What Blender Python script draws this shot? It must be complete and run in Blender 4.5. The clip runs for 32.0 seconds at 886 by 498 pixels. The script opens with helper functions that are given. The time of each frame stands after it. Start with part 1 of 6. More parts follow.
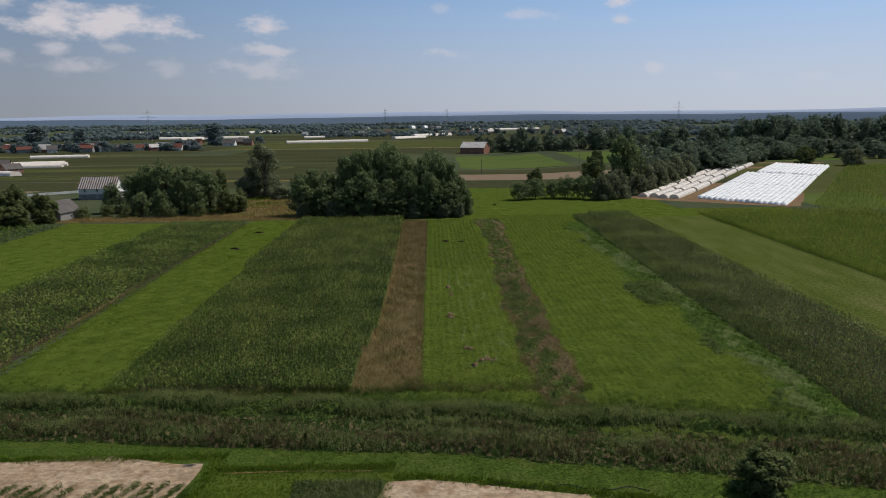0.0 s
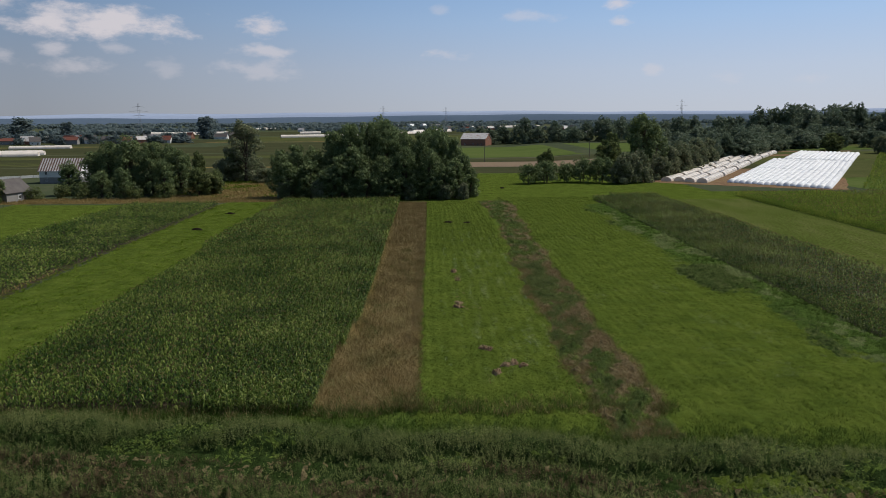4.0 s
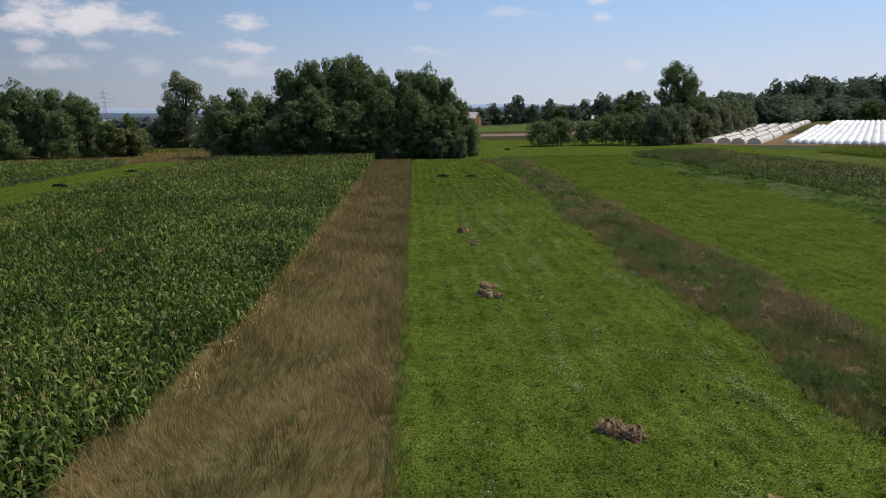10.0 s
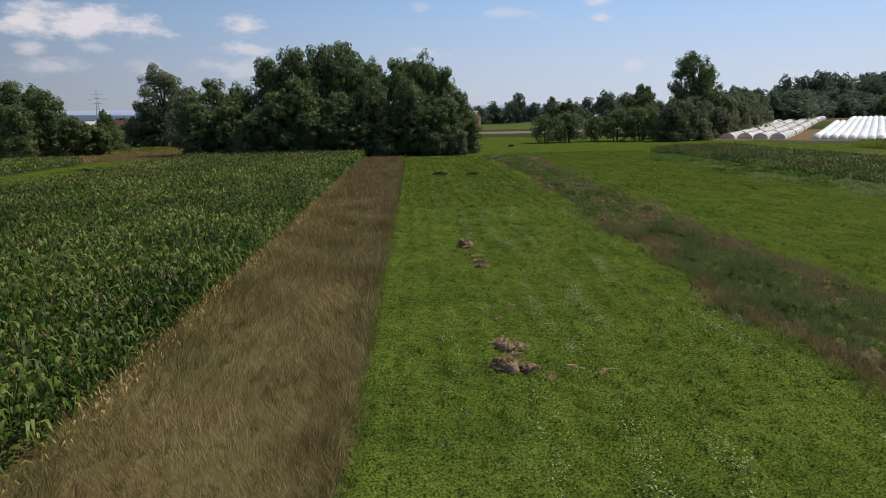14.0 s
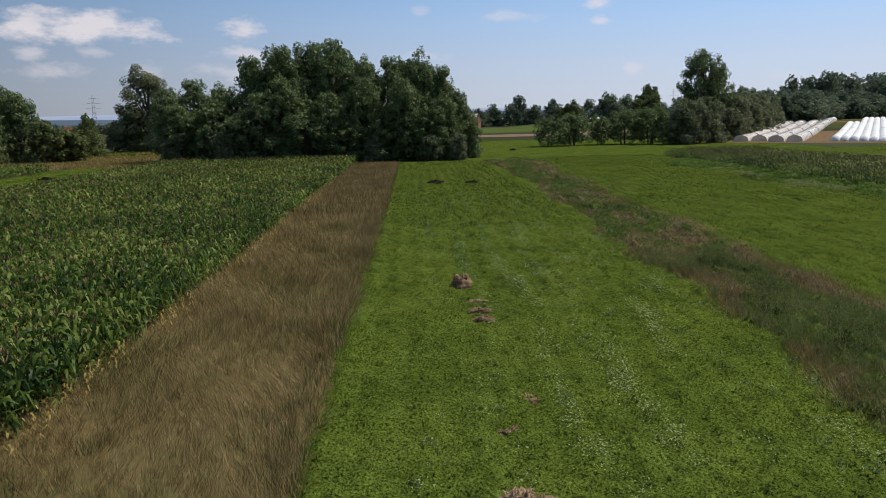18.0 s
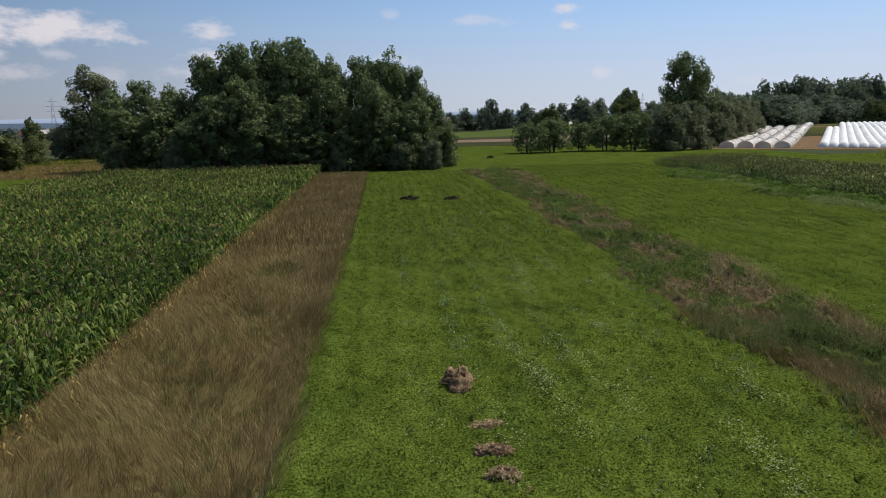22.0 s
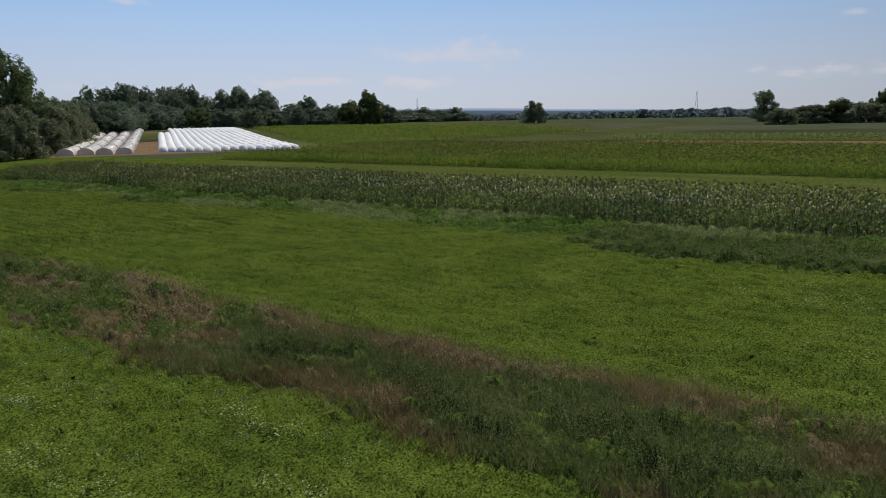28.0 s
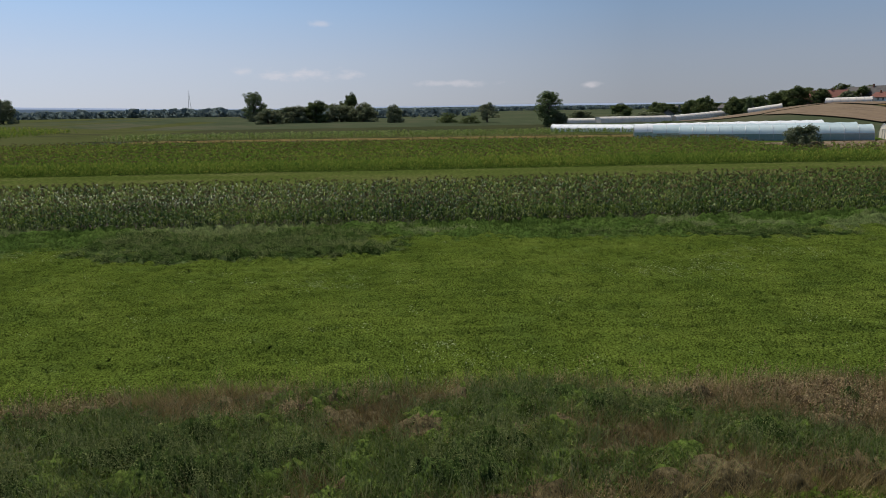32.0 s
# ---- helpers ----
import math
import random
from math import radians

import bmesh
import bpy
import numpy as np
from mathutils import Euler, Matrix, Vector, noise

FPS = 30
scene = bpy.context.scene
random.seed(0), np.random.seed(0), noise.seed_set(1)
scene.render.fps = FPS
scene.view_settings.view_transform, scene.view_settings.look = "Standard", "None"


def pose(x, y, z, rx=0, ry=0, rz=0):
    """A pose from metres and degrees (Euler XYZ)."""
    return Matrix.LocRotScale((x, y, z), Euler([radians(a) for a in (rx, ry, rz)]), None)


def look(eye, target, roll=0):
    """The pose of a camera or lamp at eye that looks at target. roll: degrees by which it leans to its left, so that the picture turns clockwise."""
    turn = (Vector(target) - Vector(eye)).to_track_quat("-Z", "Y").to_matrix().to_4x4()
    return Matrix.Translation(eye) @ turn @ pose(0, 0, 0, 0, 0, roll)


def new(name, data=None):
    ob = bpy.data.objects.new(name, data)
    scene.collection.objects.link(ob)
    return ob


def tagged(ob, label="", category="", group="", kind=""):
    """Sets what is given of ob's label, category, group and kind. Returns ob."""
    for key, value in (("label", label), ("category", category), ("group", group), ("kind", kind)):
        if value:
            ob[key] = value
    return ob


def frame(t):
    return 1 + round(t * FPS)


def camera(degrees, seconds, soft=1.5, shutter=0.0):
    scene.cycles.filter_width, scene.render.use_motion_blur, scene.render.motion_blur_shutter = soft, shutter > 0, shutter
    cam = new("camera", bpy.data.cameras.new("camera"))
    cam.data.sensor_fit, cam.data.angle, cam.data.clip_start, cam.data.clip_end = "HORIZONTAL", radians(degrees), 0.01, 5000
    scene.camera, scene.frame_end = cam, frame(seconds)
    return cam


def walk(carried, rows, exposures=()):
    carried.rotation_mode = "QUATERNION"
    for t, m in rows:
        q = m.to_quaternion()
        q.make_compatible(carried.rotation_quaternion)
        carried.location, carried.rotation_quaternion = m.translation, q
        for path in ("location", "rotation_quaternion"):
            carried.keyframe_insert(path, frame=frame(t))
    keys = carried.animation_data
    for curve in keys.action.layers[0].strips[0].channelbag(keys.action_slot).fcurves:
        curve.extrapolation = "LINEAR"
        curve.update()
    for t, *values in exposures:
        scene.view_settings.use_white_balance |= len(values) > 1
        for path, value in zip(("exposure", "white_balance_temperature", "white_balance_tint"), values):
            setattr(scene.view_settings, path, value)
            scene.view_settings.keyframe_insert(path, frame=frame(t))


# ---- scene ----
cam = camera(63.9, 32.0, soft=0.8)
METRES, EYE, TILT, LEAN, TURN = 135.0, 35.3, -0.75, 0.0, -1.0
ROWS = [
    (0.0, 0.0, 0.0, 0.0, -0.11, -9.76, 0.61),
    (0.5, -0.0006, 0.02, -0.0045, -0.11, -9.74, 0.59),
    (1.0, -0.0013, 0.0436, -0.0115, -0.12, -9.73, 0.55),
    (1.5, -0.0021, 0.069, -0.0207, -0.12, -9.73, 0.53),
    (2.0, -0.003, 0.0971, -0.0314, -0.16, -9.74, 0.52),
    (2.5, -0.0039, 0.1296, -0.0417, -0.17, -9.7, 0.5),
    (3.0, -0.005, 0.1624, -0.0522, -0.19, -9.68, 0.49),
    (3.5, -0.0062, 0.1943, -0.0628, -0.19, -9.65, 0.47),
    (5.5, -0.0109, 0.3188, -0.1059, -0.57, -9.68, 0.38),
    (6.0, -0.0115, 0.3506, -0.1176, -0.78, -9.66, 0.39),
    (6.5, -0.0122, 0.3839, -0.1294, -0.95, -9.67, 0.38),
    (7.0, -0.0128, 0.4192, -0.1414, -1.19, -9.73, 0.39),
    (7.5, -0.0133, 0.4567, -0.1538, -1.32, -9.81, 0.42),
    (8.0, -0.0139, 0.4975, -0.1651, -1.41, -9.86, 0.45),
    (8.5, -0.0146, 0.5358, -0.17, -1.44, -9.95, 0.57),
    (9.0, -0.0154, 0.5697, -0.1728, -1.46, -9.97, 0.62),
    (9.5, -0.016, 0.5997, -0.1755, -1.47, -9.97, 0.69),
    (10.0, -0.0169, 0.6253, -0.1783, -1.51, -9.97, 0.71),
    (10.5, -0.0175, 0.6469, -0.1808, -1.52, -9.95, 0.78),
    (11.0, -0.0179, 0.6656, -0.1828, -1.53, -9.94, 0.84),
    (11.5, -0.0166, 0.6822, -0.1845, -1.53, -9.92, 0.87),
    (12.0, -0.0149, 0.6974, -0.186, -1.56, -9.9, 0.9),
    (12.5, -0.0136, 0.7115, -0.1874, -1.51, -9.9, 0.93),
    (13.0, -0.0126, 0.7247, -0.1887, -1.54, -9.9, 0.93),
    (13.5, -0.0119, 0.737, -0.1898, -1.55, -9.9, 0.95),
    (14.0, -0.0114, 0.7484, -0.1906, -1.58, -9.88, 0.93),
    (14.5, -0.0112, 0.7598, -0.1912, -1.61, -9.87, 0.94),
    (16.5, -0.0059, 0.7956, -0.193, -1.55, -9.75, 1.09),
    (17.0, -0.0058, 0.8067, -0.1926, -1.56, -9.72, 1.14),
    (17.5, -0.0056, 0.8179, -0.192, -1.57, -9.67, 1.16),
    (18.0, -0.0053, 0.8289, -0.1914, -1.59, -9.62, 1.17),
    (18.5, -0.0052, 0.8399, -0.1908, -1.59, -9.58, 1.17),
    (19.0, -0.0051, 0.8507, -0.1902, -1.59, -9.53, 1.18),
    (19.5, -0.005, 0.8616, -0.1898, -1.6, -9.49, 1.18),
    (20.0, -0.005, 0.8725, -0.1892, -1.61, -9.46, 1.17),
    (20.5, -0.0051, 0.8834, -0.1886, -1.62, -9.43, 1.16),
    (21.0, -0.0053, 0.8943, -0.1882, -1.74, -9.41, 1.15),
    (21.5, -0.0057, 0.9056, -0.1878, -2.3, -9.4, 1.13),
    (22.5, -0.0067, 0.9274, -0.187, -6.91, -9.39, 1.16),
    (23.0, -0.0072, 0.9374, -0.1867, -11.07, -9.44, 1.18),
    (23.5, -0.0075, 0.9465, -0.1865, -15.41, -9.49, 1.2),
    (24.0, -0.0076, 0.9543, -0.1865, -19.89, -9.52, 1.21),
    (24.5, -0.0076, 0.9607, -0.1869, -24.94, -9.56, 1.26),
    (25.0, -0.0079, 0.9636, -0.1878, -29.51, -9.64, 1.33),
    (25.5, -0.0083, 0.9639, -0.1886, -33.8, -9.73, 1.38),
    (27.5, -0.0096, 0.9616, -0.1896, -50.18, -10.04, 1.65),
    (28.0, -0.0095, 0.961, -0.1897, -54.22, -10.11, 1.69),
    (28.5, -0.0092, 0.9605, -0.1898, -58.23, -10.22, 1.74),
    (29.0, -0.009, 0.9603, -0.1897, -62.27, -10.33, 1.78),
    (29.5, -0.0086, 0.9603, -0.1896, -66.3, -10.45, 1.82),
    (30.0, -0.0084, 0.9604, -0.1895, -70.3, -10.57, 1.82),
    (30.5, -0.0083, 0.9606, -0.1893, -74.44, -10.71, 1.8),
    (31.0, -0.0084, 0.9607, -0.1892, -79.1, -10.86, 1.75),
    (31.5, -0.0085, 0.9607, -0.189, -85.74, -11.06, 1.67),
    (32.0, -0.0086, 0.9607, -0.1889, -92.79, -11.24, 1.54),
]
walk(cam, [(t, pose(0, 0, EYE, TILT, LEAN, TURN) @ pose(METRES * x, METRES * y, METRES * z, 90 + pitch, roll, yaw)) for t, x, y, z, yaw, pitch, roll in ROWS],
     exposures=[(0.0, -0.18), (3.0, -0.18), (10.0, 0.05), (22.0, 0.03), (24.0, 0.02), (25.2, -0.12), (28.0, -0.15), (32.0, -0.04)])

# ---------------------------------------------------------------- sky and sun
SUN_AZ, SUN_EL = radians(66), radians(54)      # azimuth from +y towards +x
SUN_WAY = Vector((math.sin(SUN_AZ) * math.cos(SUN_EL), math.cos(SUN_AZ) * math.cos(SUN_EL), math.sin(SUN_EL)))
sun = new("sun", bpy.data.lights.new("sun", "SUN"))
sun.data.energy, sun.data.angle, sun.data.color = 4.5, radians(0.6), (1.0, 0.95, 0.86)
sun.matrix_world = look(SUN_WAY * 300, (0, 0, 0))

world = bpy.data.worlds.new("sky")
scene.world = world
world.use_nodes = True
wn, wl = world.node_tree.nodes, world.node_tree.links
wn.clear()


def wmath(op, a, b=None, c=None):
    n = wn.new("ShaderNodeMath")
    n.operation = op
    for i, v in enumerate((a, b, c)):
        if v is None:
            continue
        if isinstance(v, (int, float)):
            n.inputs[i].default_value = v
        else:
            wl.new(v, n.inputs[i])
    return n.outputs[0]


sky = wn.new("ShaderNodeTexSky")
sky.sky_type, sky.sun_disc = "NISHITA", False
sky.sun_elevation, sky.sun_rotation = SUN_EL, SUN_AZ
sky.air_density, sky.dust_density, sky.ozone_density, sky.altitude = 1.0, 1.2, 2.0, 200
coord = wn.new("ShaderNodeTexCoord")
split = wn.new("ShaderNodeSeparateXYZ")
wl.new(coord.outputs["Generated"], split.inputs[0])
azim = wmath("ARCTAN2", split.outputs[0], split.outputs[1])
elev = wmath("ARCSINE", split.outputs[2])
warp = wn.new("ShaderNodeTexNoise")
warp.inputs["Scale"].default_value, warp.inputs["Detail"].default_value, warp.inputs["Roughness"].default_value = 22, 8, 0.6
stretch = wn.new("ShaderNodeMapping")
stretch.inputs["Scale"].default_value = (1, 1, 2.2)
wl.new(coord.outputs["Generated"], stretch.inputs[0])
wl.new(stretch.outputs[0], warp.inputs["Vector"])
ragged = wmath("SUBTRACT", warp.outputs[0], 0.5)
# single fair-weather clouds: azimuth, elevation, half width, half height (degrees), density
CLOUDS = [(-23.4, 6.7, 5.1, 1.15, 0.85), (-25.0, 7.1, 2.9, 0.85, 0.8), (-12.3, 6.8, 1.6, 0.95, 0.75), (-12.6, 5.2, 2.6, 0.55, 0.55), (-12.5, 3.8, 3.4, 0.75, 0.35), (-26.7, 4.9, 1.3, 0.5, 0.5),
          (-22.9, 5.2, 1.1, 0.4, 0.35), (-25.6, 3.8, 2.0, 0.65, 0.4), (-19.4, 3.6, 1.1, 0.8, 0.25), (1.4, 5.0, 1.7, 0.45, 0.55), (7.8, 7.6, 2.3, 0.45, 0.35), (1.0, 8.1, 0.8, 0.4, 0.25),
          (14.7, 8.2, 1.0, 0.45, 0.7), (14.7, 7.1, 0.9, 0.45, 0.55), (17.3, 3.5, 0.7, 0.45, 0.35), (22.5, 2.9, 1.4, 0.45, 0.2), (27.9, 2.6, 1.1, 0.45, 0.2), (-29.6, 7.9, 1.5, 0.55, 0.5),
          (-29.8, 4.4, 1.6, 0.6, 0.35), (56.0, 4.8, 6.4, 0.95, 0.42), (44.1, 2.8, 3.8, 0.45, 0.5), (53.3, 2.7, 2.7, 0.45, 0.5), (83.2, 2.7, 3.8, 0.45, 0.55), (78.4, 2.9, 0.8, 0.35, 0.35),
          (32.4, 8.4, 1.6, 0.35, 0.55), (84.5, 6.4, 0.8, 0.28, 0.35), (105.2, 1.6, 0.7, 0.28, 0.45), (94.5, 1.9, 2.8, 0.28, 0.35), (-40.0, 6.5, 3.5, 0.9, 0.5), (140.0, 7.0, 4.0, 0.9, 0.5), (-70.0, 9.0, 5.0, 1.2, 0.6), (-120.0, 8.0, 6.0, 1.3, 0.6), (170.0, 9.0, 6.0, 1.4, 0.6)]
mask = None
for az, el, wa, we, dens in CLOUDS:
    da = wmath("DIVIDE", wmath("SUBTRACT", azim, radians(az)), radians(wa))
    de = wmath("DIVIDE", wmath("SUBTRACT", elev, radians(el)), radians(we))
    rr = wmath("SQRT", wmath("ADD", wmath("MULTIPLY", da, da), wmath("MULTIPLY", de, de)))
    rr = wmath("MULTIPLY_ADD", ragged, 3.4, rr)
    one = wn.new("ShaderNodeMapRange")
    one.inputs["From Min"].default_value, one.inputs["From Max"].default_value = 1.2, 0.1
    one.inputs["To Min"].default_value, one.inputs["To Max"].default_value = 0.0, dens
    one.interpolation_type = "SMOOTHSTEP"
    wl.new(rr, one.inputs["Value"])
    mask = one.outputs[0] if mask is None else wmath("MAXIMUM", mask, one.outputs[0])
# thin summer haze towards the horizon: whitish low down, bluer above
veil = wn.new("ShaderNodeMapRange")
veil.inputs["From Min"].default_value, veil.inputs["From Max"].default_value = radians(40), radians(10)
veil.inputs["To Min"].default_value, veil.inputs["To Max"].default_value = 0.0, 0.92
wl.new(elev, veil.inputs["Value"])
level = wn.new("ShaderNodeMapRange")
level.inputs["From Min"].default_value, level.inputs["From Max"].default_value = 0.0, radians(12)
wl.new(elev, level.inputs["Value"])
tone = wn.new("ShaderNodeValToRGB")
while len(tone.color_ramp.elements) < 4:
    tone.color_ramp.elements.new(0.5)
for el, (at_level, shade) in zip(tone.color_ramp.elements, ((0.0, (0.50, 0.54, 0.62)), (0.3, (0.45, 0.53, 0.675)), (0.6, (0.35, 0.5, 0.735)), (1.0, (0.21, 0.405, 0.725)))):
    el.position, el.color = at_level, (*shade, 1)
wl.new(level.outputs[0], tone.inputs[0])
bright = wn.new("ShaderNodeVectorMath")
bright.operation = "SCALE"
glow = wn.new("ShaderNodeMapRange")      # the haze is brighter on the sunny side
glow.inputs["From Min"].default_value, glow.inputs["From Max"].default_value = -1.0, 1.0
glow.inputs["To Min"].default_value, glow.inputs["To Max"].default_value = -6.4, 12.2
wl.new(wmath("COSINE", wmath("SUBTRACT", azim, radians(40))), glow.inputs["Value"])
wl.new(wmath("MAXIMUM", glow.outputs[0], 6.3), bright.inputs["Scale"])
wl.new(tone.outputs[0], bright.inputs[0])
hazed = wn.new("ShaderNodeMixRGB")
wl.new(veil.outputs[0], hazed.inputs[0])
wl.new(sky.outputs[0], hazed.inputs[1])
wl.new(bright.outputs[0], hazed.inputs[2])
clouded = wn.new("ShaderNodeMixRGB")
clouded.inputs[2].default_value = (7.6, 7.1, 7.4, 1)
wl.new(mask, clouded.inputs[0])
wl.new(hazed.outputs[0], clouded.inputs[1])
back = wn.new("ShaderNodeBackground")
back.inputs["Strength"].default_value = 0.1
wl.new(clouded.outputs[0], back.inputs[0])
wout = wn.new("ShaderNodeOutputWorld")
wl.new(back.outputs[0], wout.inputs[0])


# ---------------------------------------------------------------- materials
def ramp(nodes, stops):
    r = nodes.new("ShaderNodeValToRGB")
    while len(r.color_ramp.elements) < len(stops):
        r.color_ramp.elements.new(0.5)
    for e, (p, c) in zip(r.color_ramp.elements, stops):
        e.position, e.color = p, (*c, 1)
    return r


def surface(name, colours, scale=1.0, rough=0.8, bump=0.0, fine=8.0, island=False, through_light=0.0, metal=0.0, spread=(0.3, 0.7), stretch=(1, 1, 1), streak=None, gloss=0.12, turf=None, glint=0.0):
    """A procedural material: colours laid out by coarse noise, mottled by fine noise (world scale in 1/m); island: each piece takes its own tone."""
    m = bpy.data.materials.new(name)
    m.use_nodes = True
    n, l = m.node_tree.nodes, m.node_tree.links
    b = n["Principled BSDF"]
    out = n["Material Output"]
    b.inputs["Roughness"].default_value = rough
    b.inputs["Metallic"].default_value = metal
    b.inputs["Specular IOR Level"].default_value = gloss
    geo = n.new("ShaderNodeNewGeometry")
    mp = n.new("ShaderNodeMapping")
    mp.inputs["Scale"].default_value = stretch
    l.new(geo.outputs["Position"], mp.inputs[0])
    big = n.new("ShaderNodeTexNoise")
    big.inputs["Scale"].default_value, big.inputs["Detail"].default_value = scale, 5
    l.new(mp.outputs[0], big.inputs["Vector"])
    small = n.new("ShaderNodeTexNoise")
    small.inputs["Scale"].default_value, small.inputs["Detail"].default_value, small.inputs["Roughness"].default_value = scale * fine, 6, 0.65
    l.new(mp.outputs[0], small.inputs["Vector"])
    mix = n.new("ShaderNodeMath")
    mix.operation = "MULTIPLY_ADD"
    l.new(small.outputs[0], mix.inputs[0])
    mix.inputs[1].default_value = 0.5
    half = n.new("ShaderNodeMath")
    half.operation = "MULTIPLY"
    l.new(big.outputs[0], half.inputs[0])
    half.inputs[1].default_value = 0.5
    l.new(half.outputs[0], mix.inputs[2])
    value = mix.outputs[0]
    if island:
        isl = n.new("ShaderNodeMath")
        isl.operation = "MULTIPLY_ADD"
        l.new(geo.outputs["Random Per Island"], isl.inputs[0])
        isl.inputs[1].default_value = 0.34
        l.new(value, isl.inputs[2])
        sub = n.new("ShaderNodeMath")
        sub.operation = "SUBTRACT"
        l.new(isl.outputs[0], sub.inputs[0])
        sub.inputs[1].default_value = 0.17
        value = sub.outputs[0]
    lo, hi = spread
    k = len(colours)
    r = ramp(n, [(lo + (hi - lo) * i / max(1, k - 1), c) for i, c in enumerate(colours)])
    l.new(value, r.inputs[0])
    colour = r.outputs[0]
    if streak:
        col, sc, amount = streak
        sn = n.new("ShaderNodeTexNoise")
        sn.inputs["Scale"].default_value, sn.inputs["Detail"].default_value = sc, 4
        l.new(geo.outputs["Position"], sn.inputs["Vector"])
        sr = n.new("ShaderNodeMapRange")
        sr.inputs["From Min"].default_value, sr.inputs["From Max"].default_value = 0.52, 0.68
        sr.inputs["To Max"].default_value = amount
        l.new(sn.outputs[0], sr.inputs["Value"])
        mx = n.new("ShaderNodeMixRGB")
        mx.inputs[2].default_value = (*col, 1)
        l.new(sr.outputs[0], mx.inputs[0])
        l.new(colour, mx.inputs[1])
        colour = mx.outputs[0]
    # fine grain in the colour; on grass it also paints shade between tufts
    if turf:
        sc, lo2, hi2 = turf
        tn = n.new("ShaderNodeTexNoise")
        tn.inputs["Scale"].default_value, tn.inputs["Detail"].default_value, tn.inputs["Roughness"].default_value = sc, 3, 0.7
        l.new(geo.outputs["Position"], tn.inputs["Vector"])
        tm = n.new("ShaderNodeMapRange")
        tm.inputs["From Min"].default_value, tm.inputs["From Max"].default_value = 0.36, 0.66
        tm.inputs["To Min"].default_value, tm.inputs["To Max"].default_value = lo2, hi2
        l.new(tn.outputs[0], tm.inputs["Value"])
        vm = n.new("ShaderNodeVectorMath")
        vm.operation = "SCALE"
        l.new(colour, vm.inputs[0])
        l.new(tm.outputs[0], vm.inputs["Scale"])
        colour = vm.outputs[0]
    l.new(colour, b.inputs["Base Color"])
    if bump:
        bp = n.new("ShaderNodeBump")
        bp.inputs["Strength"].default_value, bp.inputs["Distance"].default_value = 0.8, bump
        l.new(value if not island else mix.outputs[0], bp.inputs["Height"])
        l.new(bp.outputs[0], b.inputs["Normal"])
    if through_light:
        tr = n.new("ShaderNodeBsdfTranslucent")
        l.new(colour, tr.inputs[0])
        ms = n.new("ShaderNodeMixShader")
        ms.inputs[0].default_value = through_light
        l.new(b.outputs[0], ms.inputs[1])
        l.new(tr.outputs[0], ms.inputs[2])
        last = ms.outputs[0]
        if glint:
            gl = n.new("ShaderNodeBsdfGlossy")
            gl.inputs["Roughness"].default_value = rough
            gl.inputs["Color"].default_value = (0.9, 0.95, 0.85, 1)
            mg = n.new("ShaderNodeMixShader")
            mg.inputs[0].default_value = glint
            l.new(last, mg.inputs[1])
            l.new(gl.outputs[0], mg.inputs[2])
            last = mg.outputs[0]
        l.new(last, out.inputs[0])
    return m


M = {}
# greyed a little overall: haze over the far plain is in this colour
M["plain"] = surface("plain_farmland", [(0.036, 0.047, 0.028), (0.055, 0.067, 0.036), (0.098, 0.084, 0.055)], 0.006, 0.95, fine=12, gloss=0.0)
M["meadow"] = surface("mown_meadow", [(0.030, 0.047, 0.0090), (0.057, 0.080, 0.0125), (0.090, 0.114, 0.0215)], 0.3, 0.95, 0.1, fine=40, spread=(0.32, 0.7), streak=((0.070, 0.102, 0.020), 0.5, 0.35), gloss=0.0, turf=(15, 0.25, 1.9))
M["meadow_pale"] = surface("pale_meadow", [(0.040, 0.059, 0.012), (0.062, 0.079, 0.018), (0.113, 0.109, 0.043)], 0.2, 0.9, 0.12, fine=20, stretch=(1, 0.25, 1), gloss=0.0, turf=(2.2, 0.55, 1.45))
M["rough_grass"] = surface("rough_grass_ground", [(0.030, 0.050, 0.010), (0.052, 0.080, 0.014), (0.085, 0.095, 0.026)], 0.3, 0.95, 0.14, fine=12, gloss=0.0, turf=(5, 0.4, 1.6))
M["brown"] = surface("dry_grass_ground", [(0.072, 0.053, 0.022), (0.124, 0.091, 0.039), (0.096, 0.088, 0.034), (0.176, 0.132, 0.062)], 0.18, 0.95, 0.12, fine=18, gloss=0.0)
M["dry"] = surface("straw_yellow_grass", [(0.084, 0.072, 0.028), (0.150, 0.108, 0.043), (0.180, 0.120, 0.050)], 0.1, 0.95, 0.1, fine=14, streak=((0.075, 0.1, 0.025), 0.12, 0.8), gloss=0.0, turf=(2.5, 0.6, 1.4))
M["soil"] = surface("dark_field_soil", [(0.025, 0.020, 0.011), (0.041, 0.030, 0.018), (0.055, 0.043, 0.023)], 0.5, 0.95, 0.06)
M["ploughed"] = surface("ploughed_earth", [(0.104, 0.072, 0.044), (0.160, 0.112, 0.068), (0.200, 0.144, 0.088)], 0.08, 0.95, 0.05, stretch=(1, 6, 1))
M["sand"] = surface("pale_sandy_soil", [(0.200, 0.138, 0.084), (0.300, 0.220, 0.146), (0.370, 0.286, 0.198)], 0.25, 0.95, 0.12, fine=12, streak=((0.19, 0.12, 0.068), 0.5, 0.8), turf=(1.4, 0.7, 1.25), stretch=(0.35, 1, 1))
M["field_green"] = surface("far_green_crop", [(0.040, 0.047, 0.019), (0.061, 0.069, 0.025), (0.085, 0.080, 0.034)], 0.04, 0.95, 0.1, fine=20, gloss=0.0)
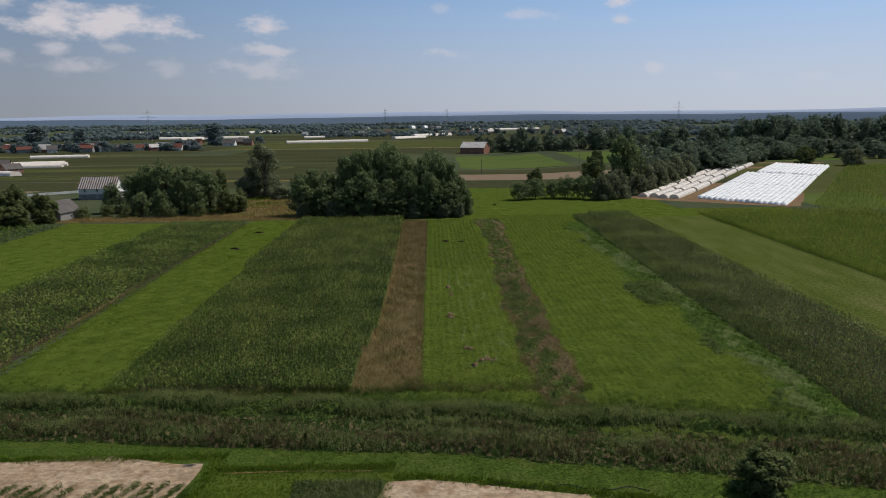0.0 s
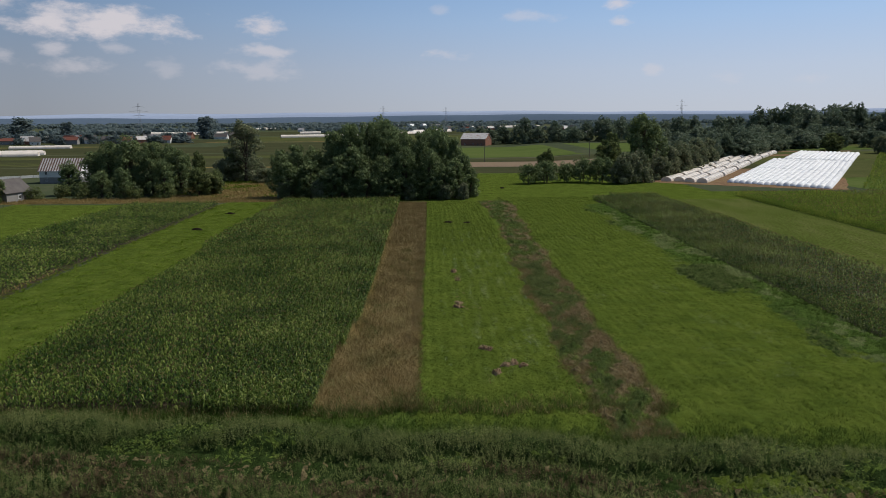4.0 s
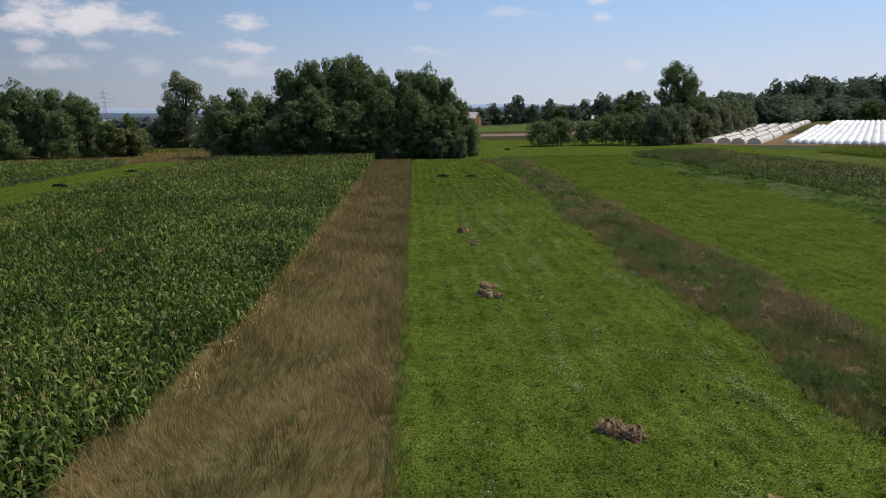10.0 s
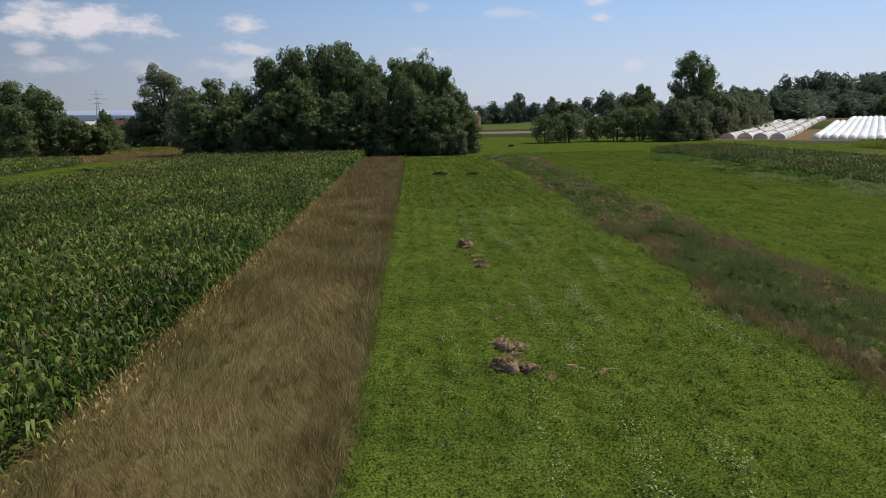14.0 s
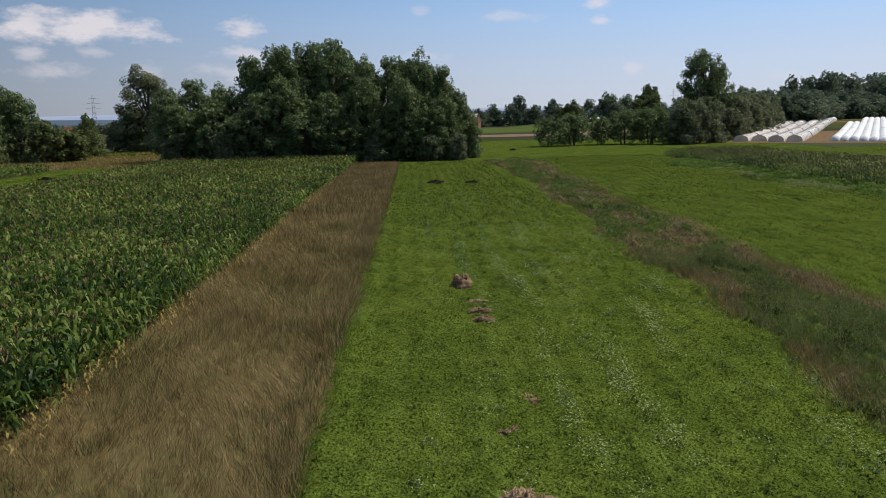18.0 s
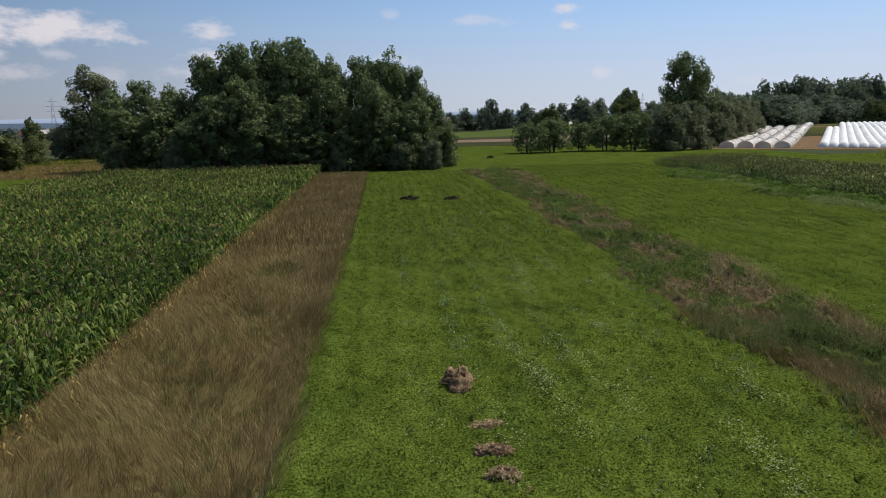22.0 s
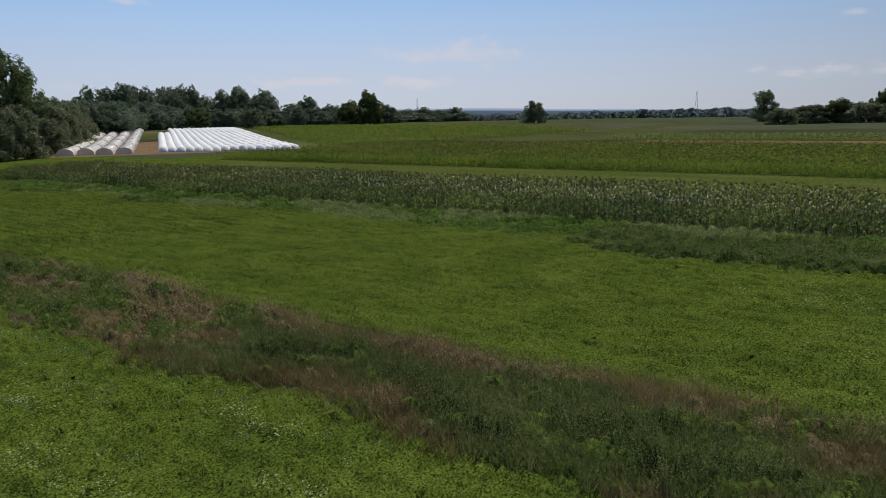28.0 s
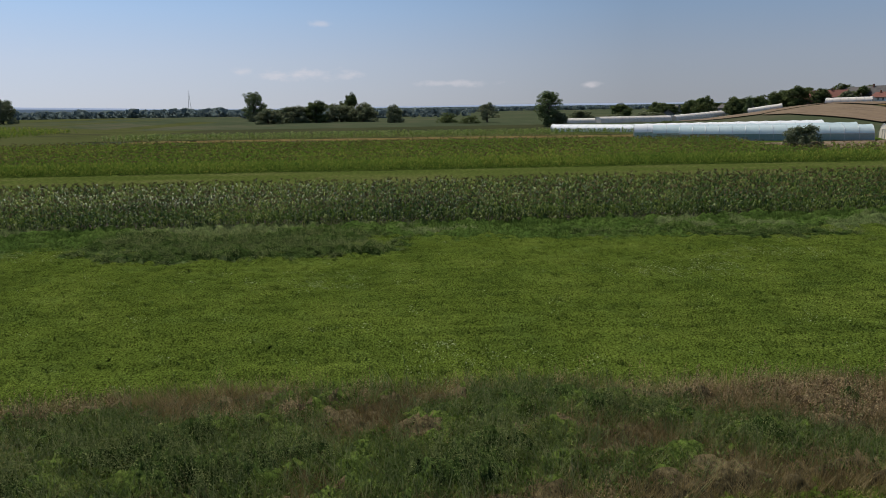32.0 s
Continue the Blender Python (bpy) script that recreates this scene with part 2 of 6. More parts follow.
M["field_olive"] = surface("far_olive_stubble", [(0.028, 0.033, 0.016), (0.044, 0.048, 0.023), (0.062, 0.060, 0.031)], 0.03, 0.95, fine=20, stretch=(0.3, 1, 1), gloss=0.0)
M["corn_leaf"] = surface("maize_leaf", [(0.015, 0.034, 0.008), (0.044, 0.081, 0.014), (0.088, 0.129, 0.022), (0.198, 0.236, 0.060)], 0.09, 0.42, fine=30, island=True, through_light=0.38, spread=(0.33, 0.68), gloss=0.03, glint=0.0045)
M["corn_leaf_pale"] = surface("yellow_green_maize_leaf", [(0.066, 0.112, 0.021), (0.118, 0.170, 0.028), (0.200, 0.215, 0.045)], 0.05, 0.5, fine=20, island=True, through_light=0.42, gloss=0.0)
M["corn_yellow"] = surface("withered_maize_leaf", [(0.16, 0.13, 0.03), (0.3, 0.22, 0.07), (0.4, 0.3, 0.13)], 0.5, 0.6, island=True, through_light=0.25)
M["tassel"] = surface("maize_tassel", [(0.105, 0.078, 0.036), (0.175, 0.130, 0.062), (0.270, 0.210, 0.110)], 0.5, 0.8, island=True, gloss=0.0)
M["grass_blade"] = surface("grass_blade", [(0.048, 0.082, 0.009), (0.086, 0.142, 0.013), (0.150, 0.190, 0.029)], 0.25, 0.6, fine=20, island=True, through_light=0.42, gloss=0.0)
M["dry_blade"] = surface("dry_grass_blade", [(0.122, 0.086, 0.037), (0.232, 0.163, 0.071), (0.165, 0.140, 0.050), (0.405, 0.297, 0.148)], 0.22, 0.7, fine=10, island=True, through_light=0.18)
M["weed_green"] = surface("weed_leaf", [(0.055, 0.090, 0.017), (0.098, 0.142, 0.027), (0.160, 0.190, 0.046)], 0.2, 0.6, fine=10, island=True, through_light=0.3, gloss=0.0, glint=0.01)
M["weed_grey"] = surface("mugwort_leaf", [(0.044, 0.064, 0.017), (0.092, 0.115, 0.033), (0.180, 0.194, 0.072)], 0.2, 0.65, fine=10, island=True, through_light=0.3, gloss=0.0, glint=0.006)
M["weed_rust"] = surface("rusty_dock_seed", [(0.120, 0.080, 0.040), (0.200, 0.135, 0.068), (0.300, 0.225, 0.120)], 0.3, 0.8, fine=10, island=True)
M["thicket_green"] = surface("mugwort_mat", [(0.015, 0.027, 0.007), (0.030, 0.048, 0.012), (0.048, 0.066, 0.020)], 0.8, 0.95, 0.12, fine=9, gloss=0.0, turf=(9, 0.4, 1.7))
# thicket_green a third darker: shade between the ditch stems is in the colour
M["thicket_shaded"] = surface("shaded_ditch_weed_mat", [(0.010, 0.018, 0.005), (0.019, 0.032, 0.009), (0.032, 0.046, 0.015)], 0.8, 0.95, 0.12, fine=9, gloss=0.0, turf=(9, 0.4, 1.7))
M["thicket_leafy"] = surface("low_leafy_weed_mat", [(0.030, 0.048, 0.009), (0.055, 0.080, 0.015), (0.080, 0.102, 0.023)], 0.8, 0.95, 0.12, fine=9, gloss=0.03, turf=(9, 0.4, 1.7))
M["thicket_dry"] = surface("dry_weed_mat", [(0.045, 0.037, 0.018), (0.086, 0.068, 0.034), (0.132, 0.105, 0.055)], 0.8, 0.95, 0.12, fine=9, gloss=0.03, turf=(9, 0.5, 1.6))
M["herb"] = surface("clover_leaf", [(0.034, 0.055, 0.0090), (0.069, 0.097, 0.0165), (0.135, 0.165, 0.036)], 0.4, 0.6, fine=20, island=True, through_light=0.25, gloss=0.0)
M["weed_dusk"] = surface("dark_dock_stem", [(0.025, 0.020, 0.010), (0.048, 0.036, 0.019), (0.087, 0.062, 0.038)], 0.3, 0.8, fine=10, island=True, gloss=0.0)
M["straw"] = surface("golden_grass_blade", [(0.16, 0.12, 0.045), (0.27, 0.2, 0.08), (0.38, 0.3, 0.14)], 0.2, 0.7, fine=10, island=True, through_light=0.25, gloss=0.0)
M["rank_mat"] = surface("rank_grass_mat", [(0.022, 0.040, 0.009), (0.040, 0.066, 0.014), (0.066, 0.092, 0.024)], 0.5, 0.95, 0.12, fine=12, gloss=0.0, turf=(5, 0.45, 1.7), stretch=(1, 1, 0.3))
M["pale_mat"] = surface("pale_grass_mat", [(0.042, 0.064, 0.018), (0.068, 0.090, 0.030), (0.098, 0.110, 0.048)], 0.5, 0.95, 0.12, fine=12, gloss=0.0, turf=(5, 0.55, 1.5), stretch=(1, 1, 0.3))
M["rank_blade"] = surface("rank_grass_blade", [(0.030, 0.056, 0.012), (0.056, 0.096, 0.018), (0.105, 0.140, 0.038)], 0.3, 0.6, fine=12, island=True, through_light=0.35, gloss=0.0)
M["pale_blade"] = surface("pale_grass_blade", [(0.105, 0.140, 0.046), (0.175, 0.205, 0.080), (0.270, 0.275, 0.135)], 0.3, 0.7, fine=12, island=True, through_light=0.35, gloss=0.0)
M["silver_leaf"] = surface("silvery_mint_leaf", [(0.120, 0.175, 0.090), (0.220, 0.280, 0.165), (0.380, 0.420, 0.300)], 0.8, 0.6, fine=12, island=True, through_light=0.2, gloss=0.05)
M["field_lime"] = surface("lush_green_crop", [(0.050, 0.074, 0.020), (0.070, 0.096, 0.027), (0.090, 0.108, 0.036)], 0.03, 0.95, 0.1, fine=20, gloss=0.0, stretch=(0.4, 1, 1))
M["trodden"] = surface("trodden_brown_soil", [(0.110, 0.070, 0.042), (0.170, 0.110, 0.066), (0.150, 0.125, 0.060)], 0.12, 0.95, 0.06, fine=14, gloss=0.0, turf=(2.0, 0.7, 1.3))
M["flower"] = surface("pale_clover_bloom", [(0.165, 0.203, 0.084), (0.270, 0.307, 0.154)], 1.0, 0.7, island=True, gloss=0.0)
M["leaf_dark"] = surface("dark_tree_leaf", [(0.064, 0.096, 0.038), (0.113, 0.154, 0.060), (0.225, 0.268, 0.115)], 0.25, 0.5, fine=8, island=True, through_light=0.32, gloss=0.0, glint=0.012)
M["leaf_grey"] = surface("willow_leaf", [(0.099, 0.123, 0.066), (0.166, 0.186, 0.102), (0.250, 0.252, 0.157)], 0.2, 0.55, fine=8, island=True, through_light=0.34, gloss=0.0)
M["leaf_mid"] = surface("green_tree_leaf", [(0.060, 0.087, 0.032), (0.107, 0.133, 0.048), (0.164, 0.180, 0.079)], 0.2, 0.5, fine=8, island=True, through_light=0.34, gloss=0.0)
# grey-green leaves lightened towards blue, putting some distance haze into the colour
M["leaf_wood"] = surface("hazed_river_wood_leaf", [(0.074, 0.104, 0.066), (0.124, 0.160, 0.100), (0.205, 0.234, 0.160)], 0.06, 0.6, fine=8, island=True, through_light=0.36, gloss=0.04)
# far leaves paled to blue-grey: distance haze painted into the base colour
M["leaf_hazed"] = surface("hazed_tree_leaf", [(0.114, 0.149, 0.148), (0.142, 0.181, 0.178), (0.168, 0.205, 0.198)], 0.02, 0.8, fine=8, island=True, through_light=0.5, gloss=0.0)
M["bark"] = surface("tree_bark", [(0.05, 0.04, 0.03), (0.09, 0.07, 0.05), (0.14, 0.12, 0.09)], 2.0, 0.9, 0.05, stretch=(1, 1, 0.2))
M["fleece"] = surface("white_crop_fleece", [(0.663, 0.663, 0.654), (0.714, 0.714, 0.706), (0.739, 0.739, 0.730)], 0.4, 0.6, 0.06, fine=5)
M["poly"] = surface("milky_tunnel_film", [(0.632, 0.563, 0.477), (0.784, 0.707, 0.612), (0.886, 0.815, 0.726)], 0.25, 0.35, 0.03, fine=6, through_light=0.22)
M["poly_blue"] = surface("bluish_tunnel_film", [(0.465, 0.581, 0.585), (0.559, 0.657, 0.648), (0.633, 0.713, 0.693)], 0.15, 0.3, 0.03, fine=6, through_light=0.2)
M["poly_grey"] = surface("grey_green_film", [(0.28, 0.36, 0.35), (0.36, 0.44, 0.43)], 0.4, 0.4, 0.02, fine=6, through_light=0.2)
M["tube"] = surface("galvanised_tube", [(0.42, 0.43, 0.44), (0.55, 0.56, 0.57)], 2.0, 0.4, metal=0.6)
M["render_white"] = surface("house_render", [(0.5, 0.49, 0.46), (0.62, 0.61, 0.57), (0.7, 0.69, 0.66)], 0.4, 0.9, 0.01, fine=10)
M["render_grey"] = surface("grey_block_wall", [(0.2, 0.19, 0.18), (0.28, 0.27, 0.25)], 0.6, 0.95, 0.02, fine=8)
M["brick"] = surface("old_brick_wall", [(0.2, 0.1, 0.07), (0.3, 0.15, 0.1)], 0.8, 0.9, 0.02, fine=10)
M["roof_pale"] = surface("weathered_sheet_roof", [(0.34, 0.32, 0.3), (0.46, 0.44, 0.42), (0.55, 0.53, 0.5)], 0.7, 0.6, 0.02, fine=4, streak=((0.25, 0.13, 0.08), 0.5, 0.7))
M["roof_rust"] = surface("rusted_roof_sheet", [(0.10, 0.062, 0.046), (0.17, 0.11, 0.085)], 0.7, 0.7, 0.02, fine=4)
M["roof_dark"] = surface("dark_roof_tile", [(0.07, 0.06, 0.06), (0.12, 0.11, 0.1)], 0.6, 0.8, 0.03)
M["roof_red"] = surface("red_roof_tile", [(0.120, 0.046, 0.034), (0.185, 0.072, 0.052)], 0.4, 0.8, 0.03)
M["glass"] = surface("window_pane", [(0.03, 0.035, 0.04), (0.05, 0.055, 0.06)], 0.5, 0.08, gloss=0.6)
M["hay"] = surface("weathered_hay", [(0.050, 0.033, 0.020), (0.165, 0.112, 0.066), (0.390, 0.285, 0.180)], 2.0, 0.9, 0.03, fine=6, island=True, gloss=0.0)
M["hay_dark"] = surface("rotting_hay", [(0.006, 0.005, 0.004), (0.018, 0.014, 0.01), (0.04, 0.03, 0.022)], 2.5, 0.95, 0.03, fine=6, gloss=0.03)
M["wood"] = surface("grey_pole_wood", [(0.1, 0.085, 0.07), (0.18, 0.15, 0.12)], 1.5, 0.85, 0.01, stretch=(1, 1, 0.1))
M["steel"] = surface("pylon_steel", [(0.25, 0.26, 0.28), (0.33, 0.34, 0.36)], 0.3, 0.6, metal=0.3)
# both hill colours have the haze of distance mixed in, paler behind
M["hill"] = surface("hazed_wooded_hill", [(0.072, 0.100, 0.138), (0.086, 0.116, 0.155)], 0.002, 1.0, fine=10, gloss=0.0)
M["hill_hazed"] = surface("hazed_farthest_hill", [(0.25, 0.3, 0.4), (0.28, 0.33, 0.43)], 0.001, 1.0, fine=10, gloss=0.0)
M["dark_plastic"] = surface("black_pipe", [(0.02, 0.02, 0.02), (0.04, 0.04, 0.04)], 2, 0.5)


# ---------------------------------------------------------------- building helpers
def smooth(a):
    a = np.clip(a, 0.0, 1.0)
    return a * a * (3 - 2 * a)


def height(x, y):
    """The lie of the land: nearly flat, with a rise to the south-east."""
    x, y = np.asarray(x, float), np.asarray(y, float)
    roll = 0.18 * np.sin(x * 0.021 + 1.0) * np.cos(y * 0.017) + 0.5 * smooth((y - 200) / 300)
    bearing = np.degrees(np.arctan2(x - 1, y - 129))
    rise = 8.0 * smooth((bearing - 111) / 12) * smooth((np.hypot(x - 1, y - 129) - 170) / 150)
    shelf = 3.0 * smooth(((x - 100) * 0.555 + (y - 300) * 0.832) / 170) * smooth((x - 60) / 60) * smooth((y - 240) / 50) * smooth((1100 - np.hypot(x, y)) / 400)
    return roll + rise + shelf


def ground_at(x, y):
    return float(height(x, y))


def fast_mesh(name, verts, faces):
    """A mesh from arrays; every face has the same number of corners."""
    me = bpy.data.meshes.new(name)
    k = faces.shape[1]
    me.vertices.add(len(verts))
    me.vertices.foreach_set("co", np.ascontiguousarray(verts, np.float32).ravel())
    me.loops.add(faces.size)
    me.loops.foreach_set("vertex_index", np.ascontiguousarray(faces, np.int32).ravel())
    me.polygons.add(len(faces))
    me.polygons.foreach_set("loop_start", np.arange(0, faces.size, k, dtype=np.int32))
    me.update(calc_edges=True)
    return me


def shade_smooth(me):
    me.polygons.foreach_set("use_smooth", np.ones(len(me.polygons), bool))
    return me


def mesh_object(name, me, material, parent=None, label=""):
    me.materials.append(material)
    ob = new(name, me)
    ob.parent = parent
    if label:
        ob["label"] = label
    return ob


def part(name, bm, material, parent=None, label="", soft=False):
    me = bpy.data.meshes.new(name)
    bm.to_mesh(me)
    bm.free()
    if soft:
        shade_smooth(me)
    return mesh_object(name, me, material, parent, label)


def empty(name, x, y, z=None, turn=0.0):
    e = new(name)
    e.matrix_basis = pose(x, y, ground_at(x, y) if z is None else z, 0, 0, turn)
    return e


def box(bm, x0, x1, y0, y1, z0, z1):
    v = [bm.verts.new(p) for p in ((x0, y0, z0), (x1, y0, z0), (x1, y1, z0), (x0, y1, z0), (x0, y0, z1), (x1, y0, z1), (x1, y1, z1), (x0, y1, z1))]
    for f in ((3, 2, 1, 0), (4, 5, 6, 7), (0, 1, 5, 4), (1, 2, 6, 5), (2, 3, 7, 6), (3, 0, 4, 7)):
        bm.faces.new([v[i] for i in f])


def tube_arrays(points, radii, sides=6):
    """A tapered tube along points: vertices and quads."""
    vs, fs = [], []
    pts = [Vector(p) for p in points]
    for i, (p, r) in enumerate(zip(pts, radii)):
        d = (pts[min(i + 1, len(pts) - 1)] - pts[max(i - 1, 0)]).normalized()
        side = d.cross(Vector((0.31, 0.95, 0.05))).normalized()
        up = d.cross(side)
        for k in range(sides):
            a = 2 * math.pi * k / sides
            vs.append(p + r * (math.cos(a) * side + math.sin(a) * up))
    for i in range(len(pts) - 1):
        for k in range(sides):
            fs.append((i * sides + k, i * sides + (k + 1) % sides, (i + 1) * sides + (k + 1) % sides, (i + 1) * sides + k))
    return np.array(vs), np.array(fs)


def join_arrays(pieces):
    vs, fs, base = [], [], 0
    for v, f in pieces:
        vs.append(v)
        fs.append(f + base)
        base += len(v)
    return np.concatenate(vs), np.concatenate(fs)


def scatter(verts, faces, at, turn, size, tall=None, lean=None):
    """Copies of a small template joined into one array: at (n, 3), turn and size (n); tall scales z, lean shears x and y by height."""
    n = len(at)
    c, s = np.cos(turn)[:, None], np.sin(turn)[:, None]
    v = verts[None] * np.asarray(size)[:, None, None]
    if tall is not None:
        v[:, :, 2] *= np.asarray(tall)[:, None]
    if v.shape[0] != n:
        v = np.repeat(v, n, 0)
    x, y = v[:, :, 0] * c - v[:, :, 1] * s, v[:, :, 0] * s + v[:, :, 1] * c
    if lean is not None:
        x = x + lean[:, 0:1] * v[:, :, 2]
        y = y + lean[:, 1:2] * v[:, :, 2]
    out = np.stack((x, y, v[:, :, 2]), -1) + at[:, None]
    f = faces[None] + (np.arange(n) * len(verts))[:, None, None]
    return out.reshape(-1, 3), f.reshape(-1, faces.shape[1])


def sheet(name, x0, x1, y0, y1, material, lift=0.02, step=6.0, wobble=0.5, label="", category="field", kind="structure"):
    """A field laid on the ground, with slightly uneven edges. The four edges may be given as (near, far) pairs for slanting sides."""
    xa, xb = (x0 if isinstance(x0, tuple) else (x0, x0)), (x1 if isinstance(x1, tuple) else (x1, x1))
    nx = max(2, int(abs(xb[0] - xa[0]) / step) + 2)
    ny = max(2, int(abs(y1 - y0) / step) + 2)
    v = np.linspace(0, 1, ny)
    u = np.linspace(0, 1, nx)
    U, W = np.meshgrid(u, v)
    X = (xa[0] * (1 - W) + xa[1] * W) * (1 - U) + (xb[0] * (1 - W) + xb[1] * W) * U
    Y = y0 + (y1 - y0) * W
    edge = (U == 0) | (U == 1)
    X = X + edge * wobble * (np.sin(Y * 0.37 + x_key(name)) * 0.5 + np.sin(Y * 0.113 + 2 * x_key(name)) * 0.5)
    edge = (W == 0) | (W == 1)
    Y = Y + edge * wobble * (np.sin(X * 0.31) * 0.5 + np.sin(X * 0.093) * 0.5)
    Z = height(X, Y) + lift
    verts = np.stack((X, Y, Z), -1).reshape(-1, 3)
    i = (np.arange(ny - 1)[:, None] * nx + np.arange(nx - 1)[None]).reshape(-1, 1)
    faces = np.concatenate((i, i + 1, i + nx + 1, i + nx), 1)
    ob = mesh_object(name, shade_smooth(fast_mesh(name, verts, faces)), material)
    return tagged(ob, label or name.replace("_", " "), category, kind=kind)


def x_key(name):
    return sum(map(ord, name)) % 17


rng = np.random.default_rng(7)


def spots(n, x0, x1, y0, y1):
    x = rng.uniform(x0, x1, n)
    y = rng.uniform(y0, y1, n)
    return x, y


# ---------------------------------------------------------------- the ground and the fields
def ground_sheet():
    a = np.concatenate((-np.geomspace(4800, 160, 26), np.linspace(-140, 300, 56), np.geomspace(320, 4800, 26)))
    b = np.concatenate((-np.geomspace(2500, 60, 14), np.linspace(-40, 330, 47), np.geomspace(345, 4900, 30)))
    X, Y = np.meshgrid(a, b)
    verts = np.stack((X, Y, height(X, Y)), -1).reshape(-1, 3)
    nx = len(a)
    i = (np.arange(len(b) - 1)[:, None] * nx + np.arange(nx - 1)[None]).reshape(-1, 1)
    ob = mesh_object("ground", shade_smooth(fast_mesh("ground", verts, np.concatenate((i, i + 1, i + nx + 1, i + nx), 1))), M["plain"])
    tagged(ob, "wide flat green and olive farmland plain", "ground", kind="structure")


ground_sheet()
sheet("rough_verge", -140, 110, 60, 92, M["rough_grass"], 0.02, label="rough green grass along an overgrown ditch", category="grass verge")
sheet("soil_of_maize", -43.6, -10, 89.2, 250, M["soil"], 0.03, label="dark soil under the maize", category="soil")
sheet("meadow", -123.5, -88.5, 97, 246, M["meadow"], 0.035, label="mown green meadow beyond the maize", category="meadow")
sheet("maize_ground", -88.4, -62.5, 97, 244, M["soil"], 0.03, label="dark soil under the far maize", category="ground")
sheet("soil_of_maize", 50.3, 72.5, 60, 256, M["soil"], 0.03, label="dark soil under the maize", category="soil")
sheet("maize_ground", 150, (202, 300), 257, 430, M["field_lime"], 0.045, label="green weedy ground under the maize", category="ground")
sheet("maize_ground", 97, 188, 20, 255, M["rough_grass"], 0.03, label="green weedy ground under the maize", category="ground")
sheet("meadow", (-60.8, -63), (-40, -45.5), 90, 246, M["meadow"], 0.04, label="mown green meadow strip between maize fields", category="meadow")
sheet("meadow", -126, -122, 190, 250, M["meadow"], 0.04, label="mown green meadow", category="meadow")
sheet("dry_grass_strip", (-11.1, -10.2), (-1.7, -1.1), 89.2, 246, M["brown"], 0.05, 3, 0.35, "brown dry grass strip beside the maize", "grass strip")
sheet("meadow", (-1.9, -1.3), (14.6, 16.6), 81, 248, M["meadow"], 0.04, label="mown green meadow strip with hay bales", category="meadow")
sheet("weed_strip", (13.6, 15.6), (19.8, 23.6), 80, 244, M["rough_grass"], 0.05, 3, 0.7, "strip of rough weedy ground", "grass strip")
sheet("meadow", (19.4, 23.7), 50.5, 70, 257, M["meadow"], 0.035, label="broad mown green meadow", category="meadow")
sheet("meadow_pale", 72.3, 97.2, 20, 256, M["meadow_pale"], 0.04, label="pale cut meadow strip between maize fields", category="meadow")
sheet("headland", -62, 135, 246, 268, M["meadow"], 0.05, label="green grass headland across the strip ends", category="meadow")
sheet("meadow", 12, 95, 266, 352, M["meadow"], 0.045, label="green meadow beside the grove", category="meadow")
sheet("dry_verge", -140, -44, 249, 263, M["dry"], 0.05, label="yellow dry grass verge", category="grass verge")
sheet("dry_verge", -92, -48, 262, 325, M["dry"], 0.055, label="yellow dry grass with green patches", category="grass verge")
sheet("dry_verge", 82, 100, 302, 330, M["trodden"], 0.047, label="bare dry ground by the tunnels", category="ground patch")
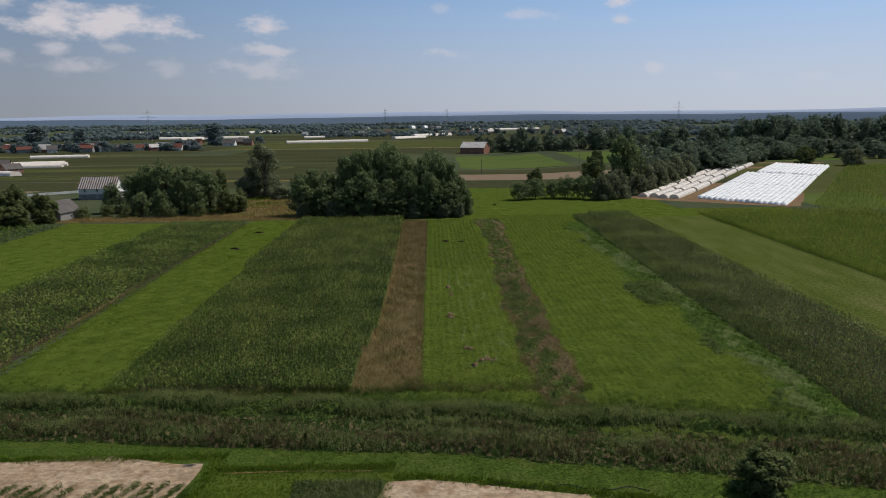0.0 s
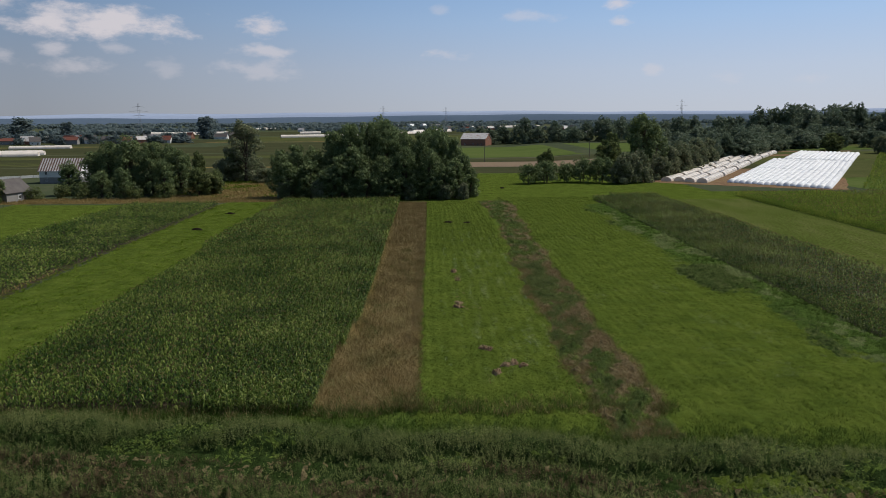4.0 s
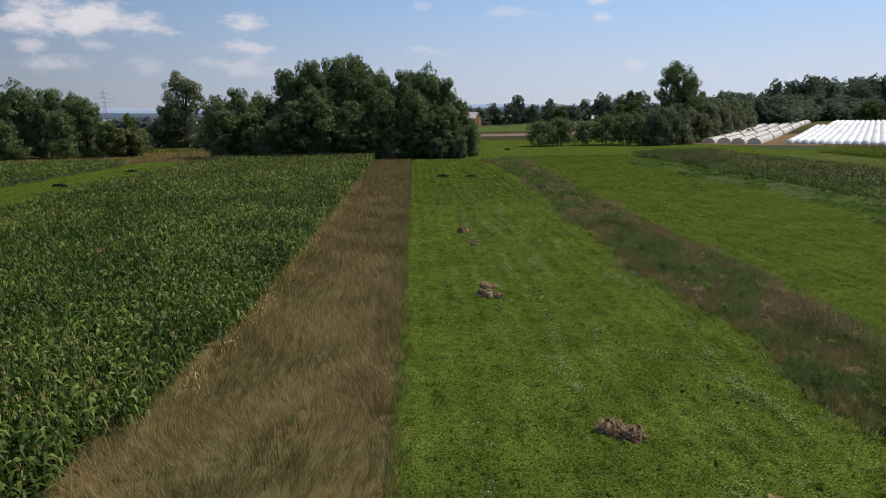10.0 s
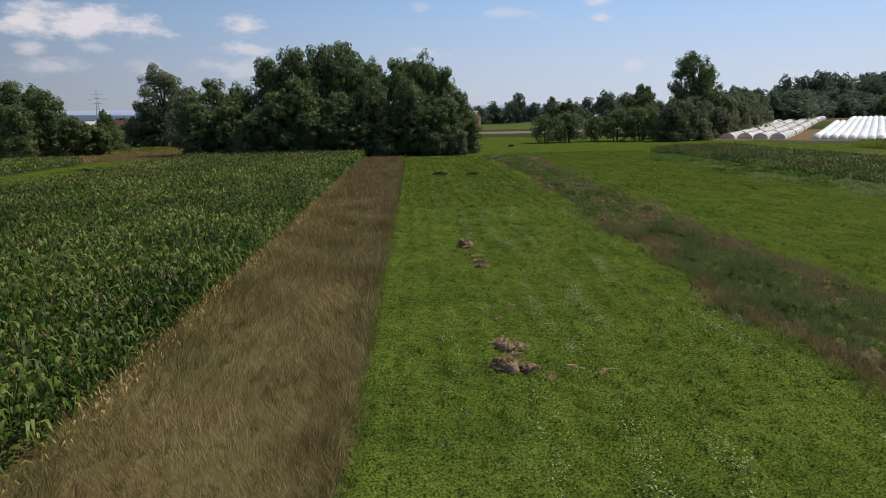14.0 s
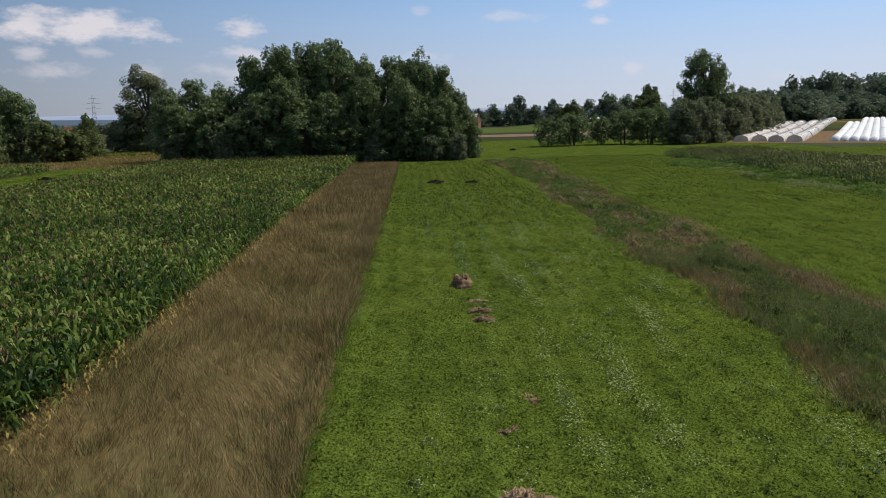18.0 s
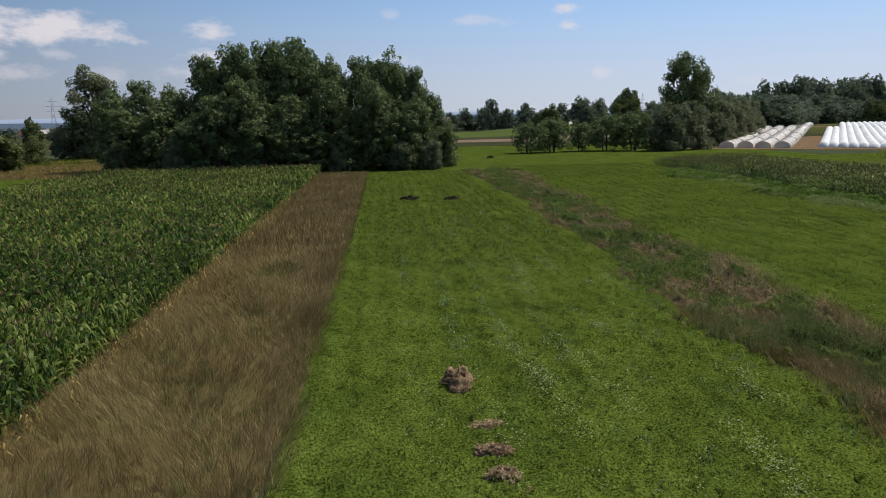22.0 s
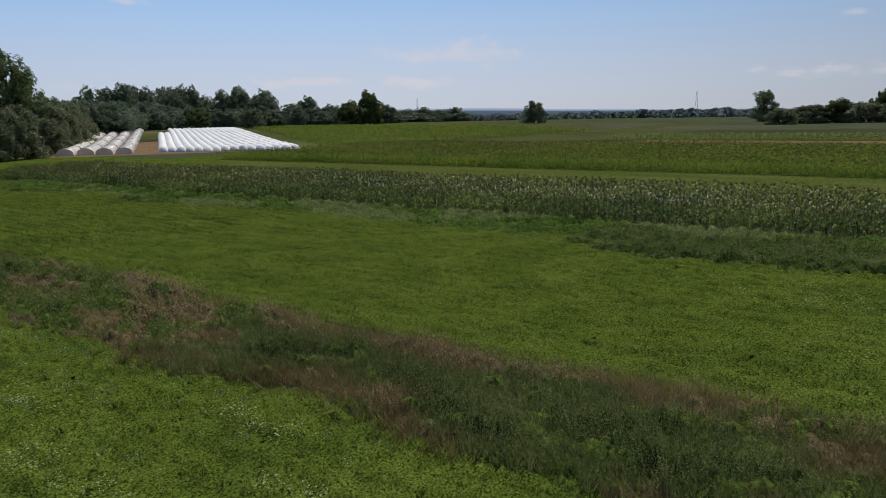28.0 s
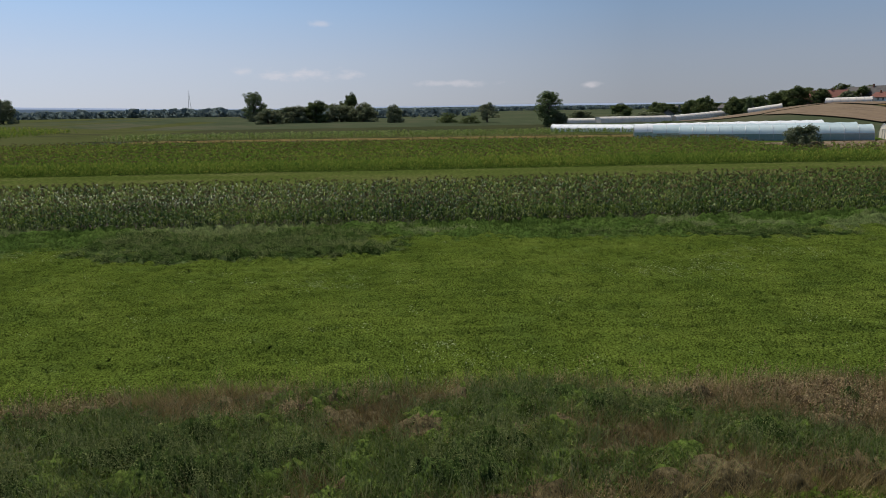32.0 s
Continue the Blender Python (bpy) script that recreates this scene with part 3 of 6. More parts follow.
# fields beyond the grove and the village side
for args in (("far_field", -420, -60, 420, 560, "field_olive"), ("far_field", -480, -40, 575, 700, "field_olive"), ("far_field", -330, -90, 366, 415, "field_olive"),
             ("ploughed_field", -420, -200, 330, 405, "ploughed"), ("ploughed_field", -30, 160, 395, 435, "ploughed"), ("far_field", -30, 180, 355, 392, "field_olive"),
             ("far_field", -30, 180, 438, 470, "field_olive"), ("far_field", 22, 330, 482, 640, "field_lime"), ("far_field", -200, 300, 700, 820, "field_olive"),
             ("far_field", -700, -250, 760, 950, "field_olive"), ("far_field", -250, 250, 860, 1100, "field_green"), ("far_field", -900, 900, 1150, 1500, "field_olive"),
             ("far_field", 190, 500, 215, 330, "field_green"), ("dry_field", 190, 204, 20, 200, "dry"), ("far_field", 206, 250, 20, 215, "field_green"),
             ("far_field", 252, 330, 60, 260, "field_olive"), ("far_field", 332, 560, 60, 330, "plain"), ("far_field", 160, 330, 310, 460, "field_green"),
             ("ploughed_field", 116, 150, 10, 52, "ploughed"), ("hillside_field", 262, 340, -30, -4, "ploughed"), ("hillside_field", 240, 322, -58, -34, "ploughed"), ("hillside_field", 225, 300, -75, -61, "ploughed"), ("hillside_field", 300, 420, -140, -64, "field_olive"), ("hillside_field", 190, 258, -30, -2, "ploughed"), ("hillside_field", 190, 236, -56, -33, "dry"),
             ("far_field", 300, 800, 340, 700, "field_green"), ("far_field", -900, -330, 640, 668, "field_green"), ("dry_field", -760, -300, 715, 727, "dry"), ("far_field", -620, -260, 735, 755, "field_green"), ("ploughed_field", -1000, -420, 960, 1000, "ploughed"),
             ("far_field", -700, -200, 1010, 1050, "field_green"), ("dry_field", -350, 60, 832, 846, "dry"), ("far_field", -330, -60, 572, 590, "field_green"), ("far_field", 60, 420, 1105, 1140, "field_green"), ("dry_field", 300, 700, 900, 925, "dry"), ("far_field", 350, 800, 760, 860, "field_olive"),
             ("dry_field", -200, -70, 408, 416, "dry"), ("far_field", -420, -160, 432, 470, "field_green"), ("far_field", -300, -100, 500, 530, "field_green")):
    nm, ax, bx, ay, by, mk = args
    sheet(nm, ax, bx, ay, by, M[mk], 0.06 + 0.004 * (abs(ax) % 7) + (0.35 if nm == "hillside_field" else 0.0), 12 if nm == "hillside_field" else 25, 2.0, "distant " + {"field_olive": "olive green field", "field_green": "bright green crop field", "field_lime": "lush green crop field", "ploughed": "brown ploughed field", "plain": "green field", "dry": "yellow stubble strip"}[mk], "field")


# ---------------------------------------------------------------- hills on the horizon
def ridge(name, radius, a0, a1, top, material, seed, label):
    n = 140
    a = np.linspace(radians(a0), radians(a1), n)
    r = np.random.default_rng(seed)
    h = np.zeros(n)
    for k in range(1, 9):
        h += np.sin(a * (5 * k + 2) + r.uniform(0, 6.3)) / k
    h = top * (0.8 + 0.07 * h)
    h = h * (1 - 0.62 * smooth((np.degrees(a) - 45) / 35))
    rows = []
    for d, f in ((0, 0.0), (250, 0.75), (500, 1.0), (900, 0.0)):
        rows.append(np.stack(((radius + d * 0.3) * np.sin(a), (radius + d * 0.3) * np.cos(a), h * f - 2), -1))
    verts = np.concatenate(rows)
    i = (np.arange(3)[:, None] * n + np.arange(n - 1)[None]).reshape(-1, 1)
    ob = mesh_object(name, fast_mesh(name, verts, np.concatenate((i, i + 1, i + n + 1, i + n), 1)), material)
    tagged(ob, label, "hills", kind="structure")


ridge("backdrop_hills", 4100, -60, 140, 54, M["hill"], 3, "low wooded hills on the horizon, hazed blue-grey in their colour")
ridge("backdrop_hills", 4500, -60, 140, 84, M["hill_hazed"], 8, "pale hazy hills on the horizon")


def lumps(x, y, a, b):
    """A smooth patchy field between -1 and 1."""
    return (np.sin(x * a + 1.7 * np.sin(y * b * 0.7 + 0.4)) * np.sin(y * b + 1.3 * np.sin(x * a * 0.6)) + 0.5 * np.sin(x * a * 2.3 + 2) * np.sin(y * b * 2.1 + 1)) / 1.5


def value_noise(ny, nx, cell, r):
    """Smooth random bumps on a grid; cell is the bump's size in grid steps."""
    gy, gx = int(ny / cell) + 3, int(nx / cell) + 3
    g = r.normal(0, 1, (gy, gx))
    y, x = np.arange(ny) / cell, np.arange(nx) / cell
    iy, ix = y.astype(int), x.astype(int)
    fy, fx = smooth(y - iy)[:, None], smooth(x - ix)[None]
    a, b = g[np.ix_(iy, ix)], g[np.ix_(iy, ix + 1)]
    c, d = g[np.ix_(iy + 1, ix)], g[np.ix_(iy + 1, ix + 1)]
    return (a * (1 - fx) + b * fx) * (1 - fy) + (c * (1 - fx) + d * fx) * fy


def sward(x0, x1, y0, y1, step, seed, label):
    """The tufted surface of a mown meadow: a fine uneven sheet, coarser with distance."""
    r = np.random.default_rng(seed)
    ys, y, s = [], y0, step
    while y < y1:
        ys.append(y)
        if y > 150:
            s *= 1.006
        y += s
    ys = np.array(ys + [y1])
    nx = int((x1[0] - x0[0]) / step)
    U, W = np.meshgrid(np.linspace(0, 1, nx), (ys - y0) / (y1 - y0))
    X = (x0[0] + (x0[1] - x0[0]) * W) * (1 - U) + (x1[0] + (x1[1] - x1[0]) * W) * U
    Y = ys[:, None] * np.ones(nx)
    ny = len(ys)
    X = X + r.normal(0, step * 0.22, X.shape)
    Y = Y + r.normal(0, step * 0.22, X.shape)
    d = 0.052 * r.normal(0, 1, (ny, nx)) + 0.035 * value_noise(ny, nx, 2.3, r) + 0.03 * value_noise(ny, nx, 5, r) + 0.016 * value_noise(ny, nx, 17, r)
    d = d + 0.03 * np.sin(X * 5.03 + 0.5 * np.sin(Y * 0.11))
    fade = np.minimum(1, np.minimum(np.minimum(U, 1 - U) * nx / 3, np.minimum(Y - y0, y1 - Y) / 1.5))
    Z = height(X, Y) + 0.05 + np.clip(fade, 0, 1) * (0.07 + d)
    verts = np.stack((X, Y, Z), -1).reshape(-1, 3)
    i = (np.arange(ny - 1)[:, None] * nx + np.arange(nx - 1)[None]).reshape(-1, 1)
    ob = mesh_object("meadow_sward", fast_mesh("meadow_sward", verts, np.concatenate((i, i + 1, i + nx + 1, i + nx), 1)), M["meadow"])
    tagged(ob, label, "meadow", kind="structure")


sward((-1.8, -1.2), (14.7, 16.7), 81.5, 247.8, 0.15, 61, "mown green meadow strip with hay bales")
sward((19.3, 23.6), (50.4, 50.4), 71, 256.5, 0.21, 62, "broad mown green meadow beside the maize")
sward((-60.6, -62.8), (-40.2, -45.6), 90.5, 245.5, 0.5, 63, "mown green meadow strip between maize fields")


# ---------------------------------------------------------------- maize
def maize_template(leaves, seed, wide):
    """One maize plant about 1 tall: arching leaves round a stalk, the upper ones steeper."""
    r = np.random.default_rng(seed)
    vs, fs = [], []
    for i in range(leaves):
        a = (i % 2) * math.pi + r.normal(0, 0.55)
        t = (i + 0.4) / leaves
        z0 = 0.08 + 0.78 * t
        ln = r.uniform(0.26, 0.38) * (1.1 - 0.6 * abs(t - 0.5))
        c, s = math.cos(a), math.sin(a)
        w = wide * r.uniform(0.8, 1.25)
        up = r.uniform(0.07, 0.13) + 0.05 * t
        drop = r.uniform(0.08, 0.26)
        roll = r.normal(0, 0.35)
        if leaves < 7:
            prof = ((0.02, 0.0, 0.55), (0.42, up, 1.0), (1.0, up - drop, 0.25))
        else:
            prof = ((0.02, 0.0, 0.6), (0.28, up * 0.85, 1.0), (0.64, up, 0.95), (1.0, up - drop, 0.15))
        b = len(vs)
        for d, dz, wf in prof:
            for sd in (-1, 1):
                vs.append((c * d * ln - s * sd * w * wf, s * d * ln + c * sd * w * wf, z0 + dz + sd * roll * w * wf))
        fs += [(b + 2 * q, b + 2 * q + 1, b + 2 * q + 3, b + 2 * q + 2) for q in range(len(prof) - 1)]
    b = len(vs)
    for z, w in ((0, 0.009), (0.95, 0.006)):
        vs += [(-w, 0, z), (w, 0, z)]
    fs.append((b, b + 1, b + 3, b + 2))
    return np.array(vs), np.array(fs)


def tassel_template():
    vs, fs = [], []
    for a in (0.2, 1.5, 2.7, 4.0, 5.2):
        d = 0.065
        b = len(vs)
        vs += [(0, -0.011, 0.92), (0, 0.011, 0.92), (d * math.cos(a), d * math.sin(a) + 0.007, 1.04), (d * math.cos(a), d * math.sin(a) - 0.007, 1.04)]
        fs.append((b, b + 1, b + 2, b + 3))
    return np.array(vs), np.array(fs)


def maize_block(x0, x1, y0, y1, row, step, tall, leaves, wide, material, label, tassels=0.0, edge=None, bushy=1.0):
    """A stand of maize in rows along y."""
    rows = np.arange(x0, x1, row)
    ys = np.arange(y0, y1, step)
    X, Y = np.meshgrid(rows, ys)
    X, Y = X.ravel(), Y.ravel()
    X = X + rng.normal(0, 0.07, X.size)
    Y = Y + rng.uniform(-0.5, 0.5, Y.size) * step
    if edge is not None:
        keep = edge(X, Y)
        X, Y = X[keep], Y[keep]
    n = X.size
    patch = 0.5 + 0.5 * np.sin(X * 0.13 + 1.3 * np.sin(Y * 0.05)) * np.sin(Y * 0.07 + 0.9)
    at = np.stack((X, Y, height(X, Y)), -1)
    size = tall * (0.86 + 0.14 * patch) * rng.uniform(0.84, 1.12, n)
    turn = rng.uniform(0, 6.283, n)
    lean = rng.normal(0, 0.05, (n, 2))
    pieces = []
    pick = rng.integers(0, 4, n)
    for k in range(4):
        v, f = maize_template(leaves, 20 + k, wide)
        q = pick == k
        pieces.append(scatter(v, f, at[q], turn[q], size[q], lean=lean[q]))
    V, F = join_arrays(pieces)
    ob = mesh_object("maize_stand", shade_smooth(fast_mesh("maize_stand", V, F)), material)
    tagged(ob, label, "maize crop", "maize fields", "stuff")
    if tassels:
        q = rng.random(n) < tassels
        v, f = tassel_template()
        v = v * np.array((bushy, bushy, 1.0))
        V, F = scatter(v, f, at[q], turn[q], size[q], lean=lean[q])
        tp = mesh_object("tassels", fast_mesh("tassels", V, F), M["tassel"], ob, "buff maize tassels")
        tp["kind"] = "stuff"
    return ob


maize_block(-20.75, -9.2, 88.5, 168, 0.75, 0.25, 1.75, 8, 0.030, M["corn_leaf"], "dense dark green maize rows beside the dry grass", 0.35, edge=lambda x, y: x < np.interp(y, (90, 100, 113, 126), (-10.7, -10.7, -9.7, -9.0)))
maize_block(-43, -20.8, 89.5, 168, 0.75, 0.42, 1.75, 6, 0.042, M["corn_leaf"], "dense dark green maize stand", 0.5, bushy=1.1)
maize_block(-44.75, -9.2, 168, 250, 0.75, 0.68, 1.75, 5, 0.06, M["corn_leaf"], "dense dark green maize reaching the grove", 0.6, bushy=1.5)
maize_block(50.6, 57, 70, 250, 0.75, 0.36, 1.55, 7, 0.034, M["corn_leaf"], "dark green maize edge with buff tassels", 0.8, bushy=1.2)
maize_block(57.2, 71.6, 62, 256, 0.75, 0.6, 1.58, 5, 0.045, M["corn_leaf"], "dark green maize strip with buff tassels", 1.0, bushy=1.6)
maize_block(97.5, 103, 28, 255, 0.75, 0.6, 1.85, 5, 0.05, M["corn_leaf_pale"], "yellow-green maize edge", 0.7, bushy=1.2)
maize_block(103.5, 158, 22, 255, 1.2, 1.2, 1.85, 4, 0.085, M["corn_leaf_pale"], "yellow-green maize field with buff tassels", 1.0, edge=lambda x, y: y > 66 - 0.25 * (x - 118) * (x > 118) - 40 * (x < 118), bushy=2.2)
maize_block(-88, -62.8, 98, 243, 0.95, 0.75, 1.75, 4, 0.085, M["corn_leaf"], "dark green maize beyond the meadow", 0.3)
maize_block(-165, -124, 200, 240, 1.6, 1.4, 1.75, 4, 0.14, M["corn_leaf"], "dark green maize plot by the farm", 0.0)
maize_block(150, 300, 258, 430, 2.4, 1.7, 1.7, 4, 0.17, M["corn_leaf_pale"], "yellow-green maize beside the white covers", 0.0, edge=lambda x, y: (x - 143) * 0.83 - (y - 268) * 0.555 > 3)
maize_block(206, 236, 22, 214, 2.6, 1.6, 1.7, 4, 0.14, M["weed_green"], "distant dark maize strip", 0.0)
maize_block(-9.5, -8.6, 108, 200, 0.3, 0.3, 0.75, 3, 0.04, M["corn_yellow"], "withered yellow lower leaves along the maize edge", 0.0, edge=lambda x, y: lumps(x, y, 3.0, 0.7) + rng.normal(0, 0.4, x.size) > 0.15)
maize_block(-63.6, -62.6, 97, 150, 0.35, 0.35, 0.75, 3, 0.05, M["corn_yellow"], "yellowing lower leaves along the far maize edge", 0.0, edge=lambda x, y: lumps(x, y, 3.0, 0.5) + rng.normal(0, 0.4, x.size) > 0.0)


# ---------------------------------------------------------------- grasses and weeds
def tuft_template(blades, seed, spread, wide, bend=0.5):
    r = np.random.default_rng(seed)
    vs, fs = [], []
    for i in range(blades):
        a, d = r.uniform(0, 6.283), r.uniform(0, spread)
        x, y = d * math.cos(a), d * math.sin(a)
        t = r.uniform(0, 6.283)
        c, s = math.cos(t), math.sin(t)
        b2 = r.uniform(0.1, bend)
        e = r.uniform(0.7, 1.0)
        b = len(vs)
        vs += [(x - s * wide, y + c * wide, 0), (x + s * wide, y - c * wide, 0), (x + c * b2, y + s * b2, e)]
        fs.append((b, b + 1, b + 2))
    return np.array(vs), np.array(fs)


def strew(name, template, x, y, size, tall, material, label, category, parent=None, lean=0.08, lift=0.0):
    n = x.size
    at = np.stack((x, y, height(x, y) + lift), -1)
    V, F = scatter(*template, at, rng.uniform(0, 6.283, n), size, tall, lean if isinstance(lean, np.ndarray) else rng.normal(0, lean, (n, 2)))
    ob = mesh_object(name, fast_mesh(name, V, F), material, parent)
    return tagged(ob, label, category, kind="stuff")


def edge_left(y):
    """The weed strip's near and far sides at y."""
    return np.interp(y, (82, 131, 150, 182, 205, 244), (13.4, 14.1, 14.3, 15.6, 16.6, 15.0)), np.interp(y, (82, 131, 170, 205, 244), (19.6, 20.2, 21.2, 22.6, 24.0))


def cushion_template(leaves, seed):
    """A low cushion of small leaves facing up and out."""
    r = np.random.default_rng(seed)
    d = r.normal(0, 1, (leaves, 3))
    d[:, 2] = np.abs(d[:, 2]) + 0.25
    d /= np.linalg.norm(d, axis=1)[:, None]
    P = d * np.array((0.24, 0.24, 0.3)) * r.uniform(0.75, 1.1, (leaves, 1))
    N = d + r.normal(0, 0.45, (leaves, 3))
    T = np.cross(N, r.normal(0, 1, (leaves, 3)))
    T /= np.linalg.norm(T, axis=1)[:, None]
    B = np.cross(N, T)
    B /= np.linalg.norm(B, axis=1)[:, None]
    z = r.uniform(0.03, 0.055, (leaves, 1))
    return np.stack((P - T * z, P + T * z * 1.3 - B * z * 0.5, P + T * z * 0.4 + B * z * 0.6), 1).reshape(-1, 3), np.arange(3 * leaves).reshape(-1, 3)


def herb_template(leaves, blades, seed):
    """A small low clump: clover-like leaves facing up, and a few short blades."""
    r = np.random.default_rng(seed)
    vs, fs = [], []
    for i in range(leaves + blades):
        x, y = r.normal(0, 0.06, 2)
        a = r.uniform(0, 6.283)
        c, s = math.cos(a), math.sin(a)
        b = len(vs)
        if i < leaves:
            z, q = r.uniform(0.03, 0.11), r.uniform(0.018, 0.03)
            vs += [(x + c * q, y + s * q, z + r.uniform(-0.015, 0.015)), (x - s * q * 0.8 - c * q * 0.5, y + c * q * 0.8 - s * q * 0.5, z + r.uniform(-0.015, 0.015)), (x + s * q * 0.8 - c * q * 0.5, y - c * q * 0.8 - s * q * 0.5, z + r.uniform(-0.015, 0.015))]
        else:
            vs += [(x - s * 0.007, y + c * 0.007, 0), (x + s * 0.007, y - c * 0.007, 0), (x + c * 0.06, y + s * 0.06, r.uniform(0.1, 0.17))]
        fs.append((b, b + 1, b + 2))
    return np.array(vs), np.array(fs)


def spire_template(stems, seed):
    """A clump of upright stems, each closely set with small narrow leaves."""
    r = np.random.default_rng(seed)
    vs, fs = [], []
    for i in range(stems):
        x, y = r.normal(0, 0.15, 2)
        lx, ly = r.normal(0, 0.12, 2)
        top = r.uniform(0.65, 1.0)
        for k in range(10):
            z = top * (0.3 + 0.7 * k / 9)
            px, py = x + lx * z, y + ly * z
            a, ln, w = r.uniform(0, 6.283), 0.085 * (1.1 - 0.7 * k / 9), 0.017
            c, s = math.cos(a), math.sin(a)
            b = len(vs)
            vs += [(px - s * w, py + c * w, z), (px + s * w, py - c * w, z), (px + c * ln, py + s * ln, z + r.uniform(-0.03, 0.07))]
            fs.append((b, b + 1, b + 2))
    return np.array(vs), np.array(fs)


def meadow_grass():
    """Fine short tufts on the mown sward, thickest near the middle of the strips."""
    n = 15000
    x, y = rng.uniform(-1.6, 14.5, n), 90 + 110 * rng.random(n) ** 1.5
    t = 0.12 + 0.07 * lumps(x, y, 1.3, 0.8) + rng.uniform(0, 0.1, n)
    strew("meadow_grass", herb_template(7, 3, 1), x, y, rng.uniform(0.8, 1.5, n), t / 0.18, M["herb"], "short mown grass and clover", "grass", lean=0.3, lift=0.06)
    n = 22000
    x, y = 18.5 + 31.5 * rng.random(n) ** 1.25, 92 + 90 * rng.random(n)
    t = 0.13 + 0.07 * lumps(x, y, 1.3, 0.8) + rng.uniform(0, 0.1, n)
    strew("meadow_grass", herb_template(6, 3, 2), x, y, rng.uniform(1.0, 2.0, n), t / 0.23, M["herb"], "short mown grass and clover on the broad meadow", "grass", lean=0.3, lift=0.06)
    x, y = spots(9000, -1.4, 14.6, 165, 247)
    x2, y2 = spots(12000, 21, 50, 175, 256)
    x3, y3 = spots(5000, 20, 50, 72, 95)
    x, y = np.concatenate((x, x2, x3)), np.concatenate((y, y2, y3))
    strew("meadow_grass", herb_template(5, 2, 3), x, y, rng.uniform(2.0, 3.4, x.size), rng.uniform(0.45, 0.8, x.size), M["herb"], "short mown grass farther along the meadows", "grass", lift=0.05)
    x, y = spots(12000, -63, -40, 92, 246)
    strew("meadow_grass", tuft_template(4, 9, 0.4, 0.08, 0.6), x, y, rng.uniform(0.8, 1.2, x.size), rng.uniform(0.15, 0.3, x.size), M["grass_blade"], "short mown grass between the maize", "grass")
    # dark leafy tufts left by the mower
    x, y = spots(15000, -1.4, 50, 92, 195)
    edge_a, edge_b = edge_left(y)
    q = ((x < edge_a - 0.4) | (x > edge_b + 0.5)) & (lumps(x, y, 0.6, 0.2) + rng.normal(0, 0.4, x.size) > -0.1) & (np.abs(np.mod(x - 0.015 * y + 0.12 * np.sin(y * 0.4), 1.25) - 0.6) < 0.2 + 0.35 * (rng.random(x.size) < 0.15))
    strew("meadow_tufts", cushion_template(9, 23), x[q], y[q], rng.uniform(0.35, 0.8, q.sum()), rng.uniform(0.8, 1.3, q.sum()), M["rank_blade"], "dark leafy tufts left in the mown meadow", "grass", lift=0.05)
    # silvery plants in drifts along the mowing lines
    x, y = spots(9000, 0.5, 14, 98, 190)
    line = np.exp(-((np.mod(x - 0.02 * y, 1.9) - 0.95) / 0.3) ** 2)
    drift = np.clip(lumps(x + 1, y, 0.45, 0.16) + 0.35 * lumps(x, y, 1.4, 0.7), 0, 1) + 1.2 * np.exp(-((x - 5.5) / 3) ** 2 - ((y - 152) / 5) ** 2)
    q = rng.random(x.size) < 0.75 * line * drift
    strew("silvery_herbs", cushion_template(14, 24), x[q], y[q], rng.uniform(0.5, 1.1, q.sum()), rng.uniform(0.8, 1.5, q.sum()), M["silver_leaf"], "silvery-leaved herbs in the mown meadow", "herbs", lift=0.06)


meadow_grass()


def rank_growth(x, y):
    """Along the maize: height of the growth, and its kind (0 rank grass, 1 pale grass, 2 dark weeds)."""
    edge = 0.8 * lumps(x, y, 0.2, 0.1) + (x - 43.4) * 0.36 + 0.4 * lumps(x + 3, y, 1.3, 0.9)
    bed = np.exp(-((x - 44.3) / 4.4) ** 4 - ((y - 139) / 10.5) ** 4) + 0.8 * np.exp(-((x - 43.2 - 1.2 * np.sin(y * 0.07)) / 2.6) ** 2) * np.clip(lumps(x + 7, y, 0.3, 0.13) + 0.25, 0, 1)
    dark = bed + 0.3 * lumps(x + 7, y, 0.9, 0.6) + 0.25 * lumps(x, y + 4, 2.1, 1.7) > 0.55
    pale = lumps(x + 2, y + 9, 0.35, 0.17) + 0.5 * lumps(x, y, 1.1, 0.8) > 0.12
    tall = np.clip(edge, 0, 1) * np.clip(0.35 + (x - 42) / 16, 0.2, 0.78)
    tall = np.maximum(tall, 0.75 * np.clip((bed + 0.3 * lumps(x + 7, y, 0.9, 0.6) + 0.25 * lumps(x, y + 4, 2.1, 1.7) - 0.42) * 2.2, 0, 1))
    hole = np.clip(np.hypot(x - 45.4, y - 130.4) / 1.1, 0, 1) ** 3
    return tall * hole, np.where(dark, 2, np.where(pale, 1, 0))


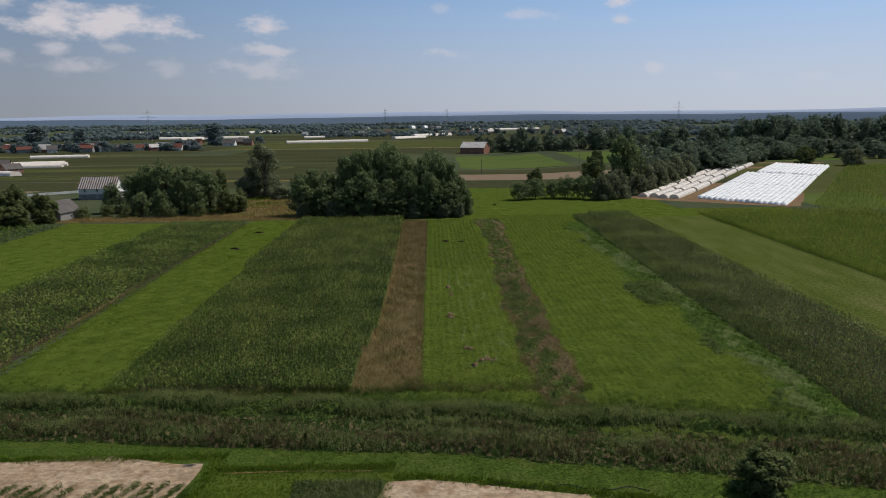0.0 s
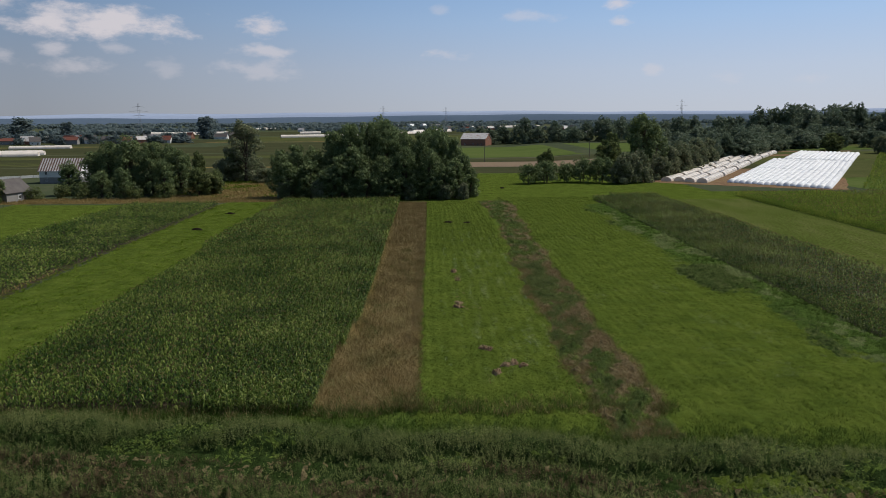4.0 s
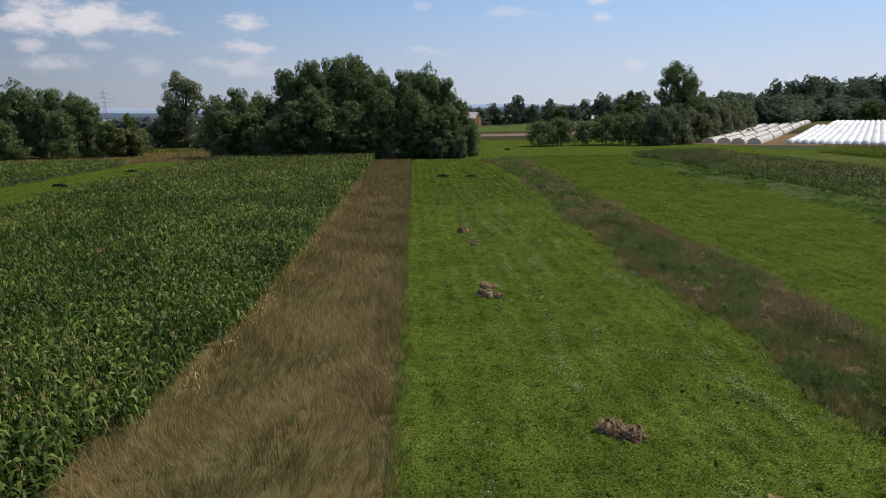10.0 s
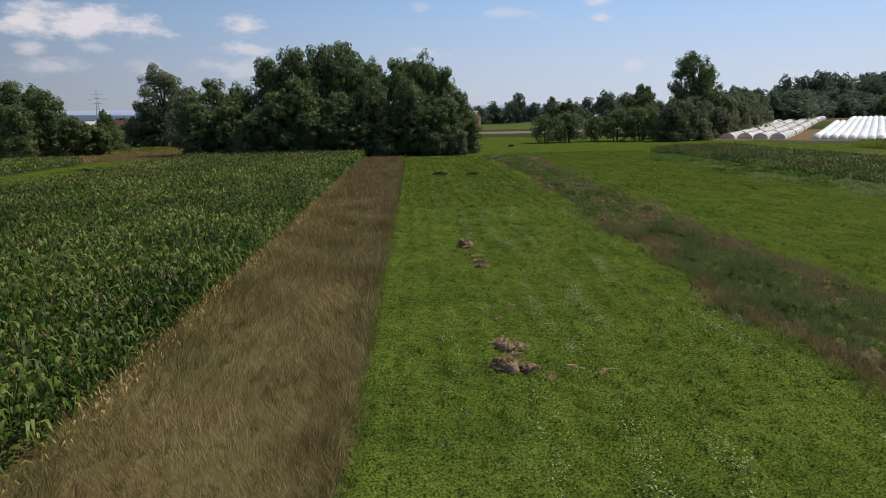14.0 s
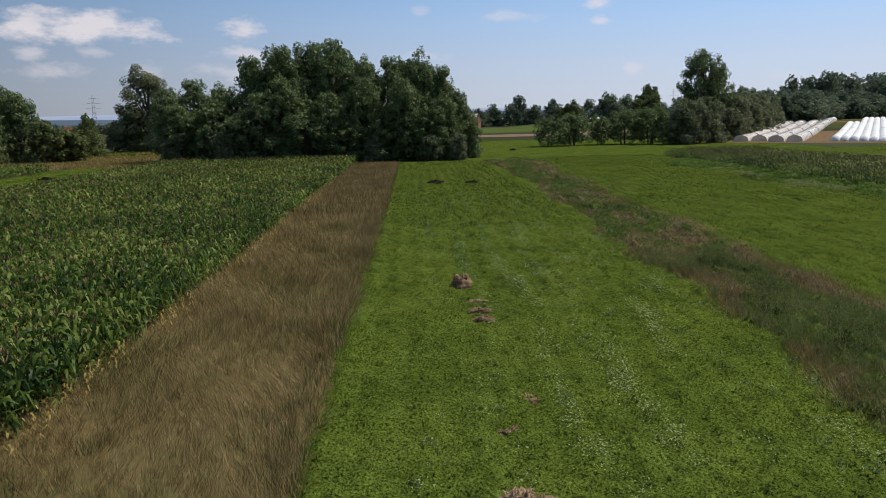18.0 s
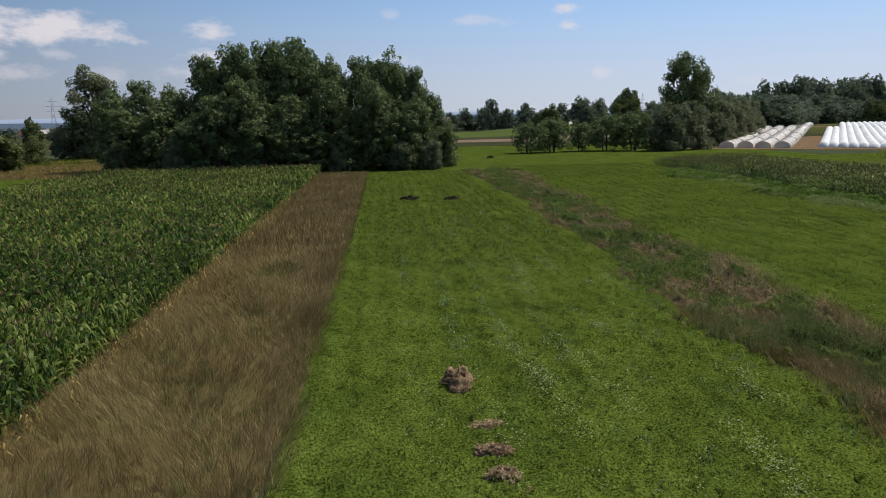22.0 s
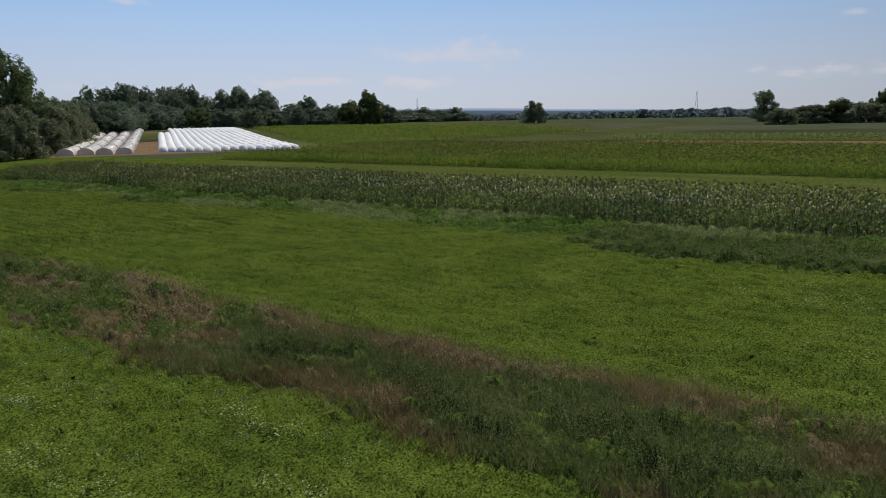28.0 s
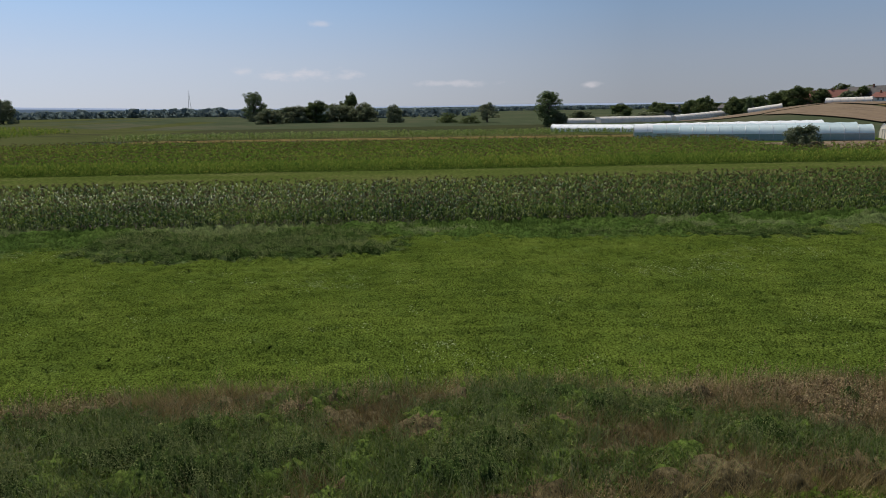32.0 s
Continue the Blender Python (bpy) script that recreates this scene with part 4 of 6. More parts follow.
def rank_grass():
    """Uncut grass and weeds between the meadow and the maize."""
    r = np.random.default_rng(79)
    xs, ys = np.arange(38.5, 50.7, 0.26), np.arange(74, 236, 0.3)
    nx, ny = xs.size, ys.size
    X, Y = np.meshgrid(xs, ys)
    X, Y = X + r.normal(0, 0.06, X.shape), Y + r.normal(0, 0.06, X.shape)
    tall, kind = rank_growth(X, Y)
    H = tall * (0.5 + 0.1 * value_noise(ny, nx, 5, r) + 0.14 * value_noise(ny, nx, 2, r) + 0.16 * r.normal(0, 1, X.shape)) - 0.02
    i = (np.arange(ny - 1)[:, None] * nx + np.arange(nx - 1)[None]).reshape(-1, 1)
    me = fast_mesh("rank_mat", np.stack((X, Y, height(X, Y) + np.maximum(H, -0.02)), -1).reshape(-1, 3), np.concatenate((i, i + 1, i + nx + 1, i + nx), 1))
    ob = mesh_object("rank_mat", me, M["rank_mat"])
    me.materials.append(M["pale_mat"])
    me.materials.append(M["thicket_green"])
    me.polygons.foreach_set("material_index", kind[:-1, :-1].ravel().astype(np.int32))
    tagged(ob, "uncut grass and dark weeds along the maize", "grass", kind="stuff")
    x, y = spots(17000, 39, 50.6, 80, 220)
    tall, kind = rank_growth(x, y)
    up = tall > 0.12
    for k, mk, lab in ((0, "rank_blade", "tall dark green grass along the maize"), (1, "pale_blade", "pale wispy grass along the maize")):
        q = up & (kind == k)
        strew("tall_grass", tuft_template(6, 3, 0.3, 0.03, 0.55), x[q], y[q], np.full(q.sum(), 0.8), rng.uniform(0.8, 1.4, q.sum()) * tall[q], M[mk], lab, "grass", lean=0.3)
    q = up & (kind == 2)
    strew("tall_grass", spire_template(4, 18), x[q], y[q], rng.uniform(1.2, 1.7, q.sum()), rng.uniform(0.5, 0.9, q.sum()) * tall[q], M["weed_grey"], "dark green weed patches on the meadow", "weeds", lean=0.2)


rank_grass()


def bloom_template(heads, seed):
    r = np.random.default_rng(seed)
    vs, fs = [], []
    for i in range(heads):
        x, y = r.normal(0, 0.2, 2)
        z, w = r.uniform(0.12, 0.34), r.uniform(0.018, 0.04)
        b = len(vs)
        for k in range(3):
            a = k * 2.094 + i
            vs.append((x + w * math.cos(a), y + w * math.sin(a), z + r.uniform(-0.02, 0.02)))
        fs.append((b, b + 1, b + 2))
    return np.array(vs), np.array(fs)


def clover_blooms():
    """Pale blooms in loose drifts along the mowing lines."""
    n = 26000
    x, y = spots(n, 0, 13.5, 95, 185)
    p = np.exp(-((np.mod(x - 0.02 * y + 0.4 * np.sin(y * 0.3), 2.1) - 1.05) / 0.35) ** 2) * np.clip(lumps(x, y, 0.5, 0.22) + 0.12, 0, 1) * np.clip((x - 1.5) / 5, 0.1, 1)
    q = rng.random(n) < p * 0.85
    x2, y2 = spots(22000, 20, 44, 95, 200)
    p2 = np.clip(lumps(x2, y2, 0.35, 0.17) - 0.25, 0, 1) * 0.35 + 0.012
    q2 = rng.random(x2.size) < p2
    x, y = np.concatenate((x[q], x2[q2])), np.concatenate((y[q], y2[q2]))
    strew("clover_blooms", bloom_template(18, 21), x, y, rng.uniform(0.7, 1.2, x.size), rng.uniform(0.8, 1.1, x.size), M["flower"], "pale clover and yarrow blooms in the meadow", "flowers")


clover_blooms()


def dry_grass():
    x, y = spots(25000, -10.9, -1.2, 87.5, 172)
    x = np.where((x < -9.6) & (y > 112), x + 8.0, x)
    x = x - 0.5 * np.abs(lumps(x, y, 0.5, 0.9)) * (x > -2.2)
    y = np.maximum(y, 88.6 + rng.exponential(0.5, x.size))
    sway = np.stack((0.75 * lumps(x, y, 0.42, 0.3), 0.6 * lumps(x + 5, y + 2, 0.5, 0.35)), -1) + rng.normal(0, 0.38, (x.size, 2))
    strew("dry_grass", tuft_template(6, 4, 0.2, 0.011, 0.7), x, y, np.full(x.size, 0.7), (0.9 + 0.3 * lumps(x, y, 0.6, 0.4)) * rng.uniform(0.55, 1.2, x.size), M["dry_blade"], "tall brown dry grass", "grass", lean=sway)
    x, y = spots(6000, -9.6, -1.5, 87.5, 172)
    keep = lumps(x + 3, y, 0.7, 0.3) + np.clip((x + 3.0) * 0.5, 0, 1) > 0.35
    strew("green_grass", tuft_template(6, 7, 0.2, 0.014, 0.5), x[keep], y[keep], np.full(keep.sum(), 0.7), rng.uniform(0.6, 1.0, keep.sum()), M["weed_grey"], "green grass among the dry stems", "grass", lean=0.2)
    x, y = spots(9000, -9.7, -1.1, 170, 246)
    strew("dry_grass", tuft_template(6, 5, 0.25, 0.028, 0.5), x, y, np.full(x.size, 0.7), rng.uniform(0.7, 1.1, x.size), M["dry_blade"], "tall brown dry grass", "grass", lean=0.15)
    x, y = spots(6000, -92, -48, 262, 325)
    green = lumps(x, y, 0.12, 0.16) + rng.normal(0, 0.25, x.size) > 0.15
    for q, mk, lab in ((green, "grass_blade", "green grass patches on the dry verge"), (~green, "straw", "yellow dry grass on the verge")):
        strew("verge_grass", tuft_template(6, 8, 0.45, 0.06, 0.5), x[q], y[q], np.full(q.sum(), 1.0), rng.uniform(0.4, 0.9, q.sum()), M[mk], lab, "grass", lean=0.2)
    x, y = spots(5000, -140, -46, 249, 262)
    strew("dry_grass", tuft_template(6, 6, 0.4, 0.05, 0.45), x, y, np.full(x.size, 0.9), rng.uniform(0.6, 1.0, x.size), M["straw"], "yellow dry grass verge", "grass", lean=0.15)


dry_grass()


def ragged_ends():
    """Grass and weeds growing over the near ends of the maize and the dry strip."""
    n = 3600
    x = rng.uniform(-44, 21, n)
    y = 87.2 + rng.gamma(1.6, 1.0, n) + 1.2 * lumps(x, x * 0.3, 0.5, 0.9)
    y = np.where((x > -44) & (x < -10), np.minimum(y, 89.2), y)
    for q, mk, lab in ((rng.random(n) < 0.7, "rank_blade", "rank green grass over the field ends"), (rng.random(n) < 0.3, "dry_blade", "dry grass over the field ends")):
        strew("verge_grass", tuft_template(7, 44, 0.28, 0.02, 0.6), x[q], y[q], np.full(q.sum(), 0.8), rng.uniform(0.5, 1.2, q.sum()), M[mk], lab, "grass", lean=0.3)


ragged_ends()


def species(x, y, u):
    """Which growth covers a spot of the weed strip: 0 mugwort, 1 low leafy weeds, 2 dry grass, 3 rusty dock."""
    a = lumps(x, y, 0.95, 0.55) + 0.45 * lumps(x + 5, y + 3, 2.1, 1.5) + 0.15 * lumps(x, y, 4.1, 3.7)
    side = np.clip(np.abs(u - 0.45) - 0.2, 0, 1) * 3.2
    k = np.where(a - 0.9 * side > 0.26, 0, np.where(a - 0.7 * side > -0.36, 1, 2))
    rust = lumps(x + 9, y + 5, 0.6, 0.3) + 0.4 * lumps(x, y, 2.7, 2.2) + 0.9 * (u - 0.6) > 0.3
    return np.where(rust & (k != 0), 3, k)


TALL = np.array((1.05, 0.5, 0.4, 0.7))


def weed_edges(y):
    a, b = edge_left(y)
    return a + 0.6 * np.sin(y * 0.23) + 0.35 * np.sin(y * 0.61 + 1), b + 0.6 * np.sin(y * 0.19 + 2) + 0.3 * np.sin(y * 0.71)


def weed_mat():
    """The closed lower growth of the weed strip, hummocky and patchy."""
    r = np.random.default_rng(77)
    ys, y, s = [], 82.0, 0.17
    while y < 245:
        ys.append(y)
        s = s * 1.012 if y > 160 else s
        y += s
    ys = np.array(ys)
    ny, nx = len(ys), 50
    U = np.linspace(0, 1, nx)[None] * np.ones((ny, 1))
    a, b = weed_edges(ys)
    X = a[:, None] + (b - a)[:, None] * U + r.normal(0, 0.035, U.shape)
    Y = ys[:, None] + r.normal(0, 0.035, U.shape)
    K = species(X, Y, U)
    H = TALL[K] * 0.42
    for i in range(3):
        H[1:-1, 1:-1] = (H[1:-1, 1:-1] * 2 + H[:-2, 1:-1] + H[2:, 1:-1] + H[1:-1, :-2] + H[1:-1, 2:]) / 6
    H = H + 0.13 * value_noise(ny, nx, 5, r) + 0.11 * value_noise(ny, nx, 2.2, r) + 0.06 * r.normal(0, 1, U.shape)
    H = np.maximum(0.04, H) * np.clip(np.minimum(U, 1 - U) * 11 + 0.05, 0, 1) * np.clip(np.minimum(Y - 82, 245 - Y) / 2.5 + 0.05, 0, 1)
    verts = np.stack((X, Y, height(X, Y) + H), -1).reshape(-1, 3)
    i = (np.arange(ny - 1)[:, None] * nx + np.arange(nx - 1)[None]).reshape(-1, 1)
    me = fast_mesh("weed_mat", verts, np.concatenate((i, i + 1, i + nx + 1, i + nx), 1))
    ob = mesh_object("weed_mat", me, M["thicket_green"])
    me.materials.append(M["thicket_leafy"])
    me.materials.append(M["thicket_dry"])
    me.polygons.foreach_set("material_index", np.minimum(2, K[:-1, :-1]).ravel().astype(np.int32))
    tagged(ob, "hummocky mat of weeds and dry grass between the meadows", "weeds", kind="stuff")


weed_mat()


def weed_strip():
    n = 20000
    y = np.concatenate((rng.uniform(106, 152, n * 5 // 8), rng.uniform(82, 106, n // 6), rng.uniform(152, 245, n // 4)))
    n = y.size
    a, b = weed_edges(y)
    u = rng.random(n)
    x = a + (b - a) * u + rng.normal(0, 0.15, n)
    k = species(x + rng.normal(0, 0.18, n), y + rng.normal(0, 0.18, n), u)
    k = np.where(rng.random(n) < 0.05, rng.choice((0, 2, 1), n), k)
    big = np.where(y > 152, 1.5, 1.0)
    for q, temp, mk, lab in ((k == 0, spire_template(4, 11), "weed_grey", "dark grey-green mugwort clumps"), (k == 1, cushion_template(20, 12), "weed_green", "bright green low leafy weeds"), (k == 3, spire_template(3, 13), "weed_rust", "rust-brown dock seed stems")):
        m = q.sum()
        lift = 0.2 if mk == "weed_green" else 0.0
        tall = {"weed_grey": 1.3, "weed_green": 1.0, "weed_rust": 1.05}[mk] * rng.uniform(0.55, 1.35, m)
        strew("weeds", temp, x[q], y[q], big[q] * rng.uniform(0.7, 1.0, m), tall / np.where(mk == "weed_green", 1, big[q]), M[mk], lab, "weeds", lift=lift, lean=0.15)
    q = k == 1
    xx, yy = x[q] + rng.normal(0, 0.3, q.sum()), y[q] + rng.normal(0, 0.3, q.sum())
    strew("green_grass", tuft_template(6, 45, 0.22, 0.016, 0.6), xx, yy, np.full(xx.size, 0.75), rng.uniform(0.6, 1.2, xx.size), M["pale_blade"], "pale green grass among weeds", "grass", lean=0.3)
    q = k >= 2
    xx, yy = np.repeat(x[q], 3) + rng.normal(0, 0.3, 3 * q.sum()), np.repeat(y[q], 3) + rng.normal(0, 0.3, 3 * q.sum())
    strew("dry_grass", tuft_template(5, 14, 0.2, 0.011, 0.6), xx, yy, np.full(xx.size, 0.7), rng.uniform(0.6, 1.15, xx.size), M["dry_blade"], "brown dry grass among weeds", "grass", lean=0.35)


weed_strip()


def ditch_sides(x):
    """The near and far sides of the overgrown ditch at x."""
    return 70.2 - 0.11 * x - 0.1 * np.maximum(x, 0), np.minimum(88.5, 84 - 0.14 * x) + 0.5 * np.sin(x * 0.31) + 0.3 * np.sin(x * 0.83)


def ditch_height(w, x, y):
    """Height of the growth across the ditch: brown stems, the dark cut, then grey-green weeds."""
    sway = 0.05 * np.sin(x * 0.09) + 0.03 * np.sin(x * 0.31 + 1)
    near = np.exp(-((w - 0.2 - sway) / 0.17) ** 4) * (0.8 + 0.2 * np.sin(x * 0.23) * np.sin(x * 0.071 + 2))
    mid = np.exp(-((w - 0.5 - sway) / 0.1) ** 4) * (0.55 + 0.45 * np.sin(x * 0.17 + 1.0))
    far = np.clip((w - 0.62 - 0.5 * sway) / 0.08, 0, 1) * np.clip((1.03 - w) / 0.25, 0, 1) ** 0.6 * (0.85 + 0.15 * np.sin(x * 0.37))
    return np.maximum(0.05, 1.45 * near + 1.0 * np.maximum(0, mid) + 1.6 * far)


def ditch_mat():
    r = np.random.default_rng(78)
    nx, ny = 520, 58
    X = np.linspace(-88, 80, nx)[None] * np.ones((ny, 1))
    a, b = ditch_sides(X)
    W = np.linspace(0, 1, ny)[:, None] * np.ones((1, nx))
    X = X + r.normal(0, 0.06, X.shape)
    Y = a + (b - a) * W + r.normal(0, 0.05, X.shape)
    H = ditch_height(W, X, Y) * 0.42 + 0.14 * value_noise(ny, nx, 5, r) + 0.2 * value_noise(ny, nx, 2.2, r) + 0.14 * r.normal(0, 1, X.shape)
    H = np.maximum(0.03, H) * np.clip(np.minimum(W, 1 - W) * 12 + 0.04, 0, 1)
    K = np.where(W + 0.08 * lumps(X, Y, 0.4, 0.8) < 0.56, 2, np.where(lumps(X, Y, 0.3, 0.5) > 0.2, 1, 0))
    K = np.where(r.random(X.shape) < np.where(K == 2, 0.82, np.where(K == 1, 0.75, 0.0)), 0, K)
    i = (np.arange(ny - 1)[:, None] * nx + np.arange(nx - 1)[None]).reshape(-1, 1)
    me = fast_mesh("ditch_mat", np.stack((X, Y, height(X, Y) + H), -1).reshape(-1, 3), np.concatenate((i, i + 1, i + nx + 1, i + nx), 1))
    # darkened mat stands in for shade low among the stems
    ob = mesh_object("ditch_mat", me, M["thicket_shaded"])
    me.materials.append(M["thicket_leafy"])
    me.materials.append(M["thicket_dry"])
    me.polygons.foreach_set("material_index", K[:-1, :-1].ravel().astype(np.int32))
    tagged(ob, "dense weeds filling an overgrown field ditch, shade in their colour", "weeds", kind="stuff")


ditch_mat()


def ditch_growth():
    n = 15000
    x = rng.uniform(-86, 78, n)
    a, b = ditch_sides(x)
    w = rng.random(n)
    y = a + (b - a) * w
    h = ditch_height(w, x, y)
    keep = rng.random(n) < 0.12 + h
    x, y, w, h = x[keep], y[keep], w[keep], h[keep]
    brown = (w + 0.08 * lumps(x, y, 0.4, 0.8) < 0.56)
    green = (lumps(x + 4, y, 0.23, 0.6) > 0.2) | (rng.random(x.size) < 0.3)
    leafy = lumps(x, y, 0.3, 0.5) > 0.35
    for q, mk, temp, lab in ((brown & ~green, "weed_dusk", spire_template(4, 15), "dark brown dock stems in the ditch"), (brown & green, "weed_grey", spire_template(4, 19), "dark green nettles in the ditch"),
                             (~brown & leafy, "weed_green", cushion_template(16, 15), "green weeds along the ditch"), (~brown & ~leafy, "weed_grey", spire_template(5, 16), "grey-green mugwort along the ditch")):
        big = rng.uniform(1.5, 2.2, q.sum())
        tall = np.maximum(0.4, h[q]) * rng.uniform(0.7, 1.3, q.sum()) * (2.0 if mk == "weed_green" else 1.15)
        strew("ditch_weeds", temp, x[q], y[q], big, tall / big, M[mk], lab, "weeds", lean=0.15, lift=0.1)
    # rank grass between the ditch and the bare sand, and at the field ends
    x = rng.uniform(-85, 60, 9000)
    a, b = ditch_sides(x)
    y = a - rng.uniform(-0.5, 5.0, x.size)
    keep = (y > np.where(x < -22, 70.2, np.where(x < 16, 66.0 - 0.26 * np.maximum(x, 0), 50)))
    strew("verge_grass", cushion_template(9, 16), x[keep], y[keep], rng.uniform(0.7, 1.1, keep.sum()), rng.uniform(0.6, 1.3, keep.sum()), M["rank_blade"], "rank green grass beside the ditch", "grass", lean=0.2)
    x = rng.uniform(-85, 70, 7000)
    a, b = ditch_sides(x)
    y = b + rng.uniform(-0.8, 5.0, x.size) * rng.random(x.size)
    keep = ~((x > -43.5) & (x < -10) & (y > 89.4))
    strew("verge_grass", herb_template(5, 5, 17), x[keep], y[keep], rng.uniform(2.0, 3.6, keep.sum()), rng.uniform(0.8, 1.5, keep.sum()), M["rank_blade"], "dark green grass along the field ends", "grass", lean=0.2)


ditch_growth()


# ---------------------------------------------------------------- trees
def tree_meshes(kind, seed, tall, wide, base, lobes, lobe, leaves, leaf, profile, stems=1):
    """Trunk with limbs, and a crown of boughs, each a dome of leaf clumps; sizes in metres."""
    r = np.random.default_rng(seed)
    count = int(4.5 * tall / wide) + lobes // 12
    boughs, centres, outs = [], [], []
    for i in range(count):
        h = base + (1 - base) * ((i + 0.6) / count) ** 0.72
        a = i * 2.399 + r.normal(0, 0.35)
        rb = wide * r.uniform(0.3, 0.47)
        d = max(0.0, wide * profile((h - base) / (1 - base)) - 0.75 * rb) * math.sqrt(r.uniform(0.3, 1.0))
        z = max(0.35 * rb + base * tall * 0.6, h * tall * r.uniform(0.95, 1.02) - 0.9 * rb)
        boughs.append((d * math.cos(a), d * math.sin(a), z, rb))
        for j in range(max(4, lobes // count)):
            o = r.normal(0, 1, 3) + np.array((0.5 * math.cos(a), 0.5 * math.sin(a), 0.45))
            o /= np.linalg.norm(o)
            centres.append((*(np.array(boughs[-1][:3]) + o * rb * r.uniform(0.75, 1.05) * np.array((1, 1, 1.05))), lobe * r.uniform(0.5, 1.1)))
            outs.append(o)
    trunks, limbs = [], []
    for s in range(stems):
        ox, oy = (0, 0) if stems == 1 else (0.5 * math.cos(s * 6.283 / stems), 0.5 * math.sin(s * 6.283 / stems))
        lx, ly = r.normal(0, 0.04 * tall, 2) + np.array((ox, oy)) * (1.6 if stems > 1 else 0)
        pts = [(ox, oy, -0.3), (ox + lx * 0.3, oy + ly * 0.3, tall * 0.25), (ox + lx * 0.7, oy + ly * 0.7, tall * 0.55), (lx, ly, tall * 0.85)]
        w = 0.02 * tall / (1 if stems == 1 else 1.5)
        trunks.append(tube_arrays(pts, (w * 1.3, w, w * 0.6, w * 0.1), 7))
        for c in boughs[s::stems]:
            z0 = max(tall * 0.12, c[2] * 0.55)
            limbs.append(tube_arrays([(ox + lx * z0 / tall, oy + ly * z0 / tall, z0), (c[0] * 0.5, c[1] * 0.5, (z0 + c[2]) * 0.52), (c[0], c[1], c[2] + 0.6 * c[3])], (w * 0.45, w * 0.3, w * 0.06), 5))
    V, F = join_arrays(trunks)
    trunk = shade_smooth(fast_mesh(kind + "_trunk", V, F))
    V, F = join_arrays(limbs)
    limb = shade_smooth(fast_mesh(kind + "_branchwork", V, F))
    share = np.array([c[3] ** 2 for c in centres])
    counts = np.maximum(5, (leaves * share / share.sum()).astype(int))
    P, N = [], []
    for c, o, k in zip(centres, outs, counts):
        d = r.normal(0, 1, (k, 3))
        d /= np.linalg.norm(d, axis=1)[:, None]
        d = d + 0.55 * o
        d /= np.linalg.norm(d, axis=1)[:, None]
        P.append(np.array(c[:3]) + d * (c[3] * (0.5 + 0.62 * r.random(k) ** 0.7))[:, None] * np.array((0.95, 0.95, 1.2)))
        N.append(d)
    outer = sum(len(p) for p in P)
    for c in boughs:
        k = max(8, leaves // (7 * count))
        d = r.normal(0, 1, (k, 3))
        d /= np.linalg.norm(d, axis=1)[:, None]
        P.append(np.array(c[:3]) + d * c[3] * 0.62)
        N.append(d)
    P, N = np.concatenate(P), np.concatenate(N)
    inner = np.arange(len(P)) >= outer
    keep = P[:, 2] > 0.15
    P, N, inner = P[keep], N[keep], inner[keep]
    k = len(P)
    N = N + r.normal(0, 0.5, (k, 3)) + np.array((0, 0, 0.25))
    N /= np.linalg.norm(N, axis=1)[:, None]
    T = np.cross(N, r.normal(0, 1, (k, 3)))
    T /= np.linalg.norm(T, axis=1)[:, None]
    B = np.cross(N, T)
    sz = (leaf * np.where(inner, 2.4, 1.0) * r.uniform(0.55, 1.25, k))[:, None]
    V = np.stack((P - T * sz * 0.8 - B * sz * 0.62, P - T * sz * 0.7 + B * sz * 0.62, P + T * sz * 1.1), 1).reshape(-1, 3)
    F = np.arange(3 * k).reshape(-1, 3)
    return trunk, limb, fast_mesh(kind + "_crown", V, F)


ROUND = lambda h: math.sqrt(max(0.02, 1 - (2 * h - 0.85) ** 2 / 1.4))
OVAL = lambda h: math.sqrt(max(0.03, 1 - (2 * h - 1) ** 2)) * 0.95 + 0.05
DOME = lambda h: math.sqrt(max(0.05, 1 - (0.9 * h) ** 2))
BROAD = lambda h: max(0.42, math.sqrt(max(0.0, 1 - h ** 3.4))) * (0.82 + 0.18 * min(1, h * 3))
CONE = lambda h: 1.02 - 0.9 * h
KINDS = {}


def tree_kind(key, material, variants, **k):
    KINDS[key] = []
    for i in range(variants):
        t, b, c = tree_meshes(key, 50 + 7 * i + len(KINDS), **k)
        t.materials.append(M["bark"])
        b.materials.append(M["bark"])
        c.materials.append(M[material])
        KINDS[key].append((t, b, c, k["tall"], k["wide"]))


tree_kind("grove", "leaf_dark", 4, tall=20, wide=6.0, base=0.04, lobes=190, lobe=1.05, leaves=8800, leaf=0.245, profile=BROAD)
tree_kind("poplar", "leaf_dark", 2, tall=22, wide=5.2, base=0.08, lobes=90, lobe=1.25, leaves=9500, leaf=0.225, profile=OVAL)
tree_kind("willow", "leaf_grey", 3, tall=11, wide=5.0, base=0.02, lobes=70, lobe=1.25, leaves=4600, leaf=0.30, profile=DOME)
tree_kind("round", "leaf_mid", 3, tall=12, wide=4.6, base=0.06, lobes=70, lobe=1.2, leaves=4400, leaf=0.33, profile=ROUND)
tree_kind("wood", "leaf_wood", 4, tall=14, wide=6.0, base=0.02, lobes=90, lobe=1.2, leaves=2300, leaf=0.42, profile=ROUND)
tree_kind("orchard", "leaf_dark", 3, tall=9, wide=4.2, base=0.22, lobes=34, lobe=1.1, leaves=4000, leaf=0.185, profile=ROUND, stems=3)
tree_kind("airy", "leaf_grey", 1, tall=22, wide=6.2, base=0.2, lobes=52, lobe=1.35, leaves=6500, leaf=0.24, profile=ROUND)
